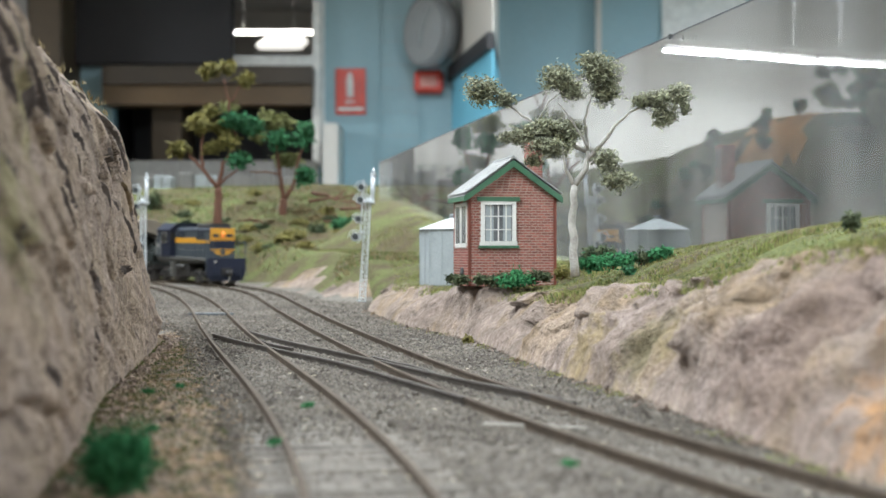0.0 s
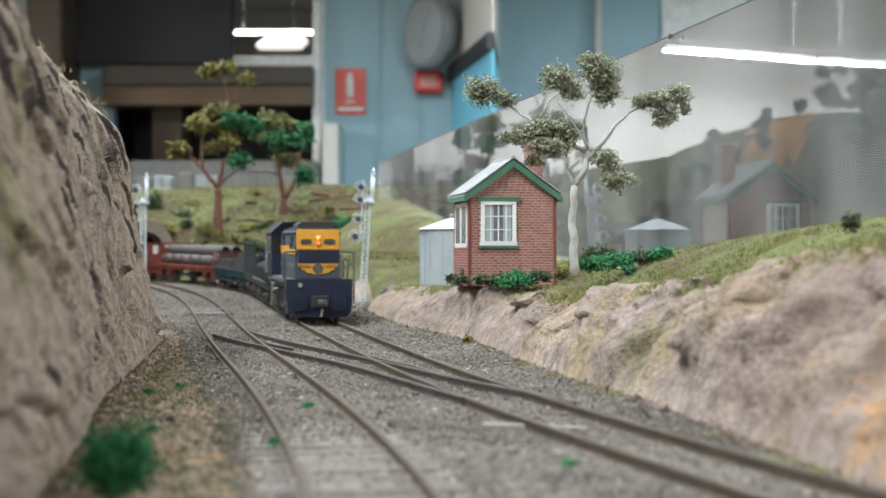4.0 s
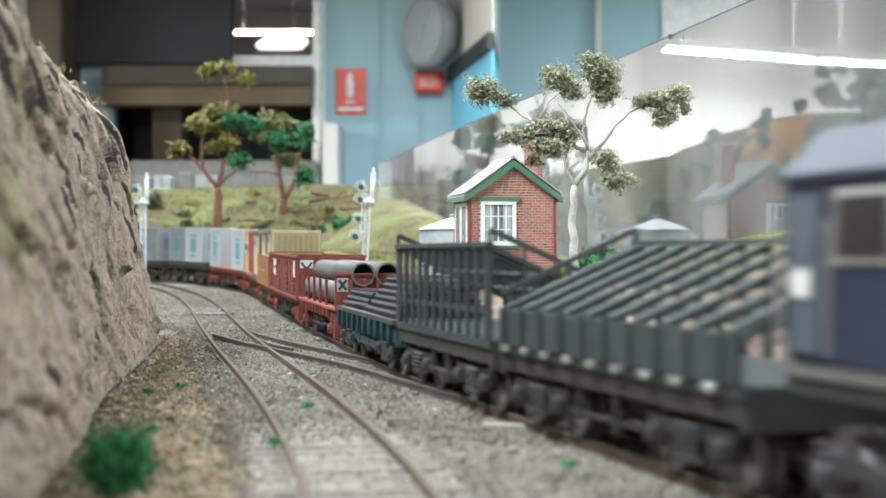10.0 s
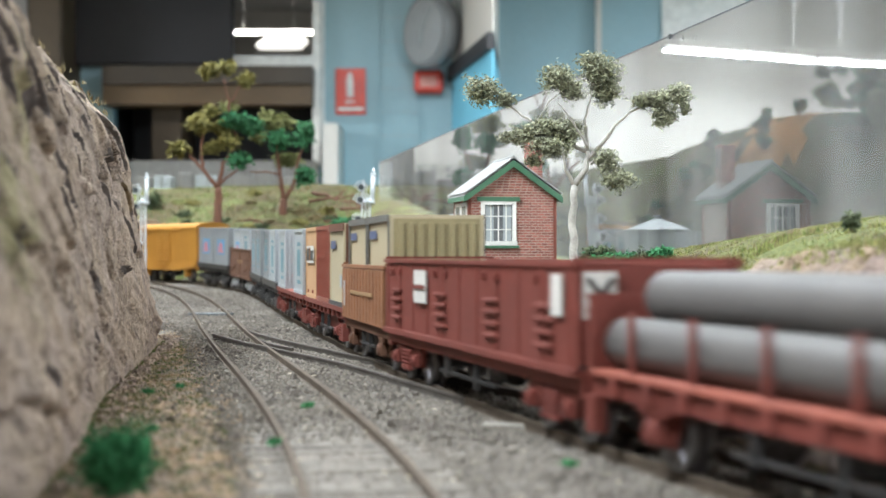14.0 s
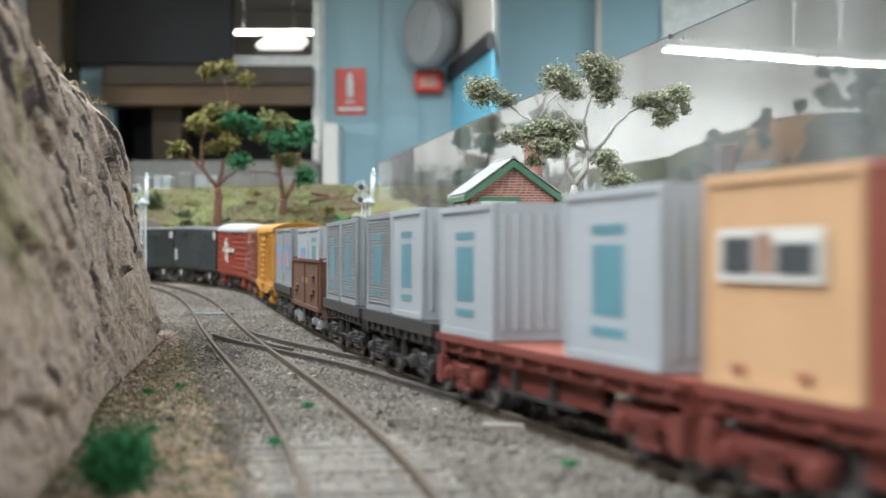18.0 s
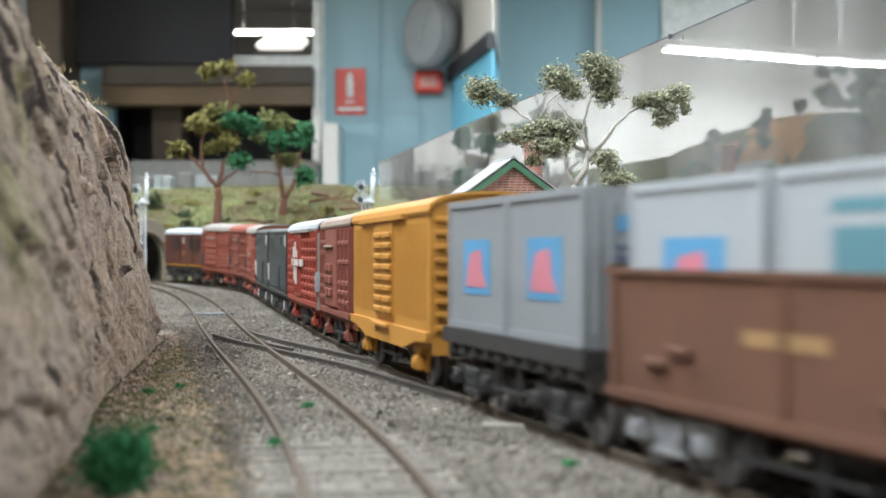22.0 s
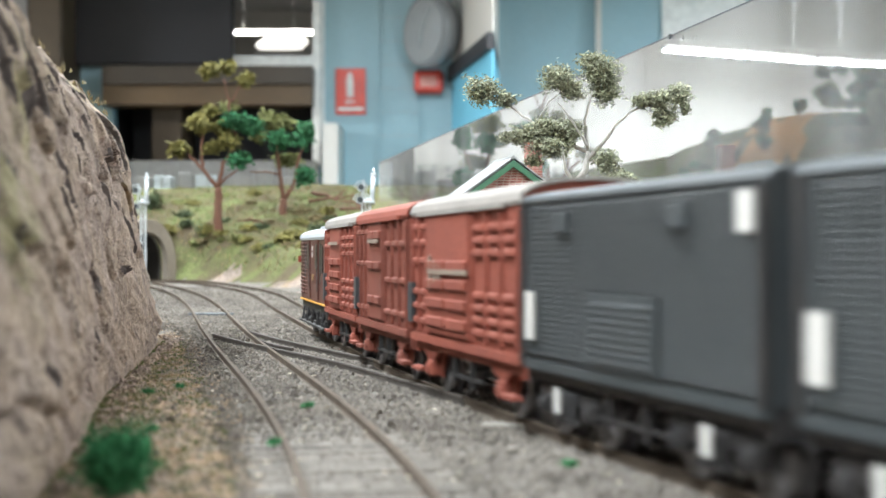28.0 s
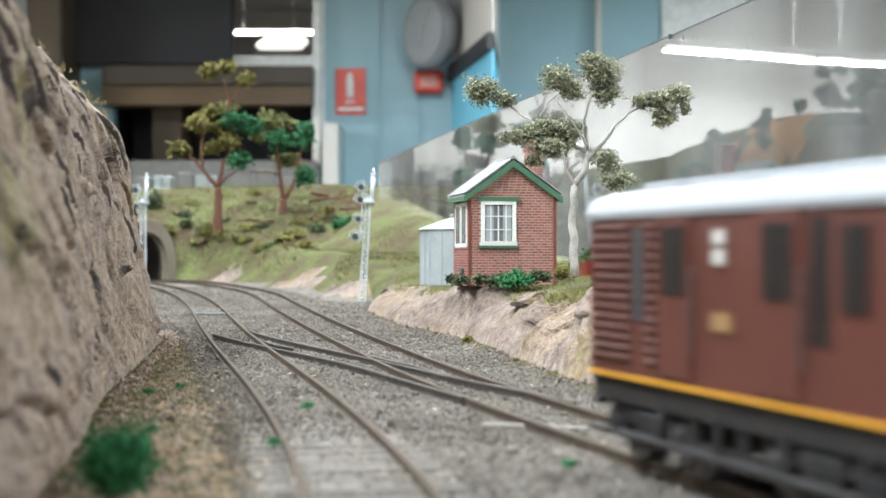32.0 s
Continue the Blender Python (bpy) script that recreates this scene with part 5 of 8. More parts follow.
E, O, T, G = LEAF_GUM, LEAF_OLIVE, LEAF_TAN, LEAF_GREEN
tree("tall eucalyptus with pale trunk and sparse grey-green crown", 450,
     [([(1018, 492, 0), (1014, 400, 0), (1018, 325, 0)], 1.45, 1.1),
      ([(1018, 327, 0), (1036, 300, 0), (1042, 268, 1)], 1.1, 0.7),
      ([(1016, 328, 0), (1000, 300, -2), (994, 262, -3)], 0.8, 0.3),
      ([(1042, 268, 1), (1036, 215, 2), (1050, 160, 3)], 0.65, 0.3),
      ([(1044, 280, 1), (1078, 235, -3), (1112, 200, -6), (1180, 182, -10)], 0.8, 0.2),
      ([(1042, 268, 1), (1000, 250, 4), (950, 215, 8), (905, 183, 10), (862, 160, 12)], 0.75, 0.25),
      ([(1040, 262, 0), (1020, 230, -4), (985, 185, -6)], 0.5, 0.2),
      ([(950, 215, 8), (975, 175, 6), (990, 165, 4)], 0.35, 0.15),
      ([(1046, 290, 0), (1072, 270, -4), (1090, 290, -6)], 0.4, 0.15),
      ([(990, 250, 3), (950, 262, 2), (915, 250, 0)], 0.35, 0.15)],
     [(858, 153, 12, 42, 30, E), (895, 170, 10, 28, 18, E), (985, 142, -6, 36, 28, E), (1010, 165, -5, 26, 22, E), (1066, 125, 3, 42, 36, E), (1075, 160, 4, 32, 30, E), (1045, 105, 2, 26, 16, E),
      (925, 240, 2, 46, 20, E), (965, 225, 4, 38, 24, E), (1005, 232, 2, 34, 26, E), (975, 262, 0, 44, 20, E), (1132, 184, -8, 24, 16, E), (1160, 182, -9, 32, 22, E), (1190, 175, -11, 26, 24, E), (1168, 212, -9, 28, 20, E), (1204, 200, -10, 12, 12, E), (1072, 285, -4, 28, 24, E), (1090, 320, -6, 32, 24, E), (945, 285, 0, 18, 14, E)],
     BARK_PALE, 0.62, 1500, 11)
tree("red-trunked tree with layered khaki foliage clumps", 1200,
     [([(386, 442, 0), (386, 370, 0), (386, 332, 0)], 4.2, 3.0),
      ([(386, 334, 0), (360, 300, -4), (335, 276, -6)], 2.2, 1.0),
      ([(386, 334, 0), (394, 290, 3), (415, 250, 4)], 2.2, 1.1),
      ([(360, 300, -4), (356, 260, -2), (360, 225, 0)], 1.5, 0.8),
      ([(415, 250, 4), (405, 190, 2), (396, 140, 0)], 1.8, 0.7),
      ([(408, 182, 2), (420, 155, 3), (432, 145, 4)], 0.9, 0.5),
      ([(386, 330, 0), (402, 315, -5), (425, 300, -8)], 1.2, 0.6)],
     [(370, 125, 0, 24, 15, T), (402, 118, 2, 19, 15, T), (434, 140, 4, 18, 16, T), (318, 265, -6, 21, 16, T), (355, 220, -2, 26, 22, T), (372, 195, 3, 18, 14, T), (392, 225, 5, 20, 16, T), (375, 262, 0, 20, 14, T), (405, 250, -3, 24, 16, T), (402, 190, 10, 18, 14, O), (418, 215, -6, 28, 18, G), (445, 225, -2, 22, 18, G), (425, 285, -8, 24, 17, G)],
     BARK_RED, 2.1, 1300, 21)
tree("red-trunked tree with dark green and olive clumps", 1235,
     [([(502, 418, 0), (500, 370, 0), (502, 352, 0)], 4.0, 3.0),
      ([(502, 354, 0), (494, 310, 0), (490, 255, 0)], 2.4, 1.0),
      ([(503, 352, 0), (518, 330, 2), (526, 290, 3), (538, 250, 4)], 2.0, 0.8),
      ([(494, 308, 0), (470, 305, -6), (445, 306, -10)], 1.0, 0.5),
      ([(490, 255, 0), (480, 225, 5), (470, 205, 8)], 0.9, 0.4)],
     [(496, 248, 0, 24, 22, G), (492, 215, 8, 26, 20, O), (470, 210, 12, 18, 20, O), (538, 240, 4, 20, 26, G), (545, 228, 0, 12, 14, G), (540, 312, 2, 22, 20, G), (505, 280, 14, 28, 16, O), (455, 240, 10, 18, 14, O)],
     BARK_RED, 2.1, 1300, 31)

# scrub forest on the hill beyond the cliff, seen in the clear screen
def hill_trees():
    rng = random.Random(60)
    spots = [(-262, 640, 0.4), (-300, 690, 0.62), (-352, 760, 0.5)]
    for k in range(44):
        y = 800 + 430 * (k + rng.random()) / 44
        x = -rng.uniform(272, 352) - 0.04 * (1200 - y)
        s = rng.uniform(0.26, 0.42) * (0.7 if y > 1110 else 1.0)
        if abs(y - 1075) < 62 and -352 < x < -290:
            s *= 0.45
        spots.append((x, y, s))
    for i, (x, y, s) in enumerate(spots):
        z = hill_z(x, y)
        ob = thing("tree", mm(0, 0, 0), "scrubby tree on the hill beyond the cliff", "tree", "hill trees")
        b = Vector((x, y, z - 4))
        limb(ob, [b, b + Vector((2, 0, 34 * s)), b + Vector((-1, 3, 66 * s))], 2.2 * s, 1.0 * s, BARK_PALE if i % 3 else BARK_RED, rng, "trunk")
        for k in range(6):
            t = b + Vector((rng.uniform(-24, 24) * s, rng.uniform(-24, 24) * s, rng.uniform(36, 98) * s))
            limb(ob, [b + Vector((0, 0, 34 * s)), t], 0.9 * s, 0.4 * s, BARK_PALE, rng)
            clump(ob, "foliage", t, (17 * s, 17 * s, 13 * s), 300, 1.9, (LEAF_DARK, LEAF_GREEN, LEAF_OLIVE)[(i + k // 3) % 3], rng)


hill_trees()


# ---- shrubs ----
def shrub(x, y, z, rx, rz, mat, label, seed, leaf=1.0, count=420, group="shrubs"):
    rng = random.Random(seed)
    ob = thing("shrub", mm(x, y, z), label, "shrub", group)
    for k in range(4):
        a = k * 1.6 + rng.uniform(-0.4, 0.4)
        clump(ob, "foliage", (math.cos(a) * rx * 0.4, math.sin(a) * rx * 0.4, rz * rng.uniform(0.35, 0.6)), (rx * 0.75, rx * 0.75, rz * 0.65), count // 4, leaf, mat, rng, 0.1)
    bm = bmesh.new()
    for k in range(3):
        tube(bm, (0, 0, -0.6), (rng.uniform(-1, 1) * rx * 0.4, rng.uniform(-1, 1) * rx * 0.4, rz * 0.6), min(0.3, rz * 0.07), min(0.15, rz * 0.04), seg=5)
    part("stems", bm, BARK_RED, ob)


def on_hill(px, py):
    """Where the line of sight meets the far hillside, just above its surface."""
    y = 1000.0
    while y < 1440:
        p = at_px(px, py, y)
        if hill_z(p.x, y) > p.z:
            break
        y += 4
    p.z = hill_z(p.x, y) + 1.0
    return p


def on_ground(px, py, y, dz=0.0):
    p = at_px(px, py, y)
    return p.x, p.y, p.z + dz


shrub(*on_ground(210, 868, 186), 4.9, 7.4, LEAF_BRIGHT, "dense bright green foam bush beside the cliff", 1, 0.5, 5200)
for i, (px, py, y, rx, rz, m) in enumerate(((850, 502, 552, 3.0, 3.4, LEAF_DARK), (868, 506, 552, 3.4, 4.0, LEAF_DARK), (890, 503, 550, 3.2, 4.6, LEAF_DARK), (900, 509, 546, 5.0, 4.6, LEAF_BRIGHT), (925, 505, 546, 4.4, 4.2, LEAF_BRIGHT), (915, 500, 552, 3.2, 4.5, LEAF_BRIGHT), (948, 500, 550, 3.4, 4.2, LEAF_DARK), (962, 498, 550, 3.0, 3.4, LEAF_DARK), (815, 504, 556, 3.6, 3.6, LEAF_DARK), (800, 500, 575, 3.0, 3.0, LEAF_DARK), (995, 492, 540, 3.6, 4.0, LEAF_TAN))):
    shrub(*on_ground(px, py, y), rx, rz, m, "low green shrub at the hut wall", 100 + i, 0.8, 420, "shrubs at the hut")
for i, (px, py, y, rx, rz, m) in enumerate(((1040, 478, 480, 4.2, 4.0, LEAF_BRIGHT), (1060, 476, 480, 5.0, 5.0, LEAF_BRIGHT), (1085, 474, 485, 4.4, 4.6, LEAF_BRIGHT), (1110, 470, 490, 4.0, 4.4, LEAF_BRIGHT), (1135, 466, 490, 3.4, 4.4, LEAF_DARK), (1160, 466, 490, 3.0, 4.6, LEAF_BRIGHT), (1180, 462, 485, 3.0, 4.6, LEAF_BRIGHT), (1045, 462, 500, 3.8, 5.0, LEAF_DARK), (1070, 458, 505, 4.0, 4.4, LEAF_DARK), (1112, 484, 470, 2.2, 2.4, LEAF_GREEN), (1508, 404, 350, 2.6, 3.6, LEAF_DARK), (828, 612, 520, 2.2, 3.4, LEAF_TAN))):
    shrub(*on_ground(px, py, y), rx, rz, m, "bright green shrub below the clear screen" if m is LEAF_BRIGHT else "small dark shrub in the grass", 200 + i, 0.8, 420, "shrubs below the screen")
for i, (px, py, y, rx, rz, m) in enumerate(((520, 425, 1215, 9, 8, LEAF_TAN), (500, 432, 1190, 8, 7, LEAF_TAN), (600, 405, 1150, 7, 8, LEAF_GREEN), (620, 400, 1140, 6, 6, LEAF_GREEN), (700, 405, 1000, 8, 8, LEAF_GREEN), (730, 402, 990, 9, 9, LEAF_DARK), (270, 370, 1180, 10, 16, LEAF_DARK), (650, 398, 1100, 7, 6, LEAF_DARK), (560, 412, 1150, 7, 6, LEAF_DARK), (300, 420, 0, 7, 7, LEAF_TAN), (330, 400, 0, 6, 5, LEAF_DARK), (440, 410, 0, 7, 5, LEAF_TAN), (580, 380, 0, 6, 6, LEAF_TAN), (610, 430, 0, 6, 5, LEAF_DARK), (460, 445, 0, 6, 5, LEAF_TAN), (540, 440, 0, 6, 5, LEAF_TAN), (660, 420, 0, 6, 6, LEAF_TAN))):
    q = on_hill(px, py)
    shrub(q.x, q.y, q.z - 1.5, rx, rz, m, "scrub on the far grassy hillside", 300 + i, 2.0, 420, "hillside scrub")


# low scrub and dry undergrowth over the far hillside, thickest under the trees
def undergrowth():
    rng = random.Random(91)
    for i in range(46):
        px, py = rng.uniform(285, 690), 345 + 95 * rng.random()
        if px > 600 and py > 400:
            continue
        q = on_hill(px, py)
        r = rng.uniform(4, 9)
        shrub(q.x, q.y, q.z - 3.0, r, r * rng.uniform(0.55, 0.85), (LEAF_OLIVE, LEAF_DRY, LEAF_DARK, LEAF_DRY, LEAF_TAN)[i % 5], "low olive and brown scrub on the far hillside", 700 + i, 1.7, 260, "hillside scrub")


LEAF_DRY = paint("dry_leaf", (0.15, 0.115, 0.06), rough=0.85, second=(0.10, 0.085, 0.045), scale=0.008, var=0.3, spread=0.5, spec=0.1)
undergrowth()


# fallen dead branches on the far hill
def dead_branch(pts, r, seed):
    rng = random.Random(seed)
    ob = thing("dead_branch", mm(0, 0, 0), "bare grey-brown dead branch on the hillside", "branch", "dead branches")
    limb(ob, pts, r, r * 0.3, BARK_RED, rng, "stem")
    for k in range(4):
        t = pts[0].lerp(pts[-1], 0.3 + 0.15 * k)
        limb(ob, [t, t + Vector((rng.uniform(-14, 14), rng.uniform(-6, 6), rng.uniform(4, 16)))], r * 0.5, r * 0.15, BARK_RED, rng, "twig")


dead_branch([on_hill(555, 345), on_hill(600, 355), on_hill(690, 388)], 1.6, 4)
dead_branch([on_hill(545, 362), on_hill(620, 350), on_hill(645, 345)], 1.3, 5)
dead_branch([on_hill(600, 375), on_hill(650, 372), on_hill(685, 380)], 1.2, 6)
dead_branch([on_hill(575, 395), on_hill(640, 385), on_hill(660, 378)], 1.0, 7)
dead_branch([on_hill(470, 400), on_hill(450, 392), on_hill(420, 396)], 0.9, 8)


# ---- fence and clutter on top of the far hill ----
FENCE_GREY = paint("weathered_fence", (0.20, 0.20, 0.19), rough=0.8, second=(0.13, 0.13, 0.13), scale=0.01, var=0.2)


def far_fence():
    ob = thing("wire_fence", mm(0, 0, 0), "grey post and mesh fence along the hilltop", "fence")
    y = 1400
    for k in range(13):
        px = 232 + k * 27
        p = at_px(px, 332, y)
        bm = bmesh.new()
        tube(bm, (p.x, y, p.z - 8), (p.x, y, p.z + 24), 0.8, seg=6)
        part("post", bm, FENCE_GREY, ob)
    a, b = at_px(228, 330, y), at_px(565, 330, y)
    for k in range(8):
        bm = bmesh.new()
        tube(bm, (a.x, y - 1, a.z + 2 + k * 3), (b.x, y - 1, b.z + 2 + k * 3), 0.35, seg=4)
        part("wire", bm, FENCE_GREY, ob)


far_fence()
bm = bmesh.new()
for k in range(110):
    p = at_px(230 + k * 3.05, 332, 1400)
    tube(bm, (p.x, 1399.4, p.z + 0.5), (p.x, 1399.4, p.z + 23), 0.26, seg=3, caps=False)
part("mesh", bm, FENCE_GREY, bpy.data.objects["wire_fence"])
for i, (px, py, w, h_, m) in enumerate(((290, 322, 18, 14, WHITE), (330, 320, 14, 20, CREAM_WALL), (365, 322, 20, 18, WHITE), (430, 326, 22, 16, CREAM_WALL), (470, 320, 16, 30, GREY_TANK), (515, 324, 24, 14, CREAM_WALL), (545, 326, 20, 24, CREAM_WALL), (255, 322, 16, 12, GREY_TANK))):
    p = at_px(px, py, 1500)
    bm = bmesh.new()
    box(bm, p.x - w / 2, p.x + w / 2, 1490, 1510, 80, p.z + h_ * 0.4, 1.0)
    tagged(part("model_building", bm, HILL_BLOCK if m is not WHITE else GREY_TANK), "pale model building block behind the hilltop fence", "model building", "hilltop buildings")


# ---- train: x forward, y to its left, z above the rail tops ----
TRAIN, WHEELSETS = [], []
SPEED = [(0, 1.09), (5, 1.08), (8, 0.94), (10.3, 0.92), (14, 0.97), (18, 1.025), (21.5, 1.06), (24.5, 1.0), (27.5, 0.925), (32, 0.93)]
STEP = 0.02
DIST = [0.0]
for _i in range(1600):
    DIST.append(DIST[-1] + 97 * lerp_table(SPEED, (_i + 0.5) * STEP) * STEP)


TRIM = [(0, -12), (1, -7), (2, -4), (3, -5), (5, -1), (6, 0), (11.5, 0), (12.3, 2), (13, 4.5), (14.5, 4), (17, 0), (19, -3.5), (21, -5.5), (25, -5.5), (26.5, -3), (28, 0), (30, 3), (31, 2), (32, 0.5)]


def travelled(t):
    i = min(int(t / STEP + 1e-6), 1599)
    return DIST[i] + (DIST[i + 1] - DIST[i]) * (t / STEP - i) + lerp_table(TRIM, t)


def vehicle(name, front, rear, label, category, pivot=None):
    """A thing on the main track whose ends trail the head of the train by front and rear."""
    ob = thing(name, mm(0, 0, 0), label, category, "goods train")
    size = rear - front
    TRAIN.append((ob, (front + rear) / 2 + 27.6, pivot or size * 0.33))
    return ob, size / 2


PIECES = {}


def pieces(name, size, mat, parent, places, bevel=0.15):
    """Alike box pieces on one mesh, each an object, centred at the places."""
    key = (name, size, mat.name)
    if key not in PIECES:
        bm = bmesh.new()
        a, b, c = (s / 2 for s in size)
        box(bm, -a, a, -b, b, -c, c, min(bevel, min(size) * 0.3))
        PIECES[key] = to_mesh(name, bm, mat)
    for p in places:
        part(name, PIECES[key], mat, parent, at=mm(*p))


def wheel_mesh(r=5.25):
    key = ("wheelset", r)
    if key not in PIECES:
        bm = bmesh.new()
        for s in (-1, 1):
            tube(bm, (0, s * 7.3, 0), (0, s * 9.6, 0), r, seg=20)
            tube(bm, (0, s * 6.6, 0), (0, s * 7.3, 0), r + 0.9, seg=20)
            tube(bm, (0, s * 9.6, 0), (0, s * 9.9, 0), r * 0.45, seg=10)
            for k in range(6):
                a = k * math.pi / 3
                tube(bm, (math.cos(a) * 1.6, s * 9.75, math.sin(a) * 1.6), (math.cos(a) * r * 0.8, s * 9.75, math.sin(a) * r * 0.8), 0.4, seg=5)
        tube(bm, (0, -10, 0), (0, 10, 0), 0.9, seg=8)
        PIECES[key] = to_mesh("wheelset", bm, WHEEL)
    return PIECES[key]


def wheelset(parent, x, r=5.25):
    ob = part("wheelset", wheel_mesh(r), WHEEL, parent)
    ob.matrix_parent_inverse = mm(x, 0, r)
    WHEELSETS.append(ob)


def bogie(ob, x, mat, box_mat=None, base=20.0, name="bogie"):
    """A two-axle bogie with side frames, axleboxes and springs."""
    key = (name, mat.name, base)
    if key not in PIECES:
        PIECES[key] = True
        h = base / 2
        made = []
        for s in (-1, 1):
            bm = bmesh.new()
            extrude(bm, [(-h - 3.2, 7.4), (-h - 2.6, 8.4), (-5, 8.0), (5, 8.0), (h + 2.6, 8.4), (h + 3.2, 7.4), (h + 1.6, 4.0), (h - 1.6, 4.0), (h - 3.2, 6.0), (-h + 3.2, 6.0), (-h + 1.6, 4.0), (-h - 1.6, 4.0)], "y", s * 10.6, s * 12.0)
            made.append(("side_frame", to_mesh("side_frame", bm, mat)))
            for e in (-1, 1):
                bm = bmesh.new()
                box(bm, e * h - 1.6, e * h + 1.6, min(s * 12.0, s * 13.0), max(s * 12.0, s * 13.0), 3.9, 7.0, 0.3)
                tube(bm, (e * h, s * 13.1, 5.4), (e * h, s * 13.6, 5.4), 1.2, seg=8)
                made.append(("axlebox", to_mesh("axlebox", bm, mat)))
            for k in (-2.6, 0, 2.6):
                bm = bmesh.new()
                for q in range(5):
                    tube(bm, (k, s * 12.3, 3.5 + q * 0.9), (k, s * 12.3, 4.0 + q * 0.9), 0.85, seg=8)
                tube(bm, (k, s * 12.3, 3.4), (k, s * 12.3, 8.0), 0.55, seg=7)
                made.append(("spring", to_mesh("spring", bm, mat)))
            bm = bmesh.new()
            box(bm, -4.2, 4.2, min(s * 11.6, s * 12.9), max(s * 11.6, s * 12.9), 2.8, 3.5, 0.2)
            made.append(("spring_plank", to_mesh("spring_plank", bm, mat)))
        bm = bmesh.new()
        box(bm, -4, 4, -11, 11, 5.5, 9, 0.3)
        PIECES[key] = (to_mesh(name, bm, mat), made)
    b = part(name, PIECES[key][0], mat, ob, at=mm(x, 0, 0))
    for n, me in PIECES[key][1]:
        part(n, me, mat, b)
    for e in (-1, 1):
        wheelset(b, e * base / 2, 5.0)
    return b


def axle_guard(ob, x, mat):
    """The W-irons, springs and axleboxes of one fixed axle."""
    key = ("axle_guard", mat.name)
    if key not in PIECES:
        made = []
        for s in (-1, 1):
            bm = bmesh.new()
            extrude(bm, [(-6, 11.4), (6, 11.4), (2.8, 3.4), (-2.8, 3.4)], "y", s * 10.4, s * 11.2)
            g = to_mesh("axle_guard", bm, mat)
            bm = bmesh.new()
            box(bm, -2.1, 2.1, min(s * 11.2, s * 13.4), max(s * 11.2, s * 13.4), 3.6, 7.2, 0.4)
            tube(bm, (0, s * 13.3, 5.3), (0, s * 13.9, 5.3), 1.3, seg=8)
            leaf_set = [("axlebox", to_mesh("axlebox", bm, mat))]
            for k, w in enumerate((7.5, 6.0, 4.5, 3.0)):
                bm = bmesh.new()
                box(bm, -w, w, min(s * 11.6, s * 13.0), max(s * 11.6, s * 13.0), 9.3 - k * 0.65, 9.8 - k * 0.65)
                leaf_set.append(("spring_leaf", to_mesh("spring_leaf", bm, mat)))
            made.append((g, leaf_set))
        PIECES[key] = made
    for g, leaf_set in PIECES[key]:
        a = part("axle_guard", g, mat, ob, at=mm(x, 0, 0))
        for n, me in leaf_set:
            part(n, me, mat, a)
    wheelset(ob, x, 5.25)


def coupler(ob, x, e):
    key = ("coupler", e)
    if key not in PIECES:
        bm = bmesh.new()
        box(bm, min(0, e * 5), max(0, e * 5), -1.1, 1.1, 6.6, 9.0, 0.3)
        box(bm, min(e * 4, e * 7.4), max(e * 4, e * 7.4), -2.2, 2.4, 6.2, 9.4, 0.6)
        tube(bm, (e * 2, 5, 8.5), (e * 4.0, 5.5, 3.6), 0.5, seg=6)
        PIECES[key] = to_mesh("coupler", bm, BLACK)
    part("coupler", PIECES[key], BLACK, ob, at=mm(x, 0, 0))


def underframe(ob, h, mat, four_wheel, z=9.5, top=13.0, brake=BLACK, pivot_in=17.0, truck=None):
    """Sole bars, headstocks, brake gear, running gear and couplers."""
    for s in (-1, 1):
        block("sole_bar", (-h + 1.6, h - 1.6, min(s * 11.4, s * 13), max(s * 11.4, s * 13), z, top), mat, ob)
        block("headstock", (min(s * (h - 1.6), s * h), max(s * (h - 1.6), s * h), -13, 13, z - 1, top), mat, ob)
    block("centre_sill", (-h + 2, h - 2, -4, 4, z, top - 0.4), mat, ob)
    for k in range(-2, 3):
        block("cross_beam", (k * h * 0.36 - 0.8, k * h * 0.36 + 0.8, -11.5, 11.5, z + 0.5, top - 0.5), mat, ob)
    if four_wheel:
        for e in (-1, 1):
            axle_guard(ob, e * h * 0.66, mat)
    else:
        for e in (-1, 1):
            bogie(ob, e * (h - pivot_in), truck or (BLACK if mat is not RED else RED))
    bm = bmesh.new()
    tube(bm, (-6, -3, 6.4), (6, -3, 6.4), 2.6, seg=10)
    part("brake_cylinder", bm, brake, ob)
    block("brake_lever", (-h * 0.3, h * 0.3, -12.6, -11.8, 5.0, 5.6), brake, ob)
    block("brake_hanger", (h * 0.1, h * 0.1 + 1.2, -12.7, -11.7, 3.4, z), brake, ob)
    block("brake_hanger", (-h * 0.22, -h * 0.22 + 1.2, -12.7, -11.7, 4.2, z), brake, ob)
    for e in (-1, 1):
        coupler(ob, e * h, e)


def plate(name, x0, x1, z0, z1, y, mat, parent, label="", t=0.25):
    """A thin marking on a side wall, proud of it."""
    s = 1 if y > 0 else -1
    return block(name, (x0, x1, min(y, y + s * t), max(y, y + s * t), z0, z1), mat, parent, label)


def arc_roof(x0, x1, half, eave, crown, thick=0.7, over=0.6, seg=12):
    bm = bmesh.new()
    out = [(half + over) * math.cos(math.pi * i / seg) for i in range(seg + 1)]
    top = [(y, eave + (crown - eave) * math.sin(math.pi * i / seg) ** 0.8) for i, y in enumerate(out)]
    low = [(y * 0.985, z - thick) for y, z in top[::-1]]
    extrude(bm, top + low, "x", x0, x1)
    return bm


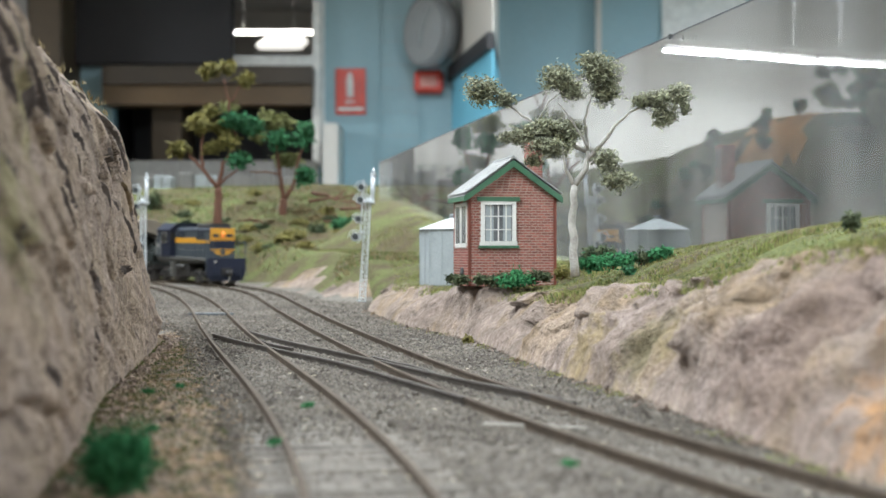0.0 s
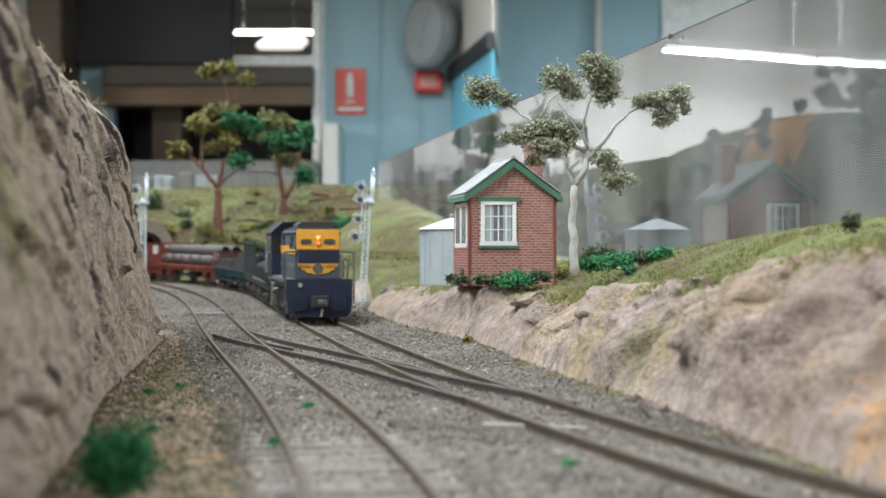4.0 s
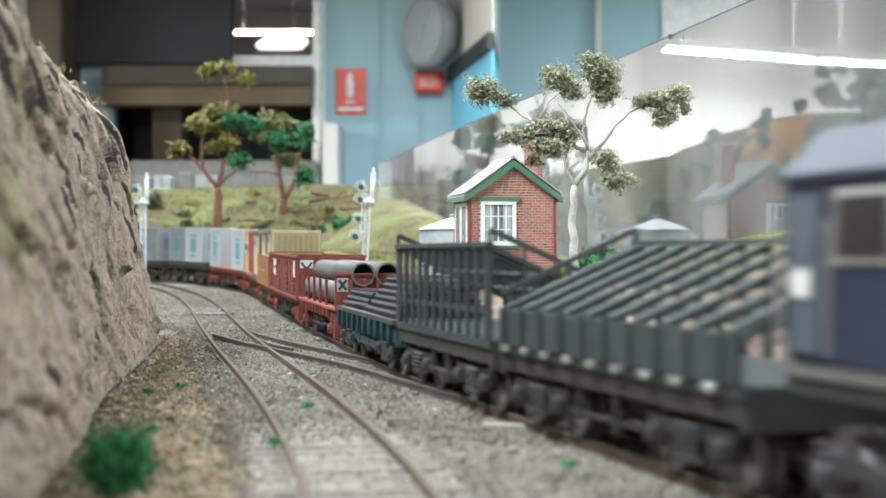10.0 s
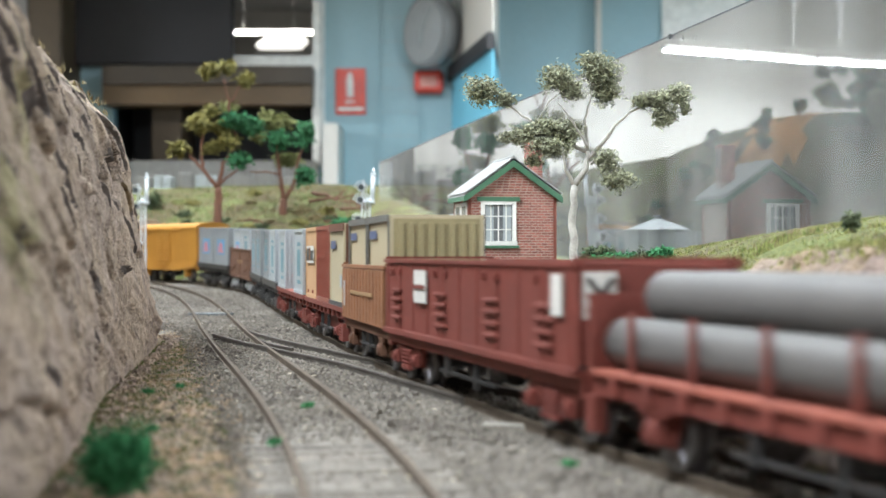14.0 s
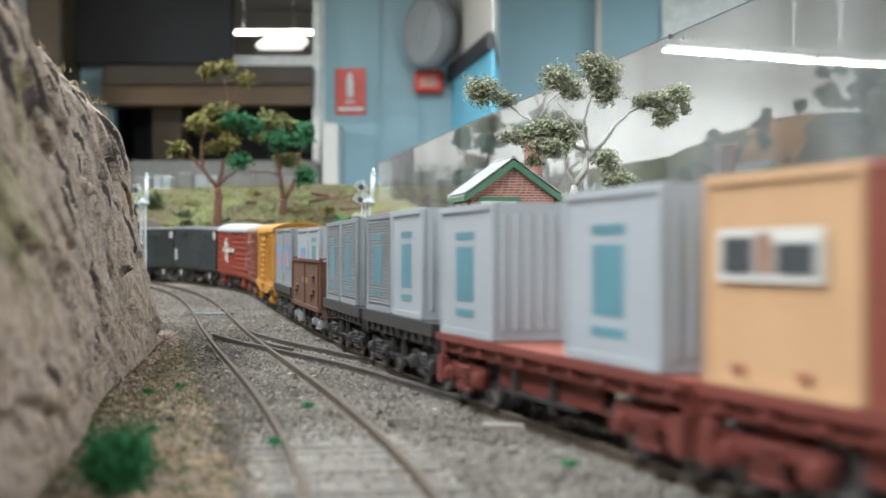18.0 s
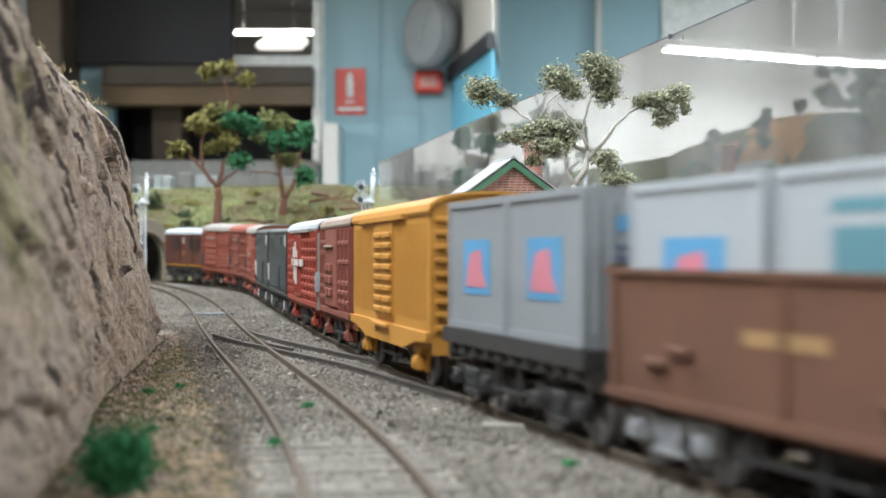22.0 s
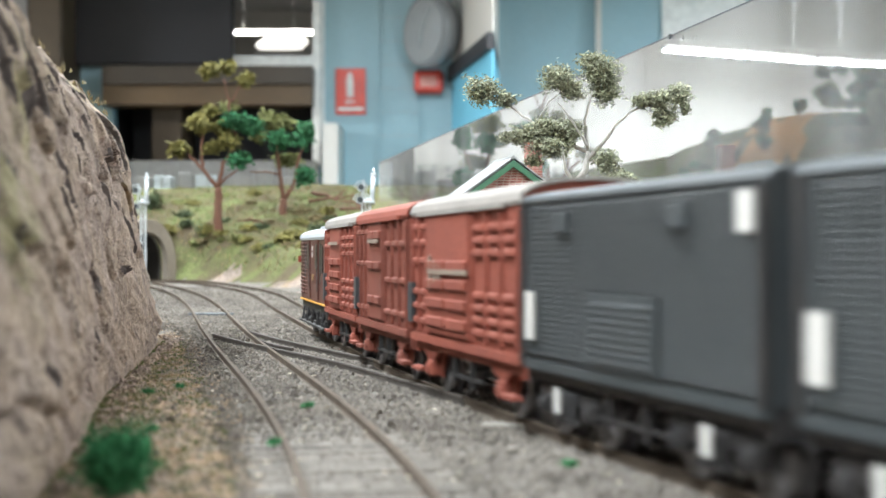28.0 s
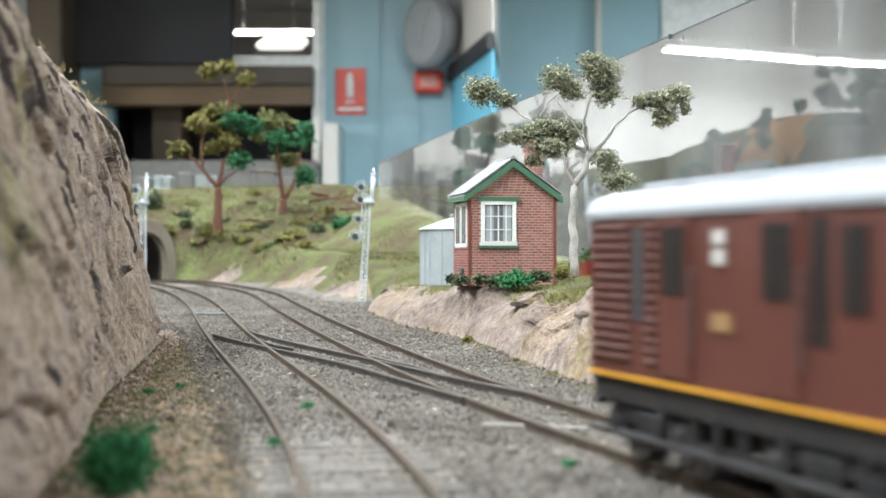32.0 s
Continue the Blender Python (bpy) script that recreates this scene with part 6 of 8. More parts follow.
# the locomotive
def locomotive():
    ob, h = vehicle("diesel_locomotive", 707.5, 827.5, "navy and slate diesel hood locomotive with yellow nose, headlight lit", "locomotive", 30)
    # deck and pilot
    block("running_deck", (-54, 52, -14.2, 14.2, 16.4, 18.6), DECK_DUST, ob, "dusty grey running deck", bevel=0.3)
    block("deck_valance", (-53, 50, -13.6, 13.6, 14.6, 16.2), BLACK, ob)
    bm = bmesh.new()
    extrude(bm, [(-14.4, 18.8), (14.4, 18.8), (14.4, 9.5), (13.6, 4.0), (11.5, 2.2), (-11.5, 2.2), (-13.6, 4.0), (-14.4, 9.5)], "x", 52.2, 55.4)
    pilot = part("pilot", bm, NAVY, ob, "navy end plate with steps")
    for s in (-1, 1):
        block("step", (50.8, 55.0, min(s * 14.6, s * 16), max(s * 14.6, s * 16), 6.4, 7.0), NAVY, pilot)
        block("step", (50.8, 55.0, min(s * 14.6, s * 16), max(s * 14.6, s * 16), 2.4, 3.0), NAVY, pilot)
        block("hose_rack", (55.5, 56.2, min(s * 5.4, s * 11.5), max(s * 5.4, s * 11.5), 5.0, 12.6), NAVY, pilot)
        for k in range(5):
            bm = bmesh.new()
            tube(bm, (56.0, s * (6.2 + k * 1.1), 11.6), (56.9, s * (6.4 + k * 1.1), 5.0), 0.35, seg=6)
            part("air_hose", bm, NAVY, pilot)
    bm = bmesh.new()
    box(bm, 55.5, 56.6, -4.0, 4.0, 6.0, 11.6, 0.4)
    part("coupler_pocket", bm, BLACK, ob)
    bm = bmesh.new()
    box(bm, 55, 61, -1.3, 1.3, 6.8, 9.4, 0.4)
    tube(bm, (60.6, 0.2, 6.2), (60.6, 0.2, 10.0), 2.4, seg=10)
    part("coupler", bm, BLACK, ob, "knuckle coupler")
    bm = bmesh.new()
    tube(bm, (60.2, 0.6, 6.2), (60.6, 0.0, 2.6), 0.55, seg=6)
    part("coupler_pin", bm, BRIGHT, ob, "bright metal coupler pin")
    bm = bmesh.new()
    tube(bm, (55.4, -8.6, 16.2), (56.2, -8.6, 16.2), 1.0, seg=10)
    part("marker_lamp", bm, BRIGHT, ob)
    # hood
    hood_sec = [(-9.9, 18.6), (-9.9, 38.2), (-9.0, 40.0), (-7.0, 41.2), (7.0, 41.2), (9.0, 40.0), (9.9, 38.2), (9.9, 18.6)]
    bm = bmesh.new()
    extrude(bm, hood_sec, "x", -24, 47.0)
    bmesh.ops.bevel(bm, geom=[e for e in bm.edges if abs(e.verts[0].co.x - 47) < 0.1 and abs(e.verts[1].co.x - 47) < 0.1 and e.verts[0].co.z > 20], offset=0.8, segments=2, affect="EDGES")
    hood = part("hood", bm, SLATE, ob, "slate blue engine hood")
    for s in (-1, 1):
        plate("yellow_stripe", -24, 20, 29.4, 33.4, s * 9.9, GOLD, hood)
        plate("yellow_stripe", 20.6, 47.0, 29.4, 31.6, s * 9.9, GOLD, hood)
        block("roof_edge_duct", (-22, 46.6, min(s * 8.7, s * 10.3), max(s * 8.7, s * 10.3), 38.4, 39.3), NAVY, hood, bevel=0.25)
        pieces("roof_rib", (70.0, 0.5, 0.5), NAVY, hood, [(12.0, s * 8.4, 40.6), (12.0, s * 6.0, 41.4)])
        pieces("hood_grille", (15.0, 0.35, 4.6), NAVY, hood, [(29.0, s * 10.0, 35.4), (-12.0, s * 10.0, 35.8)])
        pieces("grille_slat", (14.4, 0.3, 0.35), SLATE, hood, [(x, s * 10.25, 33.8 + k * 0.8) for x in (29.0, -12.0) for k in range(5)], 0.05)
        pieces("hood_door", (7.2, 0.3, 9.4), SLATE, hood, [(-19 + k * 8.2, s * 10.0, 24.2) for k in range(8)])
        pieces("door_handle", (0.4, 0.5, 1.6), BRIGHT, hood, [(-16 + k * 8.2, s * 10.3, 24.5) for k in range(8)])
    # nose
    nose = block("nose", (47.0, 47.5, -9.5, 9.5, 31.4, 40.6), GOLD, ob, "yellow nose panel")
    block("nose_band", (47.0, 47.45, -9.5, 9.5, 25.9, 31.2), NAVY, nose)
    block("nose_band", (47.5, 47.9, -9.5, 9.5, 32.0, 32.5), GOLD, nose)
    block("nose_band", (47.0, 47.4, -9.5, 9.5, 19.0, 25.7), SLATE, nose)
    bm = bmesh.new()
    for s in (-1, 1):
        extrude(bm, [(s * 0.4, 25.4), (s * 9.2, 25.4), (s * 8.7, 24.0), (s * 7.6, 23.6), (s * 7.2, 22.6), (s * 5.6, 22.3), (s * 5.0, 21.4), (s * 3.2, 21.2), (s * 0.4, 20.4)], "x", 47.4, 47.8)
    part("wing_emblem", bm, GOLD, nose, "yellow winged emblem")
    bm = bmesh.new()
    tube(bm, (47.7, 0, 23.2), (48.1, 0, 23.2), 2.3, seg=16)
    part("emblem_disc", bm, DECK_DUST, nose, "grey disc between the yellow wings")
    for s in (-1, 1):
        pieces("wing_line", (0.2, 6.6, 0.25), NAVY, nose, [(47.85, s * 6.0, z) for z in (24.6, 23.8)], 0.02)
        bm = bmesh.new()
        box(bm, 47.5, 47.9, min(s * 2.8, s * 7.6), max(s * 2.8, s * 7.6), 34.0, 36.2, 0.5)
        part("number_board", bm, DECK_DUST, nose)
        for k in range(3):
            block("number_mark", (47.9, 48.05, s * 5.2 - 1.5 + k * 1.2 - 0.35, s * 5.2 - 1.5 + k * 1.2 + 0.35, 34.5, 35.7), BLACK, nose)
    for z, m in ((37.0, LAMP_ON), (34.6, LAMP_LOW)):
        bm = bmesh.new()
        tube(bm, (47.4, 0, z), (48.4, 0, z), 1.2, 1.1, seg=14)
        rim = part("headlight", bm, GOLD, nose)
        bm = bmesh.new()
        tube(bm, (48.35, 0, z), (48.6, 0, z), 0.85, seg=12)
        part("lens", bm, m, nose, "glowing orange headlight lens")
    # roof cowl
    bm = bmesh.new()
    extrude(bm, [(-8.4, 41.0), (-8.0, 42.9), (-6.4, 43.9), (6.4, 43.9), (8.0, 42.9), (8.4, 41.0)], "x", 18, 42)
    part("radiator_cowl", bm, BLACK, ob, "black radiator cowl")
    bm = bmesh.new()
    tube(bm, (2, 0, 41.6), (2, 0, 44.2), 2.0, seg=12)
    part("exhaust_pipe", bm, BLACK, ob)
    # cab
    cab_sec = [(-14.6, 18.6), (-14.6, 38.8), (-9.2, 43.8), (9.2, 43.8), (14.6, 38.8), (14.6, 18.6)]
    bm = bmesh.new()
    extrude(bm, cab_sec, "x", -52, -24)
    cab = part("cab", bm, NAVY, ob, "navy driver's cab with sloped eaves")
    bm = bmesh.new()
    extrude(bm, [(-15.2, 38.4), (-15.2, 39.2), (-9.4, 44.6), (9.4, 44.6), (15.2, 39.2), (15.2, 38.4), (9.0, 43.9), (-9.0, 43.9)], "x", -53, -22.4)
    part("cab_roof", bm, NAVY, ob)
    for s in (-1, 1):
        bm = bmesh.new()
        box(bm, -42.5, -31.0, min(s * 14.6, s * 15.0), max(s * 14.6, s * 15.0), 29.2, 37.2, 0.3)
        fr = part("window_frame", bm, BRIGHT, cab)
        block("pane", (-41.6, -31.9, min(s * 15.0, s * 15.15), max(s * 15.0, s * 15.15), 30.0, 36.4), CABGLASS, cab)
        block("cab_door", (-51.0, -45.5, min(s * 14.6, s * 14.9), max(s * 14.6, s * 14.9), 19.5, 36.8), SLATE, cab)
        block("number_plate", (-50.6, -47.0, min(s * 14.9, s * 15.1), max(s * 14.9, s * 15.1), 25.6, 28.6), WHITE, cab)
        bm = bmesh.new()
        box(bm, -23.9, -23.5, min(s * 10.9, s * 14.2), max(s * 10.9, s * 14.2), 30.5, 37.4)
        part("pane", bm, CABGLASS, cab)
        for k in (-54, -44):
            bm = bmesh.new()
            tube(bm, (k + 1, s * 15.2, 19.5), (k + 1, s * 15.2, 34), 0.3, seg=5)
            part("grab_rail", bm, BRIGHT, cab)
    # handrails round the front platform and along the deck
    for s in (-1, 1):
        bm = bmesh.new()
        for x in (30, 44):
            tube(bm, (x, s * 13.8, 18.6), (x, s * 13.8, 27.6), 0.3, seg=5)
        tube(bm, (30, s * 13.8, 27.6), (44, s * 13.8, 27.6), 0.3, seg=5)
        tube(bm, (54.2, s * 15.2, 8), (54.2, s * 15.2, 30.6), 0.4, seg=5)
        tube(bm, (54.2, s * 15.2, 30.6), (54.2, s * 9.6, 30.9), 0.4, seg=5)
        tube(bm, (54.2, s * 9.6, 30.9), (54.2, s * 9.6, 18.6), 0.35, seg=5)
        part("handrail", bm, SLATE, ob)
    # underside
    bm = bmesh.new()
    box(bm, -14, 12, -13.2, 13.2, 3.8, 14.0, 1.0)
    part("fuel_tank", bm, BLACK, ob)
    for s in (-1, 1):
        block("battery_box", (-22, -15.5, min(s * 12, s * 15), max(s * 12, s * 15), 3.6, 15.2), DECK_DUST, ob, bevel=0.4)
        bm = bmesh.new()
        tube(bm, (-10, s * 14, 11.5), (9, s * 14, 11.5), 1.7, seg=9)
        part("air_tank", bm, BLACK, ob)
    for x in (-35, 34):
        bogie(ob, x, BLACK, base=26.0, name="power_bogie")
    coupler(ob, -54, -1)


locomotive()


# plate wagons with slanted racks
def plate_wagon(front, rear, high):
    """high: -1 where the rack stands tall on the near side, 1 on the far side."""
    ob, h = vehicle("plate_wagon", front, rear, "dark green plate wagon with a slatted rack leaning " + ("outward" if high > 0 else "inward"), "wagon")
    underframe(ob, h, BLACK, False, pivot_in=18)
    bm = bmesh.new()
    box(bm, -h, h, -13.6, 13.6, 12.6, 14.2)
    part("deck", bm, DARK_GREEN, ob)
    lo, hi = 20.5, 31.8
    sill = block("low_side", (-h + 1, h - 1, min(high * -14, high * -13), max(high * -14, high * -13), 14.2, lo), DARK_GREEN, ob)
    pieces("side_post", (1.4, 0.8, 6.8), DARK_GREEN, ob, [(-h + 5 + k * (2 * h - 10) / 9, high * -14.3, 17.4) for k in range(10)])
    pieces("lashing_ring", (2.4, 0.9, 1.2), BRIGHT, ob, [(-h + 7 + k * (2 * h - 14) / 8, high * -14.5, 13.6) for k in range(9)])
    # tall side of upright slats, open between them
    pieces("rack_slat", (1.7, 0.9, hi - 14.2), DARK_GREEN, ob, [(-h + 3 + k * (2 * h - 6) / 11, high * 13.4, (hi + 14.2) / 2) for k in range(12)])
    block("top_rail", (-h, h, min(high * 12.8, high * 14.2), max(high * 12.8, high * 14.2), hi, hi + 1.0), DARK_GREEN, ob)
    block("mid_rail", (-h, h, min(high * 12.9, high * 13.3), max(high * 12.9, high * 13.3), 19.0, 20.0), DARK_GREEN, ob)
    # slanted bars across
    n = 10
    d = hi - lo
    w = math.hypot(d, 26.5)
    a = math.degrees(math.atan2(d, 26.5)) * high
    bm = bmesh.new()
    box(bm, -1.1, 1.1, -w / 2, w / 2, -0.6, 0.6, 0.2)
    me = to_mesh("slant_bar", bm, DARK_GREEN)
    for k in range(n):
        part("slant_bar", me, DARK_GREEN, ob, at=mm(-h + 4 + k * (2 * h - 8) / (n - 1), 0, (lo + hi) / 2, a))
    bm = bmesh.new()
    box(bm, -h + 1, h - 1, -0.8, 0.8, -0.5, 0.5, 0.15)
    me = to_mesh("stringer", bm, DARK_GREEN)
    for q in (0.3, 0.62):
        part("stringer", me, DARK_GREEN, ob, at=mm(0, high * (-13.4 + 26.8 * q), lo + d * q - 1.3, a))
    for e in (-1, 1):
        bm = bmesh.new()
        for off in (3.2, 0.0):
            tube(bm, (e * (h - 0.6), high * -13.4, lo + off - 0.5), (e * (h - 0.6), high * 13.4, hi + off), 0.7, seg=4)
        for q in (0.25, 0.5, 0.75, 1.0):
            y = high * (-13.4 + 26.8 * q)
            tube(bm, (e * (h - 0.6), y, 14.2), (e * (h - 0.6), y, lo + d * q + 3.2), 0.5, seg=4)
        part("end_rail", bm, DARK_GREEN, ob)


plate_wagon(831, 925, 1)
plate_wagon(930, 1014, -1)


def bar_wagon(front, rear):
    ob, h = vehicle("flat_wagon", front, rear, "teal flat wagon loaded with bundles of dark steel bars", "wagon")
    underframe(ob, h, TEAL, False, z=8.6, top=13.0, pivot_in=20)
    block("deck", (-h, h, -14, 14, 13.0, 14.2), BLACK, ob)
    for s in (-1, 1):
        for k in range(10):
            x = -h + 6 + k * (2 * h - 12) / 9
            bm = bmesh.new()
            extrude(bm, [(x - 1.6, 13.0), (x + 1.6, 13.0), (x + 0.5, 8.2), (x - 0.5, 8.2)], "y", s * 13.0, s * 14.2)
            part("side_bracket", bm, TEAL, ob)
        bm = bmesh.new()
        extrude(bm, [(-h * 0.62, 9), (-h * 0.45, 5.6), (h * 0.45, 5.6), (h * 0.62, 9), (h * 0.5, 9), (h * 0.38, 7), (-h * 0.38, 7), (-h * 0.5, 9)], "y", s * 11.4, s * 12.4)
        part("truss", bm, TEAL, ob)
    rng = random.Random(5)
    for x0, x1, rows in ((-h + 5, -4, 3), (0, h - 5, 6)):
        for r in range(rows):
            for k in range(10 - r):
                y = -11.5 + 2.5 * k + r * 1.2
                bm = bmesh.new()
                z = 15.2 + r * 1.6
                tube(bm, (x0 + rng.uniform(-2, 1), y, z), (x1 + rng.uniform(-1, 2), y + rng.uniform(-0.5, 0.5), z + rng.uniform(-0.2, 0.3)), 0.95, seg=6)
                part("steel_bar", bm, STEEL, ob)
        pieces("binding_strap", (1.0, 24.6 - rows * 1.4, 0.5), BLACK, ob, [(x0 + (x1 - x0) * q, 0, 16.4 + (rows - 1) * 1.6) for q in (0.2, 0.5, 0.8)])


bar_wagon(1016, 1126)


def sign_x(parent, x, y0, y1, z0, z1, mat=WHITE):
    """A white board with a black cross on an end that faces forward."""
    block("cross_board", (x, x + 0.3, y0, y1, z0, z1), mat, parent, "white board with a black cross")
    cy, cz, L = (y0 + y1) / 2, (z0 + z1) / 2, (z1 - z0) * 0.92
    for a in (38, -38):
        bm = bmesh.new()
        box(bm, -0.1, 0.1, -0.45, 0.45, -L / 2, L / 2)
        part("cross_bar", bm, BLACK, parent, at=mm(x + 0.45, cy, cz, a))


def pipe_wagon(front, rear):
    ob, h = vehicle("flat_wagon", front, rear, "red flat wagon with end boards carrying grey pipes", "wagon")
    underframe(ob, h, RED, True, z=9.0, top=12.0)
    block("deck", (-h, h, -14, 14, 12.0, 13.0), RED_FADED, ob, bevel=0.2)
    for e in (-1, 1):
        end = block("end_board", (e * h - (1.4 if e > 0 else 0), e * h + (0 if e > 0 else 1.4), -14, 14, 12.0, 23.6), RED, ob)
        pieces("board_stiffener", (0.9, 1.5, 9.6), RED, end, [(e * (h + 0.4), -9 + k * 4.5, 17.6) for k in range(5)])
        block("board_rail", (e * h - (1.8 if e > 0 else 0), e * h + (0.6 if e > 0 else 1.8) - (0.6 if e < 0 else 0), -14.2, 14.2, 23.6, 24.4), RED, end)
        for s in (-1, 1):
            block("end_step", (e * (h - 1) - 1.5, e * (h - 1) + 1.5, min(s * 12, s * 14.2), max(s * 12, s * 14.2), 3.4, 9), RED, ob)
    sign_x(ob, h + 0.1, -13.4, -9.8, 18.4, 22.8, paint("dull_board", (0.42, 0.44, 0.44), rough=0.6))
    for s in (-1, 1):
        pieces("stake", (1.0, 0.9, 9.0), RED, ob, [(-h + 14 + k * 19, s * 13.2, 17.4) for k in range(5)])
        pieces("side_bracket", (2.0, 1.0, 3.0), RED, ob, [(-h + 9 + k * 11, s * 13.6, 10.6) for k in range(9)])
    for (y, z, a, b) in ((-8.7, 17.0, -h + 3, h - 6), (-1.0, 17.0, -h + 5, h - 5), (6.8, 17.0, -h + 4, h - 7), (-4.9, 24.0, -h + 9, h + 1), (2.9, 24.0, -h + 8, h + 2)):
        bm = bmesh.new()
        seg = 20
        rings = []
        for x, r in ((a, 3.3), (a, 3.9), (b, 3.9), (b, 3.3)):
            rings.append([bm.verts.new((x, y + r * math.cos(6.28318 * i / seg), z + r * math.sin(6.28318 * i / seg))) for i in range(seg)])
        for p, q in ((0, 1), (1, 2), (2, 3), (3, 0)):
            for i in range(seg):
                f = bm.faces.new((rings[p][i], rings[p][(i + 1) % seg], rings[q][(i + 1) % seg], rings[q][i]))
                f.smooth = p == 1 or p == 3
                f.material_index = 1 if p == 3 else 0
        part("pipe", bm, [PIPE, PIPE_IN], ob, "grey steel pipe")


pipe_wagon(1129, 1249)


def open_wagon(front, rear, mat, label, top, four_wheel, z=12.2, ribs=8, proud=0.7, truck=None, rib_w=1.2, wall=None):
    ob, h = vehicle("open_wagon", front, rear, label, "wagon")
    underframe(ob, h, mat if mat is not ORANGE_RUST else BROWN, four_wheel, z=8.8, top=12.2, truck=truck)
    block("deck", (-h, h, -13.6, 13.6, z, z + 0.8), BLACK, ob)
    for s in (-1, 1):
        side = block("side_wall", (-h, h, min(s * 12.9, s * 13.9), max(s * 12.9, s * 13.9), z, top), wall or mat, ob, bevel=0.2)
        block("top_rail", (-h - 0.2, h + 0.2, min(s * 12.7, s * 14.4), max(s * 12.7, s * 14.4), top - 0.2, top + 0.7), mat, side)
        pieces("side_rib", (rib_w, proud, top - z - 1), mat, side, [(-h + 3 + k * (2 * h - 6) / ribs, s * (13.9 + proud * 0.4), (top + z) / 2) for k in range(ribs + 1)])
    for e in (-1, 1):
        end = block("end_wall", (min(e * h, e * (h - 1)), max(e * h, e * (h - 1)), -12.8, 12.8, z, top), mat, ob)
        pieces("end_rib", (0.8, 1.3, top - z - 1), mat, end, [(e * (h + 0.4), y, (top + z) / 2) for y in (-8, 0, 8)])
        block("end_cap", (min(e * h, e * (h - 1.2)), max(e * h, e * (h - 1.2)) , -14, 14, top + 0.75, top + 1.3), mat, end)
    return ob, h


def red_open():
    ob, h = open_wagon(1253, 1395, RED, "red open wagon with panelled drop doors and white cross board", 28.6, False, ribs=10, proud=0.3)
    for s in (-1, 1):
        y = s * 13.9
        for x in (-h + 14, -h * 0.2, h * 0.34, h - 15):
            pieces("door_hinge", (9.0, 0.7, 0.8), RED, ob, [(x, y + s * 0.4, zz) for zz in (15.2, 17.4, 19.6, 21.8)])
            pieces("door_latch", (1.0, 0.9, 1.6), RED, ob, [(x + dx, y + s * 0.5, 26.2) for dx in (-4.4, 4.4)])
        plate("number_panel", -h * 0.52, -h * 0.36, 19.5, 26.8, y + s * 0.55, WHITE, ob)
        plate("number_panel", -h * 0.51, -h * 0.37, 22.6, 23.6, y + s * 0.85, RED, ob)
        plate("number_panel", h * 0.86, h * 0.93, 20.5, 27.2, y + s * 0.55, WHITE, ob)
        block("bottom_flange", (-h, h, min(s * 13, s * 14.6), max(s * 13, s * 14.6), 11.2, 12.4), RED, ob)
    sign_x(ob, h + 0.9, -13.0, -7.6, 20.2, 27.6)


red_open()


def container(parent, x0, x1, z0, mat, z1=40.2, half=13.6, end_mat=None, ribs=0, slats=0, label=""):
    """A freight container with corner posts, rails, ribs or slats."""
    c = block("container", (x0 + 0.3, x1 - 0.3, -half + 0.4, half - 0.4, z0 + 0.3, z1 - 0.3), mat, parent, label)
    bm = bmesh.new()
    for x in (x0, x1 - 1.2):
        for s in (-1, 1):
            box(bm, x, x + 1.2, min(s * half, s * (half - 1.2)), max(s * half, s * (half - 1.2)), z0, z1, 0.2)
    for s in (-1, 1):
        for z in (z0, z1 - 1.3):
            box(bm, x0 + 1.2, x1 - 1.2, min(s * half, s * (half - 1.0)), max(s * half, s * (half - 1.0)), z, z + 1.3)
    for x in (x0, x1 - 1.0):
        for z in (z0, z1 - 1.3):
            box(bm, x, x + 1.0, -half + 1.2, half - 1.2, z, z + 1.3)
    part("corner_frame", bm, mat, c)
    for s in (-1, 1):
        if ribs:
            pieces("wall_rib", (1.1, 0.5, z1 - z0 - 3), mat, c, [(x0 + 3 + k * (x1 - x0 - 6) / (ribs - 1), s * (half - 0.25), (z0 + z1) / 2) for k in range(ribs)])
        if slats:
            pieces("wall_slat", (x1 - x0 - 3, 0.6, 0.42), mat, c, [((x0 + x1) / 2, s * (half - 0.33), z0 + 2.2 + k * (z1 - z0 - 4.4) / (slats - 1)) for k in range(slats)], 0.1)
    if end_mat:
        e = block("end_door", (x1 - 0.3, x1 + 0.1, -half + 1, half - 1, z0 + 1, z1 - 1), end_mat, c)
        pieces("end_rib", (0.7, 1.5, z1 - z0 - 4), end_mat, e, [(x1 + 0.3, -half + 3 + k * (2 * half - 6) / 7, (z0 + z1) / 2) for k in range(8)])
    else:
        e = block("end_door", (x1 - 0.3, x1 + 0.02, -half + 1.3, half - 1.3, z0 + 1.3, z1 - 1.3), mat, c)
        pieces("end_rib", (0.5, 0.9, z1 - z0 - 4), mat, e, [(x1 + 0.1, -half + 2.5 + k * (2 * half - 5) / 9, (z0 + z1) / 2) for k in range(10)])
    return c


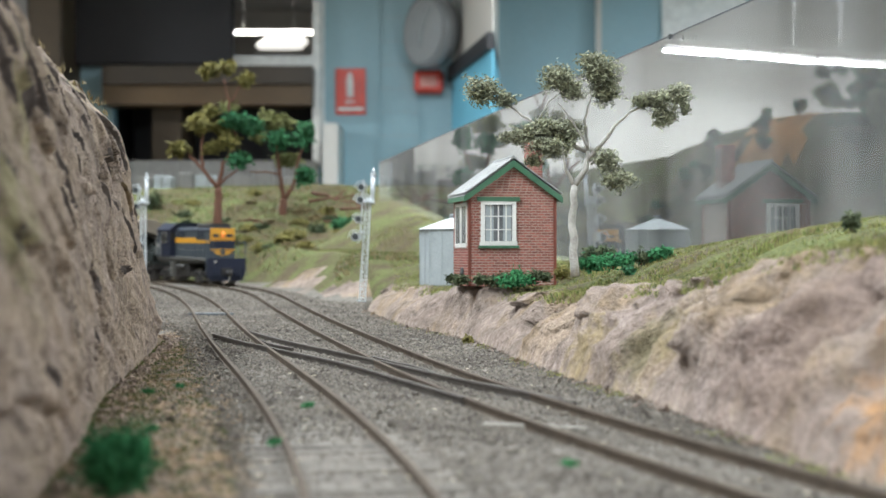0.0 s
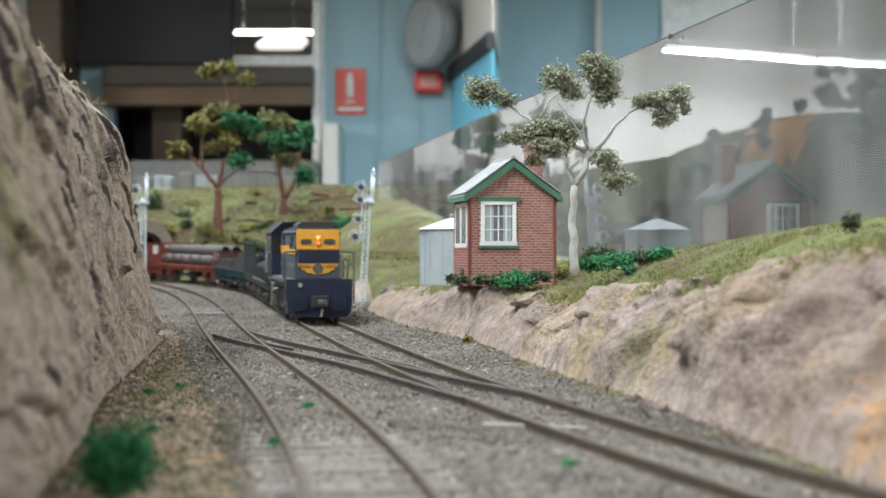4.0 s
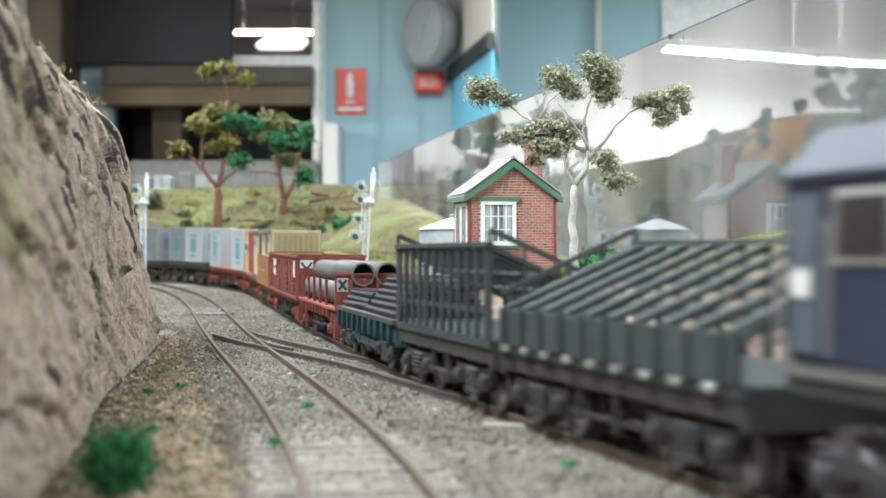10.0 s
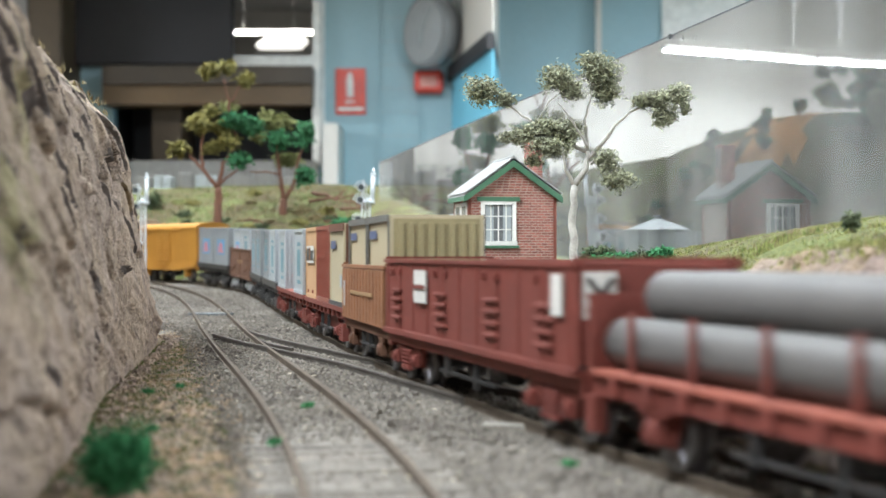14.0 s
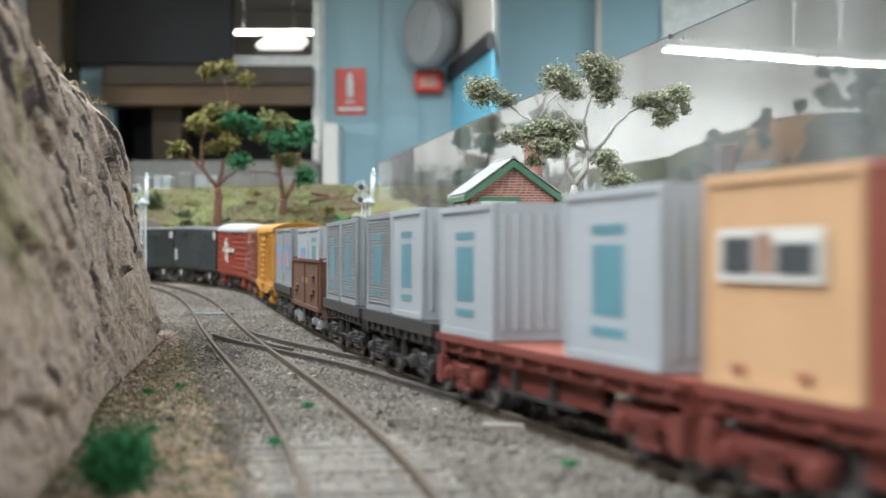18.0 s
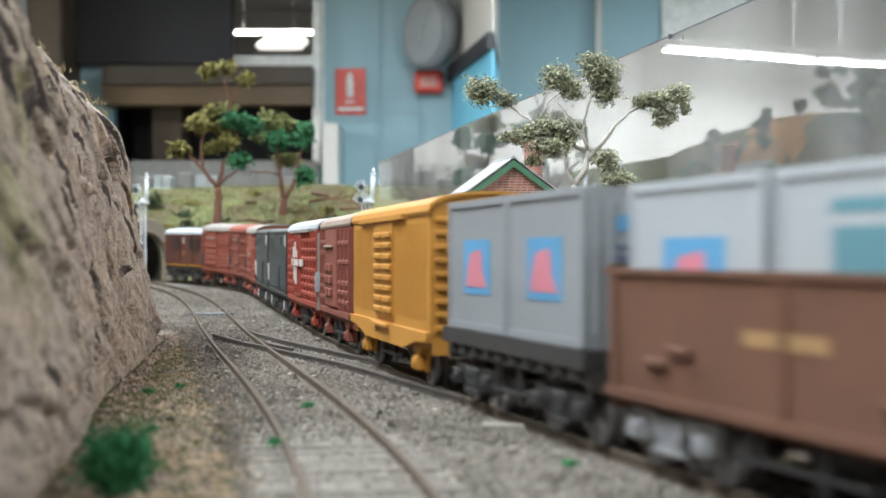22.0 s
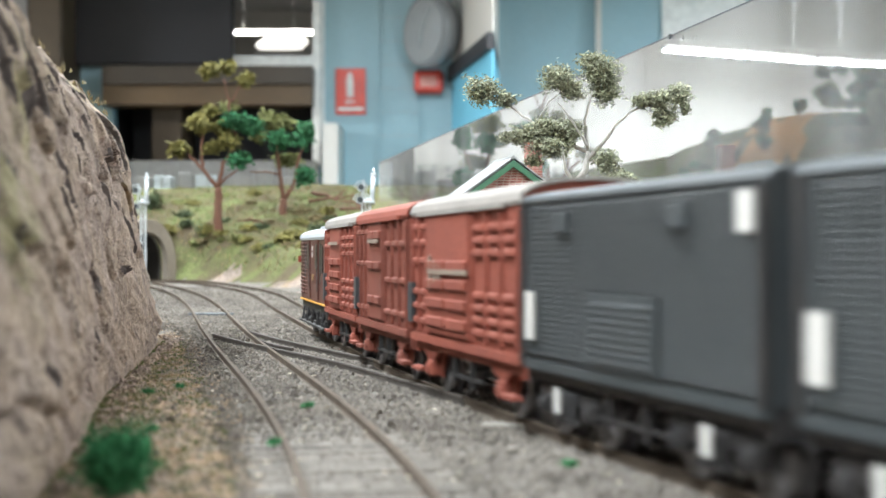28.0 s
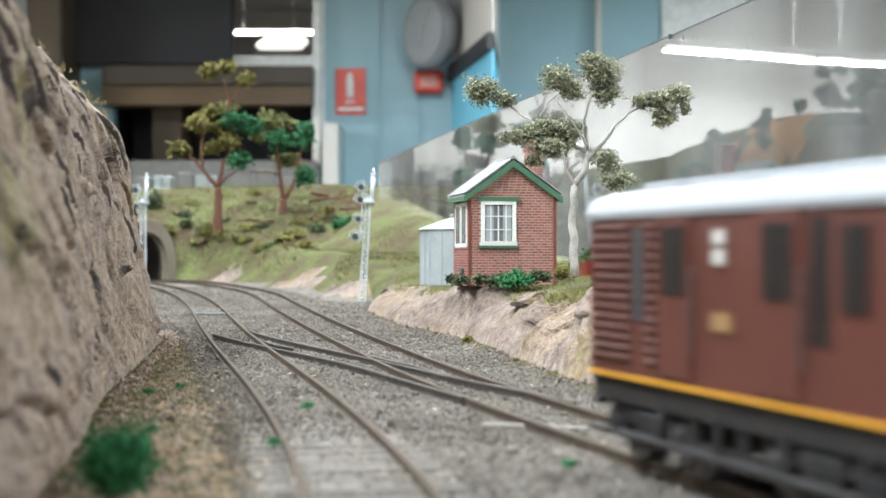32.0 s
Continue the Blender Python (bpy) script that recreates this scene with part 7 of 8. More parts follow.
def cyan_mark(c, x0, x1, z0, z1, half=13.6, mat=CYAN, off=0.4):
    """Tall cyan panel with a bar above and below, on both sides."""
    w = x1 - x0
    hgt = z1 - z0
    for s in (-1, 1):
        y = s * (half - off)
        plate("cyan_panel", x0 + w * 0.31, x0 + w * 0.64, z0 + hgt * 0.27, z0 + hgt * 0.68, y, mat, c, t=0.08)
        plate("cyan_bar", x0 + w * 0.30, x0 + w * 0.65, z0 + hgt * 0.15, z0 + hgt * 0.205, y, mat, c, t=0.08)
        plate("cyan_bar", x0 + w * 0.30, x0 + w * 0.65, z0 + hgt * 0.735, z0 + hgt * 0.795, y, mat, c, t=0.08)


def container_end_marks(c, x1, z0, z1):
    block("end_label", (x1 + 0.4, x1 + 0.7, -8, 0, z1 - 7, z1 - 4.6), BLUE, c)
    pieces("end_label_bar", (0.3, 6.5, 0.7), DARK_BLUE, c, [(x1 + 0.6, -5, z1 - 9.5 - k * 1.9) for k in range(4)])


def brown_open_cream():
    ob, h = open_wagon(1397, 1477, ORANGE_RUST, "rust-orange ribbed open wagon loaded with two cream containers", 26.8, True, z=11.0, ribs=13, rib_w=2.9, wall=RUST_SHADE)
    for s in (-1, 1):
        plate("painted_name", -h * 0.5, h * 0.55, 19.0, 20.0, s * 14.5, DULL_LETTER, ob)
        plate("data_plate", -h * 0.92, -h * 0.80, 15.0, 22.5, s * 14.2, GREY_TANK, ob)
    for x0, x1, m in ((-37, -1, CREAM), (1, 37, CREAM)):
        c = container(ob, x0, x1, 14.5, m, z1=40.6, half=12.4, end_mat=OLIVE if x0 > 0 else None, label="cream container with blue lettering bar")
        for s in (-1, 1):
            plate("blue_bar", x0 + 3, x0 + 15, 34.6, 36.8, s * 12.4, DARK_BLUE, c, t=0.08)
            block("top_band", (x0, x1, min(s * 12.5, s * 12.8), max(s * 12.5, s * 12.8), 38.9, 40.7), EDGE_GREY, c)
            for xe in (x0, x1 - 1.6):
                block("edge_post", (xe, xe + 1.6, min(s * 12.45, s * 12.7), max(s * 12.45, s * 12.7), 14.6, 38.8), EDGE_GREY, c)


brown_open_cream()


def flat_wagon(front, rear, mat, label, four_wheel, top=14.0, pivot_in=15.0):
    ob, h = vehicle("container_wagon", front, rear, label, "wagon")
    underframe(ob, h, mat, four_wheel, z=10.0, top=12.8, pivot_in=pivot_in)
    block("deck", (-h, h, -13.6, 13.6, 12.8, top - 0.2), RED_FADED if mat is RED else mat, ob, bevel=0.15)
    for s in (-1, 1):
        pieces("side_pocket", (2.4, 0.9, 2.2), mat, ob, [(-h + 5 + k * (2 * h - 10) / 9, s * 13.4, 11.6) for k in range(10)])
        block("edge_rail", (-h, h, min(s * 13.7, s * 14.2), max(s * 13.7, s * 14.2), 12.4, top - 0.1), mat, ob)
        if mat is RED:
            block("centre_truss", (-h * 0.42, h * 0.42, min(s * 10.5, s * 11.2), max(s * 10.5, s * 11.2), 5.6, 10.0), mat, ob)
            for e in (-1, 1):
                block("end_step", (e * (h - 2) - 1.6, e * (h - 2) + 1.6, min(s * 12, s * 14), max(s * 12, s * 14), 3.6, 9), mat, ob)
    return ob, h


def coloured_boxes():
    ob, h = flat_wagon(1479, 1594, RED, "red flat wagon with cream, brown and orange containers", False)
    c = container(ob, h - 37, h - 1, 14.0, CREAM, label="cream container with dark edges")
    for s in (-1, 1):
        plate("blue_bar", h - 34, h - 21, 32.2, 34.8, s * 13.6, DARK_BLUE, c, t=0.08)
        block("dark_edge", (h - 37.2, h - 0.8, min(s * 13.5, s * 13.9), max(s * 13.5, s * 13.9), 37.8, 40.3), BROWN, c)
        block("dark_edge", (h - 37.2, h - 0.8, min(s * 13.5, s * 13.9), max(s * 13.5, s * 13.9), 13.9, 15.4), CHARCOAL, c)
        plate("data_bars", h - 9, h - 5.5, 20.0, 24.0, s * 13.6, GREY_TANK, c)
    block("dark_end", (h - 1, h - 0.5, -13, 13, 14.4, 40), BROWN, c)
    c = container(ob, -h + 37, h - 40, 14.0, RED_BOX, ribs=9, label="brown container with faded white lettering")
    for s in (-1, 1):
        pieces("faded_letter", (1.1, 0.25, 1.4), RED_FADED, c, [(-h + 45 + k * 3.4, s * 13.75, z) for k in range(6) for z in (22.5, 29.0)])
    c = container(ob, -h + 1, -h + 36, 14.0, ORANGE, label="orange container with a picture panel")
    for s in (-1, 1):
        plate("picture_panel", -h + 5, -h + 29, 27.0, 33.4, s * 13.65, WHITE, c, t=0.06)
        plate("picture_shape", -h + 6.5, -h + 14, 28.0, 32.4, s * 13.77, CHARCOAL, c, t=0.1)
        plate("picture_shape", -h + 15, -h + 18, 28.0, 32.8, s * 13.77, ORANGE_RUST, c, t=0.1)
        plate("picture_shape", -h + 19, -h + 27.5, 28.0, 31.6, s * 13.77, CHARCOAL, c, t=0.1)
        pieces("fork_pocket", (2.4, 0.3, 1.2), RED_FADED, c, [(-h + 10, s * 13.6, 16.4), (-h + 25, s * 13.6, 16.4)])


coloured_boxes()


def silver_pair_red():
    ob, h = flat_wagon(1597, 1720, RED, "red flat wagon with two silver containers spaced apart", False)
    for f0, f1 in ((1605, 1643), (1682, 1719)):
        x1, x0 = 1597 + h - f0, 1597 + h - f1
        c = container(ob, x0, x1, 14.0, SILVER, label="smooth silver container with cyan panel")
        cyan_mark(c, x0, x1, 14.0, 40.2)


silver_pair_red()


def silver_pair_black(front, rear, spans):
    ob, h = flat_wagon(front, rear, BLACK, "black skeletal wagon with two silver louvred containers", False, top=15.6, pivot_in=17)
    for f0, f1, m, sl in spans:
        x1, x0 = front + h - f0, front + h - f1
        c = container(ob, x0, x1, 15.6, m, z1=41.0, slats=sl, label="silver louvred container with cyan panel" if sl else "smooth silver container with cyan panel")
        cyan_mark(c, x0, x1, 15.6, 41.0, off=0.1 if sl else 0.4)
        container_end_marks(c, x1, 15.6, 41.0)
    return ob


silver_pair_black(1724, 1814, ((1738, 1774, SILVER, 0), (1775, 1811, SILVER_DULL, 29)))
silver_pair_black(1822, 1911, ((1833, 1869, SILVER_DULL, 29), (1871, 1907, SILVER_DULL, 29)))


def logo_mark(c, x0, x1, z0, z1, half=13.6):
    """A blue square framing a pink peaked shape."""
    w = x1 - x0
    for s in (-1, 1):
        y = s * (half - 0.4)
        plate("blue_square", x0 + w * 0.28, x0 + w * 0.74, z0 + 7.0, z0 + 17.6, y, BLUE, c, t=0.12)
        bm = bmesh.new()
        m = x0 + w * 0.51
        extrude(bm, [(x0 + w * 0.33, z0 + 8.4), (x0 + w * 0.69, z0 + 8.4), (x0 + w * 0.62, z0 + 11.4), (m + w * 0.08, z0 + 15.8), (m - w * 0.10, z0 + 15.0), (x0 + w * 0.35, z0 + 11.4)], "y", min(y + s * 0.12, y + s * 0.2), max(y + s * 0.12, y + s * 0.2))
        part("pink_shape", bm, PINK, c)


def brown_open_white():
    ob, h = open_wagon(1924, 2024, BROWN, "brown open hopper wagon loaded with two white containers", 27.6, False, z=10.6, ribs=2, truck=BOGIE_GREY)
    for s in (-1, 1):
        pieces("step_iron", (6.5, 1.0, 1.1), BROWN, ob, [(h - 20, s * 14.4, 17), (h - 27, s * 14.4, 15), (-h + 24, s * 14.4, 17.6), (-h + 17, s * 14.4, 15.6), (h - 20, s * 14.4, 22)])
        plate("painted_name", -10, 9, 19.2, 21.2, s * 13.9, DULL_LETTER, ob, t=0.1)
        block("bottom_flange", (-h, h, min(s * 13, s * 14.6), max(s * 13, s * 14.6), 9.8, 11.2), BROWN, ob)
    for k, (x0, x1) in enumerate(((-46, -8), (-5, 33))):
        c = container(ob, x0, x1, 13.0, SILVER, z1=40.4, half=12.4, label="white container in an open wagon")
        (cyan_mark if k else logo_mark)(c, x0, x1, 15.0, 42.0, half=12.4)
        block("end_label", (x1 + 0.3, x1 + 0.6, -9, -6, 33, 37), DARK_BLUE, c)


brown_open_white()


def grey_logo_pair():
    ob, h = flat_wagon(2033, 2116, BLACK, "black skeletal wagon with two grey logo containers", False, top=15.6, pivot_in=16)
    for x0, x1 in ((-h + 2, -0.6), (0.6, h - 2)):
        c = container(ob, x0, x1, 15.6, SILVER_DULL, z1=41.0, label="grey container with a blue square emblem")
        logo_mark(c, x0, x1, 15.6, 41.0)
        container_end_marks(c, x1, 15.6, 41.0)


grey_logo_pair()


def van_shell(front, rear, mat, label, roof_mat, eave=39.4, crown=44.2, floor=12.4, half=13.6, four_wheel=True, frame_mat=None, roof_label=""):
    ob, h = vehicle("goods_van", front, rear, label, "goods van")
    underframe(ob, h, frame_mat or mat, four_wheel, z=9.2, top=12.2)
    sec = [(-half, floor), (-half, eave)]
    for i in range(1, 8):
        a = math.pi * i / 8
        sec.append((-half * math.cos(a), eave + (crown - eave - 0.7) * math.sin(a) ** 0.8))
    sec += [(half, eave), (half, floor)]
    bm = bmesh.new()
    extrude(bm, sec, "x", -h, h)
    body = part("body", bm, mat, ob)
    part("roof", arc_roof(-h - 0.8, h + 0.8, half, eave + 0.4, crown), roof_mat, ob, roof_label)
    for s in (-1, 1):
        block("sole_rail", (-h, h, min(s * 13, s * 14.3), max(s * 13, s * 14.3), floor - 1.4, floor + 0.2), mat, body)
    return ob, h, body


def ribbed_sides(body, h, mat, posts, bands, z0=13.2, z1=38.6, half=13.6, skip=()):
    """Upright posts and stacked bands on both sides of a van."""
    for s in (-1, 1):
        pieces("side_post", (0.9, 1.0, z1 - z0), mat, body, [(x, s * (half + 0.3), (z0 + z1) / 2) for x in posts])
        spans = [(a, b) for a, b in zip(posts, posts[1:])]
        for i, (a, b) in enumerate(spans):
            if i in skip:
                continue
            pieces("side_band", (round(b - a - 2.6, 2), 1.1, 1.5), mat, body, [((a + b) / 2, s * (half + 0.3), z) for z in bands], 0.42)


def end_ribs(body, h, mat, n=6, z0=14, z1=38, half=13.6):
    for e in (-1, 1):
        pieces("end_rib", (0.9, 2 * half - 2, 1.3), mat, body, [(e * (h + 0.4), 0, z0 + k * (z1 - z0) / (n - 1)) for k in range(n)], 0.3)


def yellow_van():
    ob, h, body = van_shell(2129, 2236, VAN_YELLOW, "bright yellow ribbed goods van", VAN_YELLOW, eave=39.6, crown=44.4)
    end_ribs(body, h, VAN_YELLOW, 9)
    for s in (-1, 1):
        door = block("sliding_door", (-14, 11, min(s * 13.6, s * 14.2), max(s * 13.6, s * 14.2), 14.5, 38.6), VAN_YELLOW, body)
        pieces("door_slat", (10.5, 0.9, 1.5), VAN_YELLOW, door, [(x, s * 14.5, 16.4 + k * 2.7) for x in (-8.0, 5.0) for k in range(8)], 0.3)
        block("door_track", (-h * 0.72, h * 0.5, min(s * 13.6, s * 14.8), max(s * 13.6, s * 14.8), 38.8, 40.0), VAN_YELLOW, body)
        pieces("side_groove", (0.6, 0.2, 22), VAN_YELLOW, body, [(x, s * 13.8, 26.5) for x in [-h + 5 + k * 4.6 for k in range(8)] + [16 + k * 4.6 for k in range(8)] if x < h - 2])
        bm = bmesh.new()
        extrude(bm, [(-h, 13.2), (h, 13.2), (h, 11.2), (h * 0.75, 10.6), (h * 0.5, 8.4), (-h * 0.5, 8.4), (-h * 0.75, 10.6), (-h, 11.2)], "y", min(s * 13.4, s * 14.6), max(s * 13.4, s * 14.6))
        part("side_sill", bm, VAN_YELLOW, body)
        block("door_step", (-12, 9, min(s * 14.6, s * 15.8), max(s * 14.6, s * 15.8), 12.2, 13.0), VAN_YELLOW, body)


yellow_van()


def brown_van():
    ob, h, body = van_shell(2245, 2322, MAROON, "weathered brown goods van with tan roof", ROOF_TAN)
    end_ribs(body, h, MAROON)
    ribbed_sides(body, h, MAROON, [-h + 1, -h + 9, -h + 17], [16, 19.5, 23, 31, 34.5])
    ribbed_sides(body, h, MAROON, [h - 28, h - 19, h - 10, h - 1], [15.6, 18.6, 21.6, 28, 34])
    for s in (-1, 1):
        door = block("sliding_door", (-h + 18, h - 30, min(s * 13.6, s * 14.4), max(s * 13.6, s * 14.4), 13.6, 38.6), MAROON, body)
        pieces("door_slat", (7.4, 0.9, 2.6), MAROON, door, [(x, s * 14.6, z) for x in (-h + 23.5, -h + 33) for z in (18, 22, 26)], 0.3)
        pieces("door_rail", (20.0, 0.9, 0.9), ROOF_TAN, door, [(-h + 28.5, s * 14.7, 33.0)], 0.2)


brown_van()


def red_emblem_van():
    ob, h, body = van_shell(2333, 2445, RED_BRIGHT, "bright red ribbed van with white emblem and pale roof", ROOF_SILVER, roof_label="pale silver curved roof")
    end_ribs(body, h, RED_BRIGHT)
    bands = [15.4, 18.4, 21.4, 24.4, 28.5, 31.8, 35.4]
    ribbed_sides(body, h, RED_BRIGHT, [-h + 1, -h + 8, -h + 15, -h + 22, -h + 29], bands)
    ribbed_sides(body, h, RED_BRIGHT, [h - 54, h - 43, h - 32, h - 21, h - 10.5, h - 1], bands)
    for s in (-1, 1):
        door = block("sliding_door", (-h + 30, h - 56, min(s * 13.6, s * 14.4), max(s * 13.6, s * 14.4), 13.4, 38.6), RED_BRIGHT, body)
        pieces("door_rib", (0.9, 0.6, 23), RED_BRIGHT, door, [(-h + 33 + k * 5, s * 14.5, 26) for k in range(5)])
        y = s * 14.6
        plate("white_emblem", -h + 27, h - 44, 25.4, 28.0, y, WHITE, body, t=0.6)
        for k, (x, z0, z1) in enumerate(((-h + 33, 28.6, 33.0), (-h + 39, 28.6, 35.0), (-h + 36, 19.5, 25), (-h + 42, 18.0, 25), (-h + 46, 28.6, 31.5))):
            plate("white_emblem", x, x + 1.7, z0, z1, y, WHITE, body, t=0.6)
        plate("red_gap", -h + 34, -h + 36.5, 25.8, 27.8, s * 15.2, RED_BRIGHT, body, t=0.2)
        plate("red_gap", h - 55, h - 52.5, 25.0, 28.6, s * 15.2, RED_BRIGHT, body, t=0.2)
        block("eave_board", (-h + 16, h - 22, min(s * 13.8, s * 15.0), max(s * 13.8, s * 15.0), 38.6, 39.7), ROOF_WHITE, ob)
        block("ladder", (h + 0.2, h + 1.4, min(s * 12.2, s * 14), max(s * 12.2, s * 14), 10.5, 38.0), ROOF_WHITE, ob)
        block("hand_brake", (h + 0.2, h + 2.2, min(s * 12.8, s * 14.8), max(s * 12.8, s * 14.8), 17, 24), GREY_TANK, ob)


red_emblem_van()


def louvre_van(front, rear):
    ob, h, body = van_shell(front, rear, CHARCOAL, "charcoal grey louvred van with flat roof", CHARCOAL, eave=39.0, crown=41.6, frame_mat=BLACK, four_wheel=False)
    for s in (-1, 1):
        pieces("louvre_slat", (round(2 * h - 3, 2), 0.8, 0.55), CHARCOAL, body, [(0, s * 13.9, 13.8 + k * 0.96) for k in range(26)], 0.15)
        block("door_panel", (-h * 0.28, h * 0.3, min(s * 13.6, s * 14.55), max(s * 13.6, s * 14.55), 13.2, 24.6), CHARCOAL, body)
        pieces("door_slat", (round(h * 0.54, 2), 0.5, 0.7), CHARCOAL, body, [(h * 0.01, s * 14.7, 14.4 + k * 1.18) for k in range(8)], 0.15)
        pieces("vent_hatch", (5.5, 0.8, 3.4), CHARCOAL, body, [(-h * 0.55, s * 14.4, 35.4), (h * 0.45, s * 14.4, 35.4)])
        plate("data_panel", -h + 3, -h + 7, 16.0, 24.0, s * 14.45, WHITE, body, t=0.4)
        plate("data_panel", h - 6, h - 2.4, 33.0, 38.0, s * 14.45, WHITE, body, t=0.4)
        block("end_post", (-h, -h + 1.4, min(s * 13.6, s * 14.6), max(s * 13.6, s * 14.6), 12, 39), BLACK, body)
        block("end_post", (h - 1.4, h, min(s * 13.6, s * 14.6), max(s * 13.6, s * 14.6), 12, 39), BLACK, body)
        for e in (-1, 1):
            plate("white_axle_mark", e * (h - 16) - 1.2, e * (h - 16) + 1.2, 4.6, 8.6, s * 13.8, WHITE, ob)


louvre_van(2450, 2550)
louvre_van(2556, 2641)


def red_van(front, rear, mat, roof, label, emblem, style):
    ob, h, body = van_shell(front, rear, mat, label, roof, four_wheel=True)
    end_ribs(body, h, mat)
    if style == "banded":
        ribbed_sides(body, h, mat, [-h + 1, -h + 8, -h + 15], [15.6, 18.8, 22.0, 29, 33, 36.5])
        ribbed_sides(body, h, mat, [h - 31, h - 21, h - 11, h - 1], [15.2, 17.6, 20.0, 22.4, 30.6, 33, 35.4])
    else:
        ribbed_sides(body, h, mat, [-h + 1, -h + 8, -h + 15, -h + 22], [16.0, 28.0, 36.5])
        ribbed_sides(body, h, mat, [h - 30, h - 20, h - 10, h - 1], [16.0, 24.0, 33.0])
    a, b = -h + (16 if style == "banded" else 23), h - 33
    for s in (-1, 1):
        door = block("sliding_door", (a, b, min(s * 13.6, s * 14.4), max(s * 13.6, s * 14.4), 13.6, 38.8), mat, body)
        w = round((b - a) / 2 - 1.6, 2)
        pieces("door_slat", (w, 0.9, 2.2), mat, door, [(x, s * 14.6, z) for x in (a + w / 2 + 0.8, b - w / 2 - 0.8) for z in ((16, 20, 24, 28) if style == "banded" else (18.5, 27.5, 35.5))], 0.3)
        if emblem:
            plate("faded_emblem", a + 3, b + 1, 26.2, 27.3, s * 14.7, ROOF_TAN, body, t=0.35)
            for k in range(3):
                plate("faded_emblem", a + 4 + k * 4, a + 5.3 + k * 4, 23.0 + k, 30.2 - k, s * 14.7, ROOF_TAN, body, t=0.35)
        else:
            plate("faded_label", a + 2, b - 2, 33.4, 34.4, s * 14.9, ROOF_TAN, body, t=0.3)
        block("data_box", (-h - 0.2, -h + 3.2, min(s * 13.8, s * 14.9), max(s * 13.8, s * 14.9), 15, 24), CHARCOAL, ob)
        block("eave_board", (-h + 8, h - 8, min(s * 13.8, s * 14.9), max(s * 13.8, s * 14.9), 38.8, 39.8), roof, ob)
        for e in (-1, 1):
            block("foot_step", (e * (h - 6) - 4, e * (h - 6) + 4, min(s * 12.5, s * 14.6), max(s * 12.5, s * 14.6), 4.4, 5.2), mat, ob)


red_van(2643, 2726, RED_FADED, ROOF_WHITE, "faded red van with pale roof and worn emblem", True, "banded")
red_van(2731, 2807, MAROON, RED_FADED, "brownish red van with panelled doors and red roof", False, "plain")
red_van(2811, 2887, RED_FADED, ROOF_WHITE, "faded red banded van with pale grey roof", False, "banded")


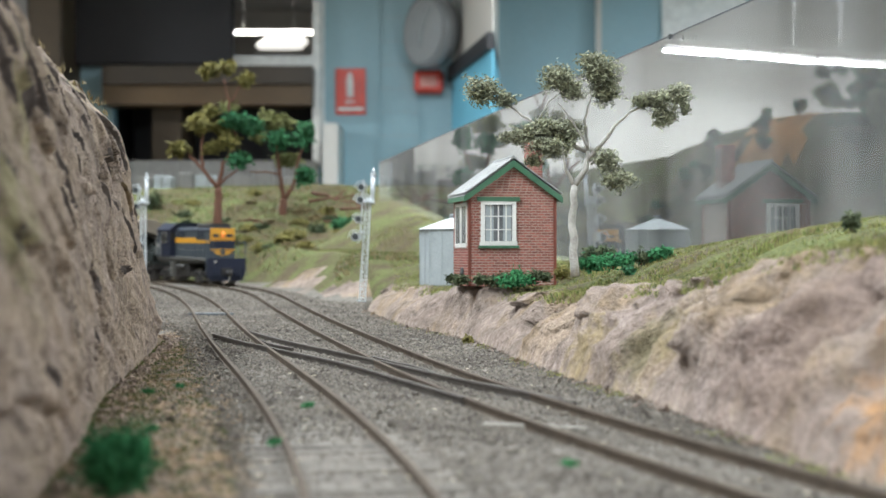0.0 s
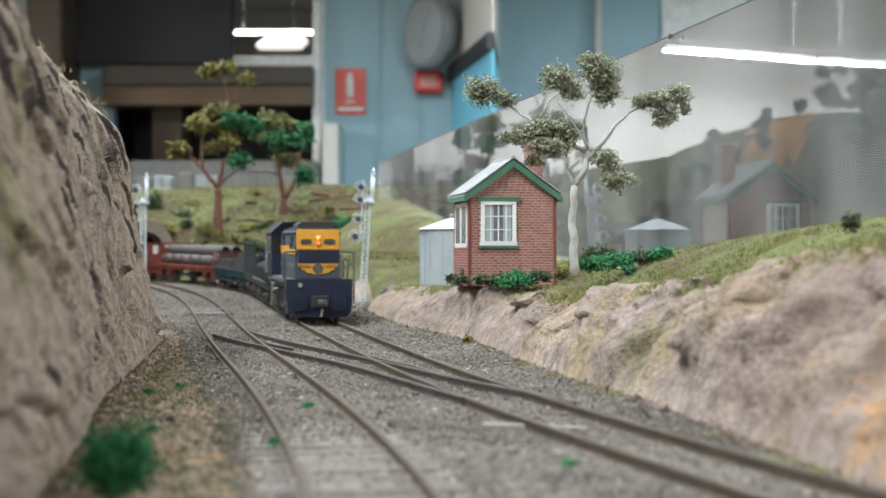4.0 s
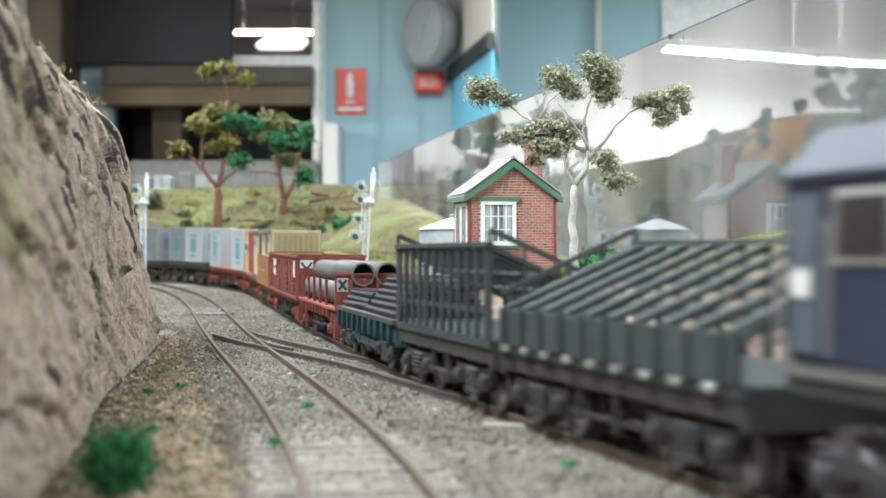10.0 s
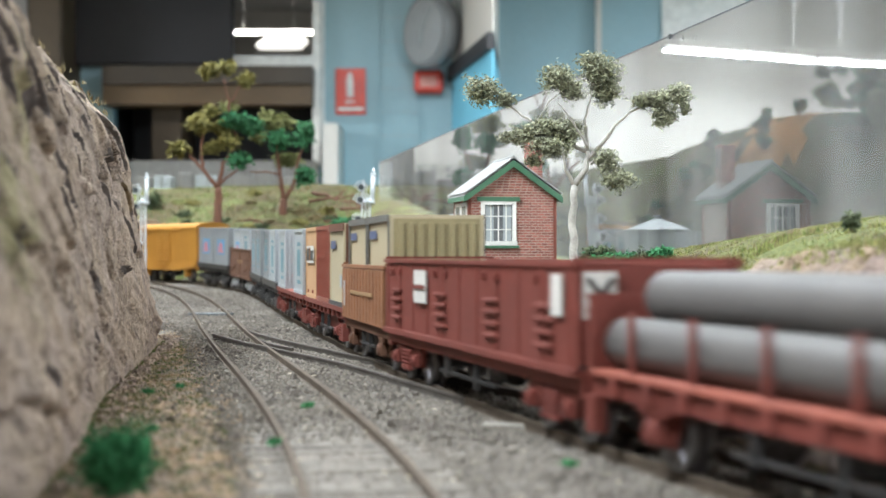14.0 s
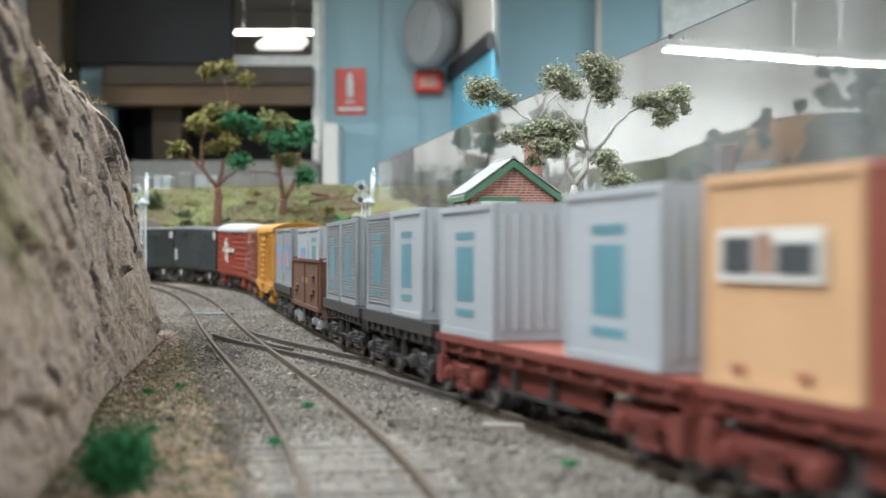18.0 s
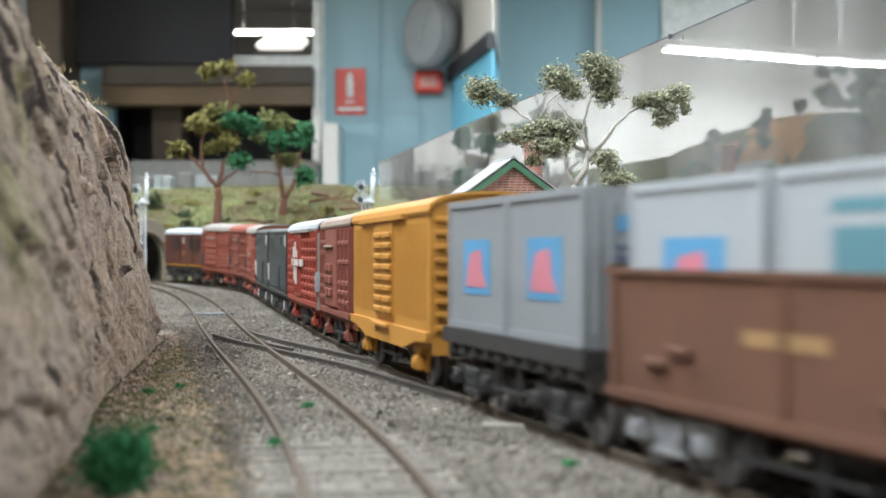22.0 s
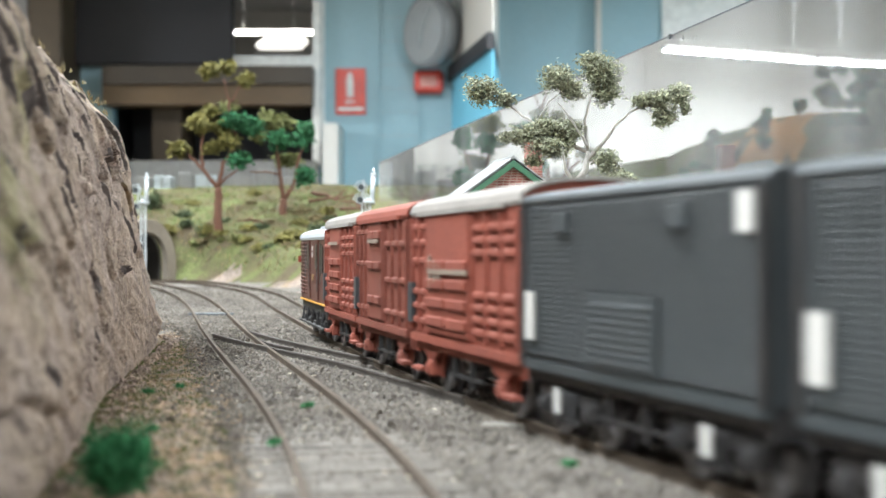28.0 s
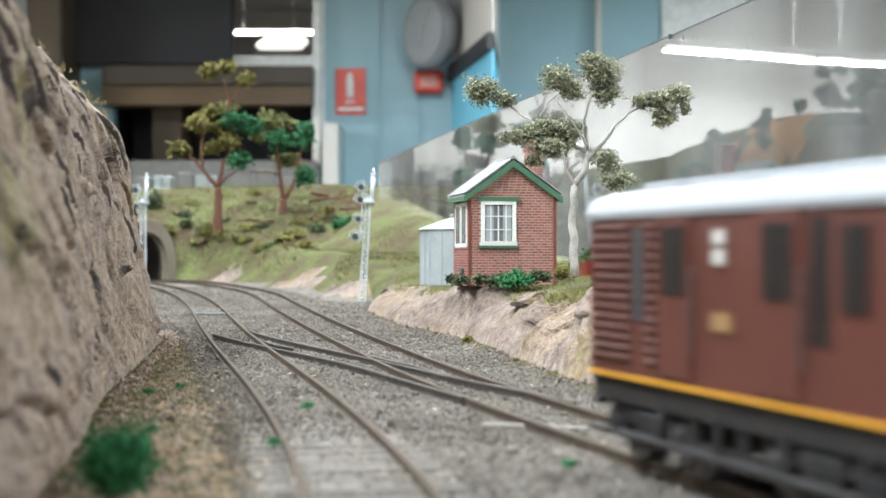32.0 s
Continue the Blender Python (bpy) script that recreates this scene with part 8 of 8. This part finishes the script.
def guard_van(front, rear):
    ob, h = vehicle("guard_van", front, rear, "dark brown guard's van with silver roof and yellow sill line", "brake van")
    underframe(ob, h, BLACK, False, z=8.8, top=12.2, pivot_in=18)
    sec = [(-13.6, 12.6), (-13.6, 35.6), (-12.6, 37.2), (12.6, 37.2), (13.6, 35.6), (13.6, 12.6)]
    bm = bmesh.new()
    extrude(bm, sec, "x", -h, h)
    body = part("body", bm, GUARD, ob)
    part("roof", arc_roof(-h - 0.6, h + 0.6, 13.6, 36.4, 40.4, thick=0.9), ROOF_SILVER, ob, "silver curved roof")
    pieces("roof_vent", (4.0, 3.0, 1.2), ROOF_SILVER, ob, [(x, 0, 40.6) for x in (-h + 12, -6, h - 12)])
    bm = bmesh.new()
    tube(bm, (-h + 3, -6, 40.6), (h - 3, -6, 40.6), 0.4, seg=5)
    tube(bm, (-h + 3, 6, 40.6), (h - 3, 6, 40.6), 0.4, seg=5)
    part("roof_pipe", bm, ROOF_SILVER, ob)
    for s in (-1, 1):
        block("sill_line", (-h, h, min(s * 13.6, s * 14.1), max(s * 13.6, s * 14.1), 12.5, 13.0), GOLD, body, "yellow sill line")
        pieces("louvre_slat", (13.0, 0.7, 0.8), GUARD, body, [(-h + 8, s * 13.8, 15.4 + k * 1.45) for k in range(14)], 0.2)
        pieces("louvre_slat", (4.0, 0.7, 0.8), GUARD, body, [(-h + 21.5, s * 13.8, 15.4 + k * 1.45) for k in range(14)], 0.2)
        block("louvre_window", (-h + 15.8, -h + 18.6, min(s * 13.4, s * 13.95), max(s * 13.4, s * 13.95), 21, 34), CHARCOAL, body)
        for x in (-h + 29, h - 25):
            d = block("side_door", (x - 4.6, x + 4.6, min(s * 13.6, s * 14.0), max(s * 13.6, s * 14.0), 13.8, 35.4), GUARD, body)
            block("door_window", (x - 3.2, x + 3.2, min(s * 14.0, s * 14.2), max(s * 14.0, s * 14.2), 25, 34), CABGLASS, d)
            bm = bmesh.new()
            tube(bm, (x + 5.8, s * 14.4, 17), (x + 5.8, s * 14.4, 29), 0.22, seg=5)
            part("grab_rail", bm, WHEEL, body)
        block("end_window", (h - 12, h - 7, min(s * 13.6, s * 13.9), max(s * 13.6, s * 13.9), 24, 33.5), CABGLASS, body)
        # thin dark plate on the wall, standing in for the shade of a recess
        block("window_recess", (h - 18.5, h - 14.5, min(s * 13.4, s * 13.7), max(s * 13.4, s * 13.7), 20, 34.4), CABGLASS, body)
        plate("yellow_panel", -1, 4.2, 20.6, 22.9, s * 13.7, DULL_LETTER, body)
        plate("white_number", -0.5, 2.2, 29.0, 31.0, s * 13.7, WHITE, body)
        plate("white_number", -0.5, 2.2, 31.6, 33.4, s * 13.7, WHITE, body)
        block("lamp_iron", (-h - 1.4, -h + 0.4, min(s * 13, s * 14.8), max(s * 13, s * 14.8), 27, 29.4), RED_BRIGHT, body)
        block("foot_board", (-h + 2, h - 2, min(s * 12.8, s * 14.6), max(s * 12.8, s * 14.6), 4.2, 4.9), BLACK, ob)
        bm = bmesh.new()
        for k in range(5):
            x = -h + 8 + k * (2 * h - 16) / 4
            tube(bm, (x, s * 13.8, 4.8), (x, s * 13.0, 10), 0.5, seg=5)
        part("foot_board_hanger", bm, BLACK, ob)
    block("data_box", (h - 0.2, h + 1.6, -14.4, -11.5, 15, 24), GREY_TANK, ob)


guard_van(2890, 2971)


# ---- sleepers, ballast, tufts: the many small pieces, last ----
def sleepers():
    rng = random.Random(3)
    bm = bmesh.new()
    box(bm, -14.5, 14.5, -1.45, 1.45, -4.6, -2.45, 0.25)
    me = to_mesh("sleeper", bm, SLEEPER)
    def lay(pts, parent, y0, y1, gap):
        run, nxt = 0.0, 0.0
        for a, b in zip(pts, pts[1:]):
            L = math.hypot(b[0] - a[0], b[1] - a[1])
            while nxt < run + L:
                t = (nxt - run) / L
                x, y = a[0] + (b[0] - a[0]) * t, a[1] + (b[1] - a[1]) * t
                if y0 < y < y1:
                    ang = math.degrees(math.atan2(b[1] - a[1], b[0] - a[0])) - 90 + rng.uniform(-1.5, 1.5)
                    part("sleeper", me, SLEEPER, parent, at=mm(x + rng.uniform(-0.5, 0.5), y, rise(y) + rng.uniform(-0.3, 0.05) + 0.85 - 0.4 * smooth(225, 300, y) - (0.25 if parent is main_track else 0), 0, 0, ang))
                nxt += gap
            run += L
    lay(siding_pts, siding, 60, 900, 6.6)
    lay(main_pts, main_track, 60, 1000, 6.6)


sleepers()


def scatter_stones():
    """Loose ballast over the trackbed, thickest near the camera."""
    rng = random.Random(12)
    verts, faces = [], []
    shape = [(1, 0, 0), (-1, 0, 0), (0, 1, 0), (0, -1, 0), (0, 0, 1), (0, 0, -0.6)]
    tri = [(0, 2, 4), (2, 1, 4), (1, 3, 4), (3, 0, 4), (2, 0, 5), (1, 2, 5), (3, 1, 5), (0, 3, 5)]
    made = 0
    while made < 84000:
        y = 120 + 920 * rng.random() ** 1.6
        lo, hi = siding_x(y) - 40, main_x(y) + lerp_table(FOOT, y) + 2
        if y < 560:
            lo = lerp_table(CLIFF_FOOT, y) + 1
        x = rng.uniform(lo, hi)
        ds, dm = x - siding_x(y), x - main_x(y)
        near = min(abs(abs(ds) - 8.4), abs(abs(dm) - 8.4))
        if near < 0.95:
            continue
        if y < 260 and abs(ds) < 14 and rng.random() < 0.6:
            continue
        if x < siding_x(y) - 19 - 4 * n1(x, y, 1, 9) and y < 600 and rng.random() < 0.96:
            continue
        r = rng.uniform(0.2, 0.52) * (1.0 + 0.0008 * y)
        if rng.random() < 0.02:
            r *= 1.7
        c = Vector((x, y, rise(y) - 2.2 + r * 0.35))
        n = len(verts)
        rot = Euler((rng.uniform(0, 6), rng.uniform(0, 6), rng.uniform(0, 6))).to_matrix()
        sx, sy, sz = r * rng.uniform(0.7, 1.3), r * rng.uniform(0.7, 1.3), r * rng.uniform(0.5, 1.0)
        for v in shape:
            verts.append((c + rot @ Vector((v[0] * sx, v[1] * sy, v[2] * sz))) * U)
        faces.extend([(n + a, n + b, n + d) for a, b, d in tri])
        made += 1
    me = bpy.data.meshes.new("ballast")
    me.from_pydata(verts, [], faces)
    me.materials.append(STONE)
    tagged(new("ballast", me), "loose grey-brown ballast stones between the tracks", "ballast", kind="stuff")


scatter_stones()


def path_gravel():
    """Fine mixed gravel on the soil between the siding and the cliff."""
    rng = random.Random(77)
    verts, faces = [], []
    for _ in range(15000):
        y = 125 + 560 * rng.random() ** 1.7
        lo, hi = lerp_table(CLIFF_FOOT, y) if y < 560 else siding_x(y) - 60, siding_x(y) - 13
        x = lo + (hi - lo) * rng.random() ** 0.8
        r = rng.uniform(0.16, 0.42) * (1 + 0.001 * y)
        n = len(verts)
        a = rng.uniform(0, 6.28)
        c, s = math.cos(a) * r, math.sin(a) * r
        z = rise(y) - 2.15
        for v in ((x + c, y + s, z), (x - s, y + c, z), (x - c, y - s, z), (x + s, y - c, z), (x + 0.2 * c, y + 0.2 * s, z + r * rng.uniform(0.5, 1.0))):
            verts.append((v[0] * U, v[1] * U, v[2] * U))
        faces.extend([(n, n + 1, n + 4), (n + 1, n + 2, n + 4), (n + 2, n + 3, n + 4), (n + 3, n, n + 4)])
    me = bpy.data.meshes.new("path_gravel")
    me.from_pydata(verts, [], faces)
    me.materials.append(paint("mixed_gravel", (0.30, 0.215, 0.135), rough=0.95, second=(0.19, 0.17, 0.145), scale=0.016, mix=1.0, var=0.3, spread=0.3, spec=0.1, sharp=0.06))
    tagged(new("path_gravel", me), "fine brown and tan gravel at the cliff foot", "gravel", kind="stuff")


path_gravel()


def rubble(name, label, mat, count, pick, seed):
    """Broken rock lying where a face meets the ground."""
    rng = random.Random(seed)
    verts, faces = [], []
    for _ in range(count):
        x, y, r = pick(rng)
        rot = Euler((rng.uniform(0, 6), rng.uniform(0, 6), rng.uniform(0, 6))).to_matrix()
        c = Vector((x, y, rise(y) - 2.1 + r * 0.3))
        n = len(verts)
        for i in range(8):
            v = Vector((1 if i & 1 else -1, 1 if i & 2 else -1, 1 if i & 4 else -1)) * 0.62
            v = Vector((v.x * rng.uniform(0.6, 1.3), v.y * rng.uniform(0.6, 1.3), v.z * rng.uniform(0.5, 1.0)))
            verts.append((c + rot @ v * r) * U)
        faces.extend([tuple(n + k for k in q) for q in ((0, 1, 3, 2), (4, 6, 7, 5), (0, 4, 5, 1), (2, 3, 7, 6), (0, 2, 6, 4), (1, 5, 7, 3))])
    me = bpy.data.meshes.new(name)
    me.from_pydata(verts, [], faces)
    me.materials.append(mat)
    tagged(new(name, me), label, "rubble", kind="stuff")


def at_cliff_foot(rng):
    y = 175 + 392 * rng.random() ** 0.7
    return lerp_table(CLIFF_FOOT, y) + abs(rng.gauss(0, 2.6)) - 1.0, y, rng.uniform(0.35, 1.0) * (1.6 if rng.random() < 0.12 else 1.0)


def at_bank_foot(rng):
    y = 200 + 560 * rng.random()
    return main_x(y) + lerp_table(FOOT, y) + rng.gauss(-0.5, 1.8), y, rng.uniform(0.3, 1.0) * (1.7 if rng.random() < 0.1 else 1.0)


rubble("cliff_rubble", "broken brown rock along the foot of the cliff", ROCK, 520, at_cliff_foot, 31)
rubble("bank_rubble", "broken pinkish rock along the foot of the cutting", ROCK_PINK, 420, at_bank_foot, 32)


def chips():
    """Pale flakes and splinters lying about the ballast."""
    rng = random.Random(23)
    verts, faces = [], []
    for _ in range(300):
        y = 150 + 560 * rng.random() ** 1.2
        x = rng.uniform(siding_x(y) - 22, main_x(y) + 20)
        a, r = rng.uniform(0, 3.14), rng.uniform(0.25, 0.6) * (1 + 0.0014 * y)
        u, v = Vector((math.cos(a), math.sin(a), rng.uniform(-0.2, 0.2))) * r, Vector((-math.sin(a), math.cos(a), 0)) * r * rng.uniform(0.25, 0.6)
        c, up = Vector((x, y, rise(y) - 1.75)), Vector((0, 0, 0.35))
        n = len(verts)
        for w in (c - u - v, c + u - v * 0.6, c + u * 0.8 + v, c - u * 0.9 + v * 0.7):
            verts.append((w - up) * U)
            verts.append(w * U)
        for q in range(4):
            b = (q + 1) % 4
            faces.append((n + 2 * q, n + 2 * b, n + 2 * b + 1, n + 2 * q + 1))
        faces.append((n + 1, n + 3, n + 5, n + 7))
    me = bpy.data.meshes.new("pale_chips")
    me.from_pydata(verts, [], faces)
    me.materials.append(paint("pale_chip", (0.46, 0.42, 0.33), rough=0.9, second=(0.30, 0.26, 0.19), scale=0.01, var=0.2, spread=0.4, spec=0.2))
    tagged(new("pale_chips", me), "pale stone chips and splinters scattered on the ballast", "chips", kind="stuff")


chips()


def scatter_tufts(name, label, mat, count, pick, size, seed):
    """Short upright blades in small tufts."""
    rng = random.Random(seed)
    verts, faces = [], []
    for _ in range(count):
        p = pick(rng)
        if p is None:
            continue
        for _b in range(5):
            a = rng.uniform(0, 6.283)
            h = size * rng.uniform(0.5, 1.3)
            w = size * 0.16
            o = p + Vector((rng.gauss(0, size * 0.35), rng.gauss(0, size * 0.35), 0))
            n = len(verts)
            side = Vector((math.cos(a) * w, math.sin(a) * w, 0))
            tip = o + Vector((rng.gauss(0, h * 0.4), rng.gauss(0, h * 0.4), h))
            for v in (o - side - Vector((0, 0, 0.5)), o + side - Vector((0, 0, 0.5)), tip):
                verts.append(v * U)
            faces.append((n, n + 1, n + 2))
    me = bpy.data.meshes.new(name)
    me.from_pydata(verts, [], faces)
    me.materials.append(mat)
    tagged(new(name, me), label, "grass", kind="stuff")


def pick_bank(rng):
    y = 170 + 900 * rng.random() ** 1.2
    foot = lerp_table(FOOT, y)
    face = 9 + (lerp_table(BANK_TOP, y) + 3.4) * 0.5
    k = face + rng.uniform(-5, max(pane_x(y) - main_x(min(y, 1100)) - foot - face, 20))
    x = main_x(y) + foot + k
    return Vector((x, y, all_z(x, y, k) - 0.2))


def pick_foot(rng):
    y = 180 + 480 * rng.random() ** 1.3
    if n1(y, 3, 1, 30) < 0.02:
        return None
    k = rng.gauss(-1, 2.2)
    return Vector((main_x(y) + lerp_table(FOOT, y) + k, y, rise(y) - 2.3 + max(k, 0) * 0.6))


def pick_left(rng):
    y = 130 + 400 * rng.random() ** 1.3
    lo, hi = lerp_table(CLIFF_FOOT, y) - 2, siding_x(y) - 17
    x = lo + (hi - lo) * rng.random() ** 1.5
    return Vector((x, y, rise(y) - 2.1))


def pick_hill(rng):
    x, y = rng.uniform(-260, 120), rng.uniform(900, 1400)
    if y < 1060 and x < -70:
        return None
    z = hill_z(x, y)
    return Vector((x, y, z - 0.5)) if z > rise(min(y, 1060)) + 8 else None


def pick_top(rng):
    y = rng.uniform(180, 556)
    f = lerp_table(CLIFF_FOOT, y)
    return Vector((f - rng.uniform(22, 38), y, 83.6 + 4.0 * n1(0, y, 2, 24) + 2.4 * n1(0, y, 7, 8)))


scatter_tufts("grass_tufts", "yellow-green grass tufts on the bank", TUFT, 12000, pick_bank, 1.0, 1)
scatter_tufts("dark_grass_tufts", "darker green grass tufts on the bank", TUFT_DARK, 4500, pick_bank, 1.0, 2)
scatter_tufts("verge_tufts", "sparse green grass at the cliff foot", TUFT_DARK, 2600, pick_left, 0.8, 3)
scatter_tufts("hill_tufts", "grass tufts on the far hillside", TUFT_DARK, 6500, pick_hill, 2.2, 4)
TUFT_DRY = paint("dry_grass_tuft", (0.24, 0.19, 0.10), rough=0.9, second=(0.15, 0.115, 0.065), scale=0.02, var=0.3, spread=0.4, spec=0.1)
scatter_tufts("dry_hill_tufts", "dry brown grass on the far hillside", TUFT_DRY, 8000, pick_hill, 2.2, 14)
scatter_tufts("dry_bank_tufts", "dry brown grass on the bank", TUFT_DRY, 4500, pick_bank, 0.9, 15)
scatter_tufts("verge_stubble", "dry stubble at the cliff foot", TUFT_DRY, 1500, pick_left, 0.7, 16)
scatter_tufts("cliff_top_tufts", "dry grass tufts along the cliff top", TUFT_DRY, 420, pick_top, 1.1, 5)
scatter_tufts("bank_foot_tufts", "yellow-green grass tufts along the foot of the cutting", TUFT, 3600, pick_foot, 0.9, 6)
for i, (px, py, y) in enumerate(((545, 728, 283), (486, 795, 226), (1010, 834, 202), (262, 702, 308), (318, 692, 322), (268, 770, 250))):
    shrub(*on_ground(px, py, y, 0.8), 1.3, 0.7, LEAF_BRIGHT, "tiny bright green tuft in the ballast", 500 + i, 0.5, 120, "ballast tufts")


# ---- motion ----
def motions():
    times = [i * 0.5 for i in range(65)]
    run = {t: travelled(t) for t in times}
    for ob, back, half in TRAIN:
        rows = []
        for t in times:
            s = run[t] - back
            f, r = on_main(s + half), on_main(s - half)
            d = f - r
            m = Matrix.LocRotScale((f + r) * 0.5 * U, Euler((0, -math.asin(d.z / d.length), math.atan2(d.y, d.x))), None)
            rows.append((t, m))
        walk(ob, rows)
    # every wheelset turns as the train rolls; all share one set of keys
    first = WHEELSETS[0]
    spin = []
    for i in range(481):
        t = i / 15
        spin.append((t, Matrix.Rotation(travelled(t) / 5.2, 4, "Y")))
    walk(first, spin)
    keys = first.animation_data
    for ob in WHEELSETS[1:]:
        ob.rotation_mode = "QUATERNION"
        ob.animation_data_create()
        ob.animation_data.action = keys.action
        ob.animation_data.action_slot = keys.action_slot


motions()
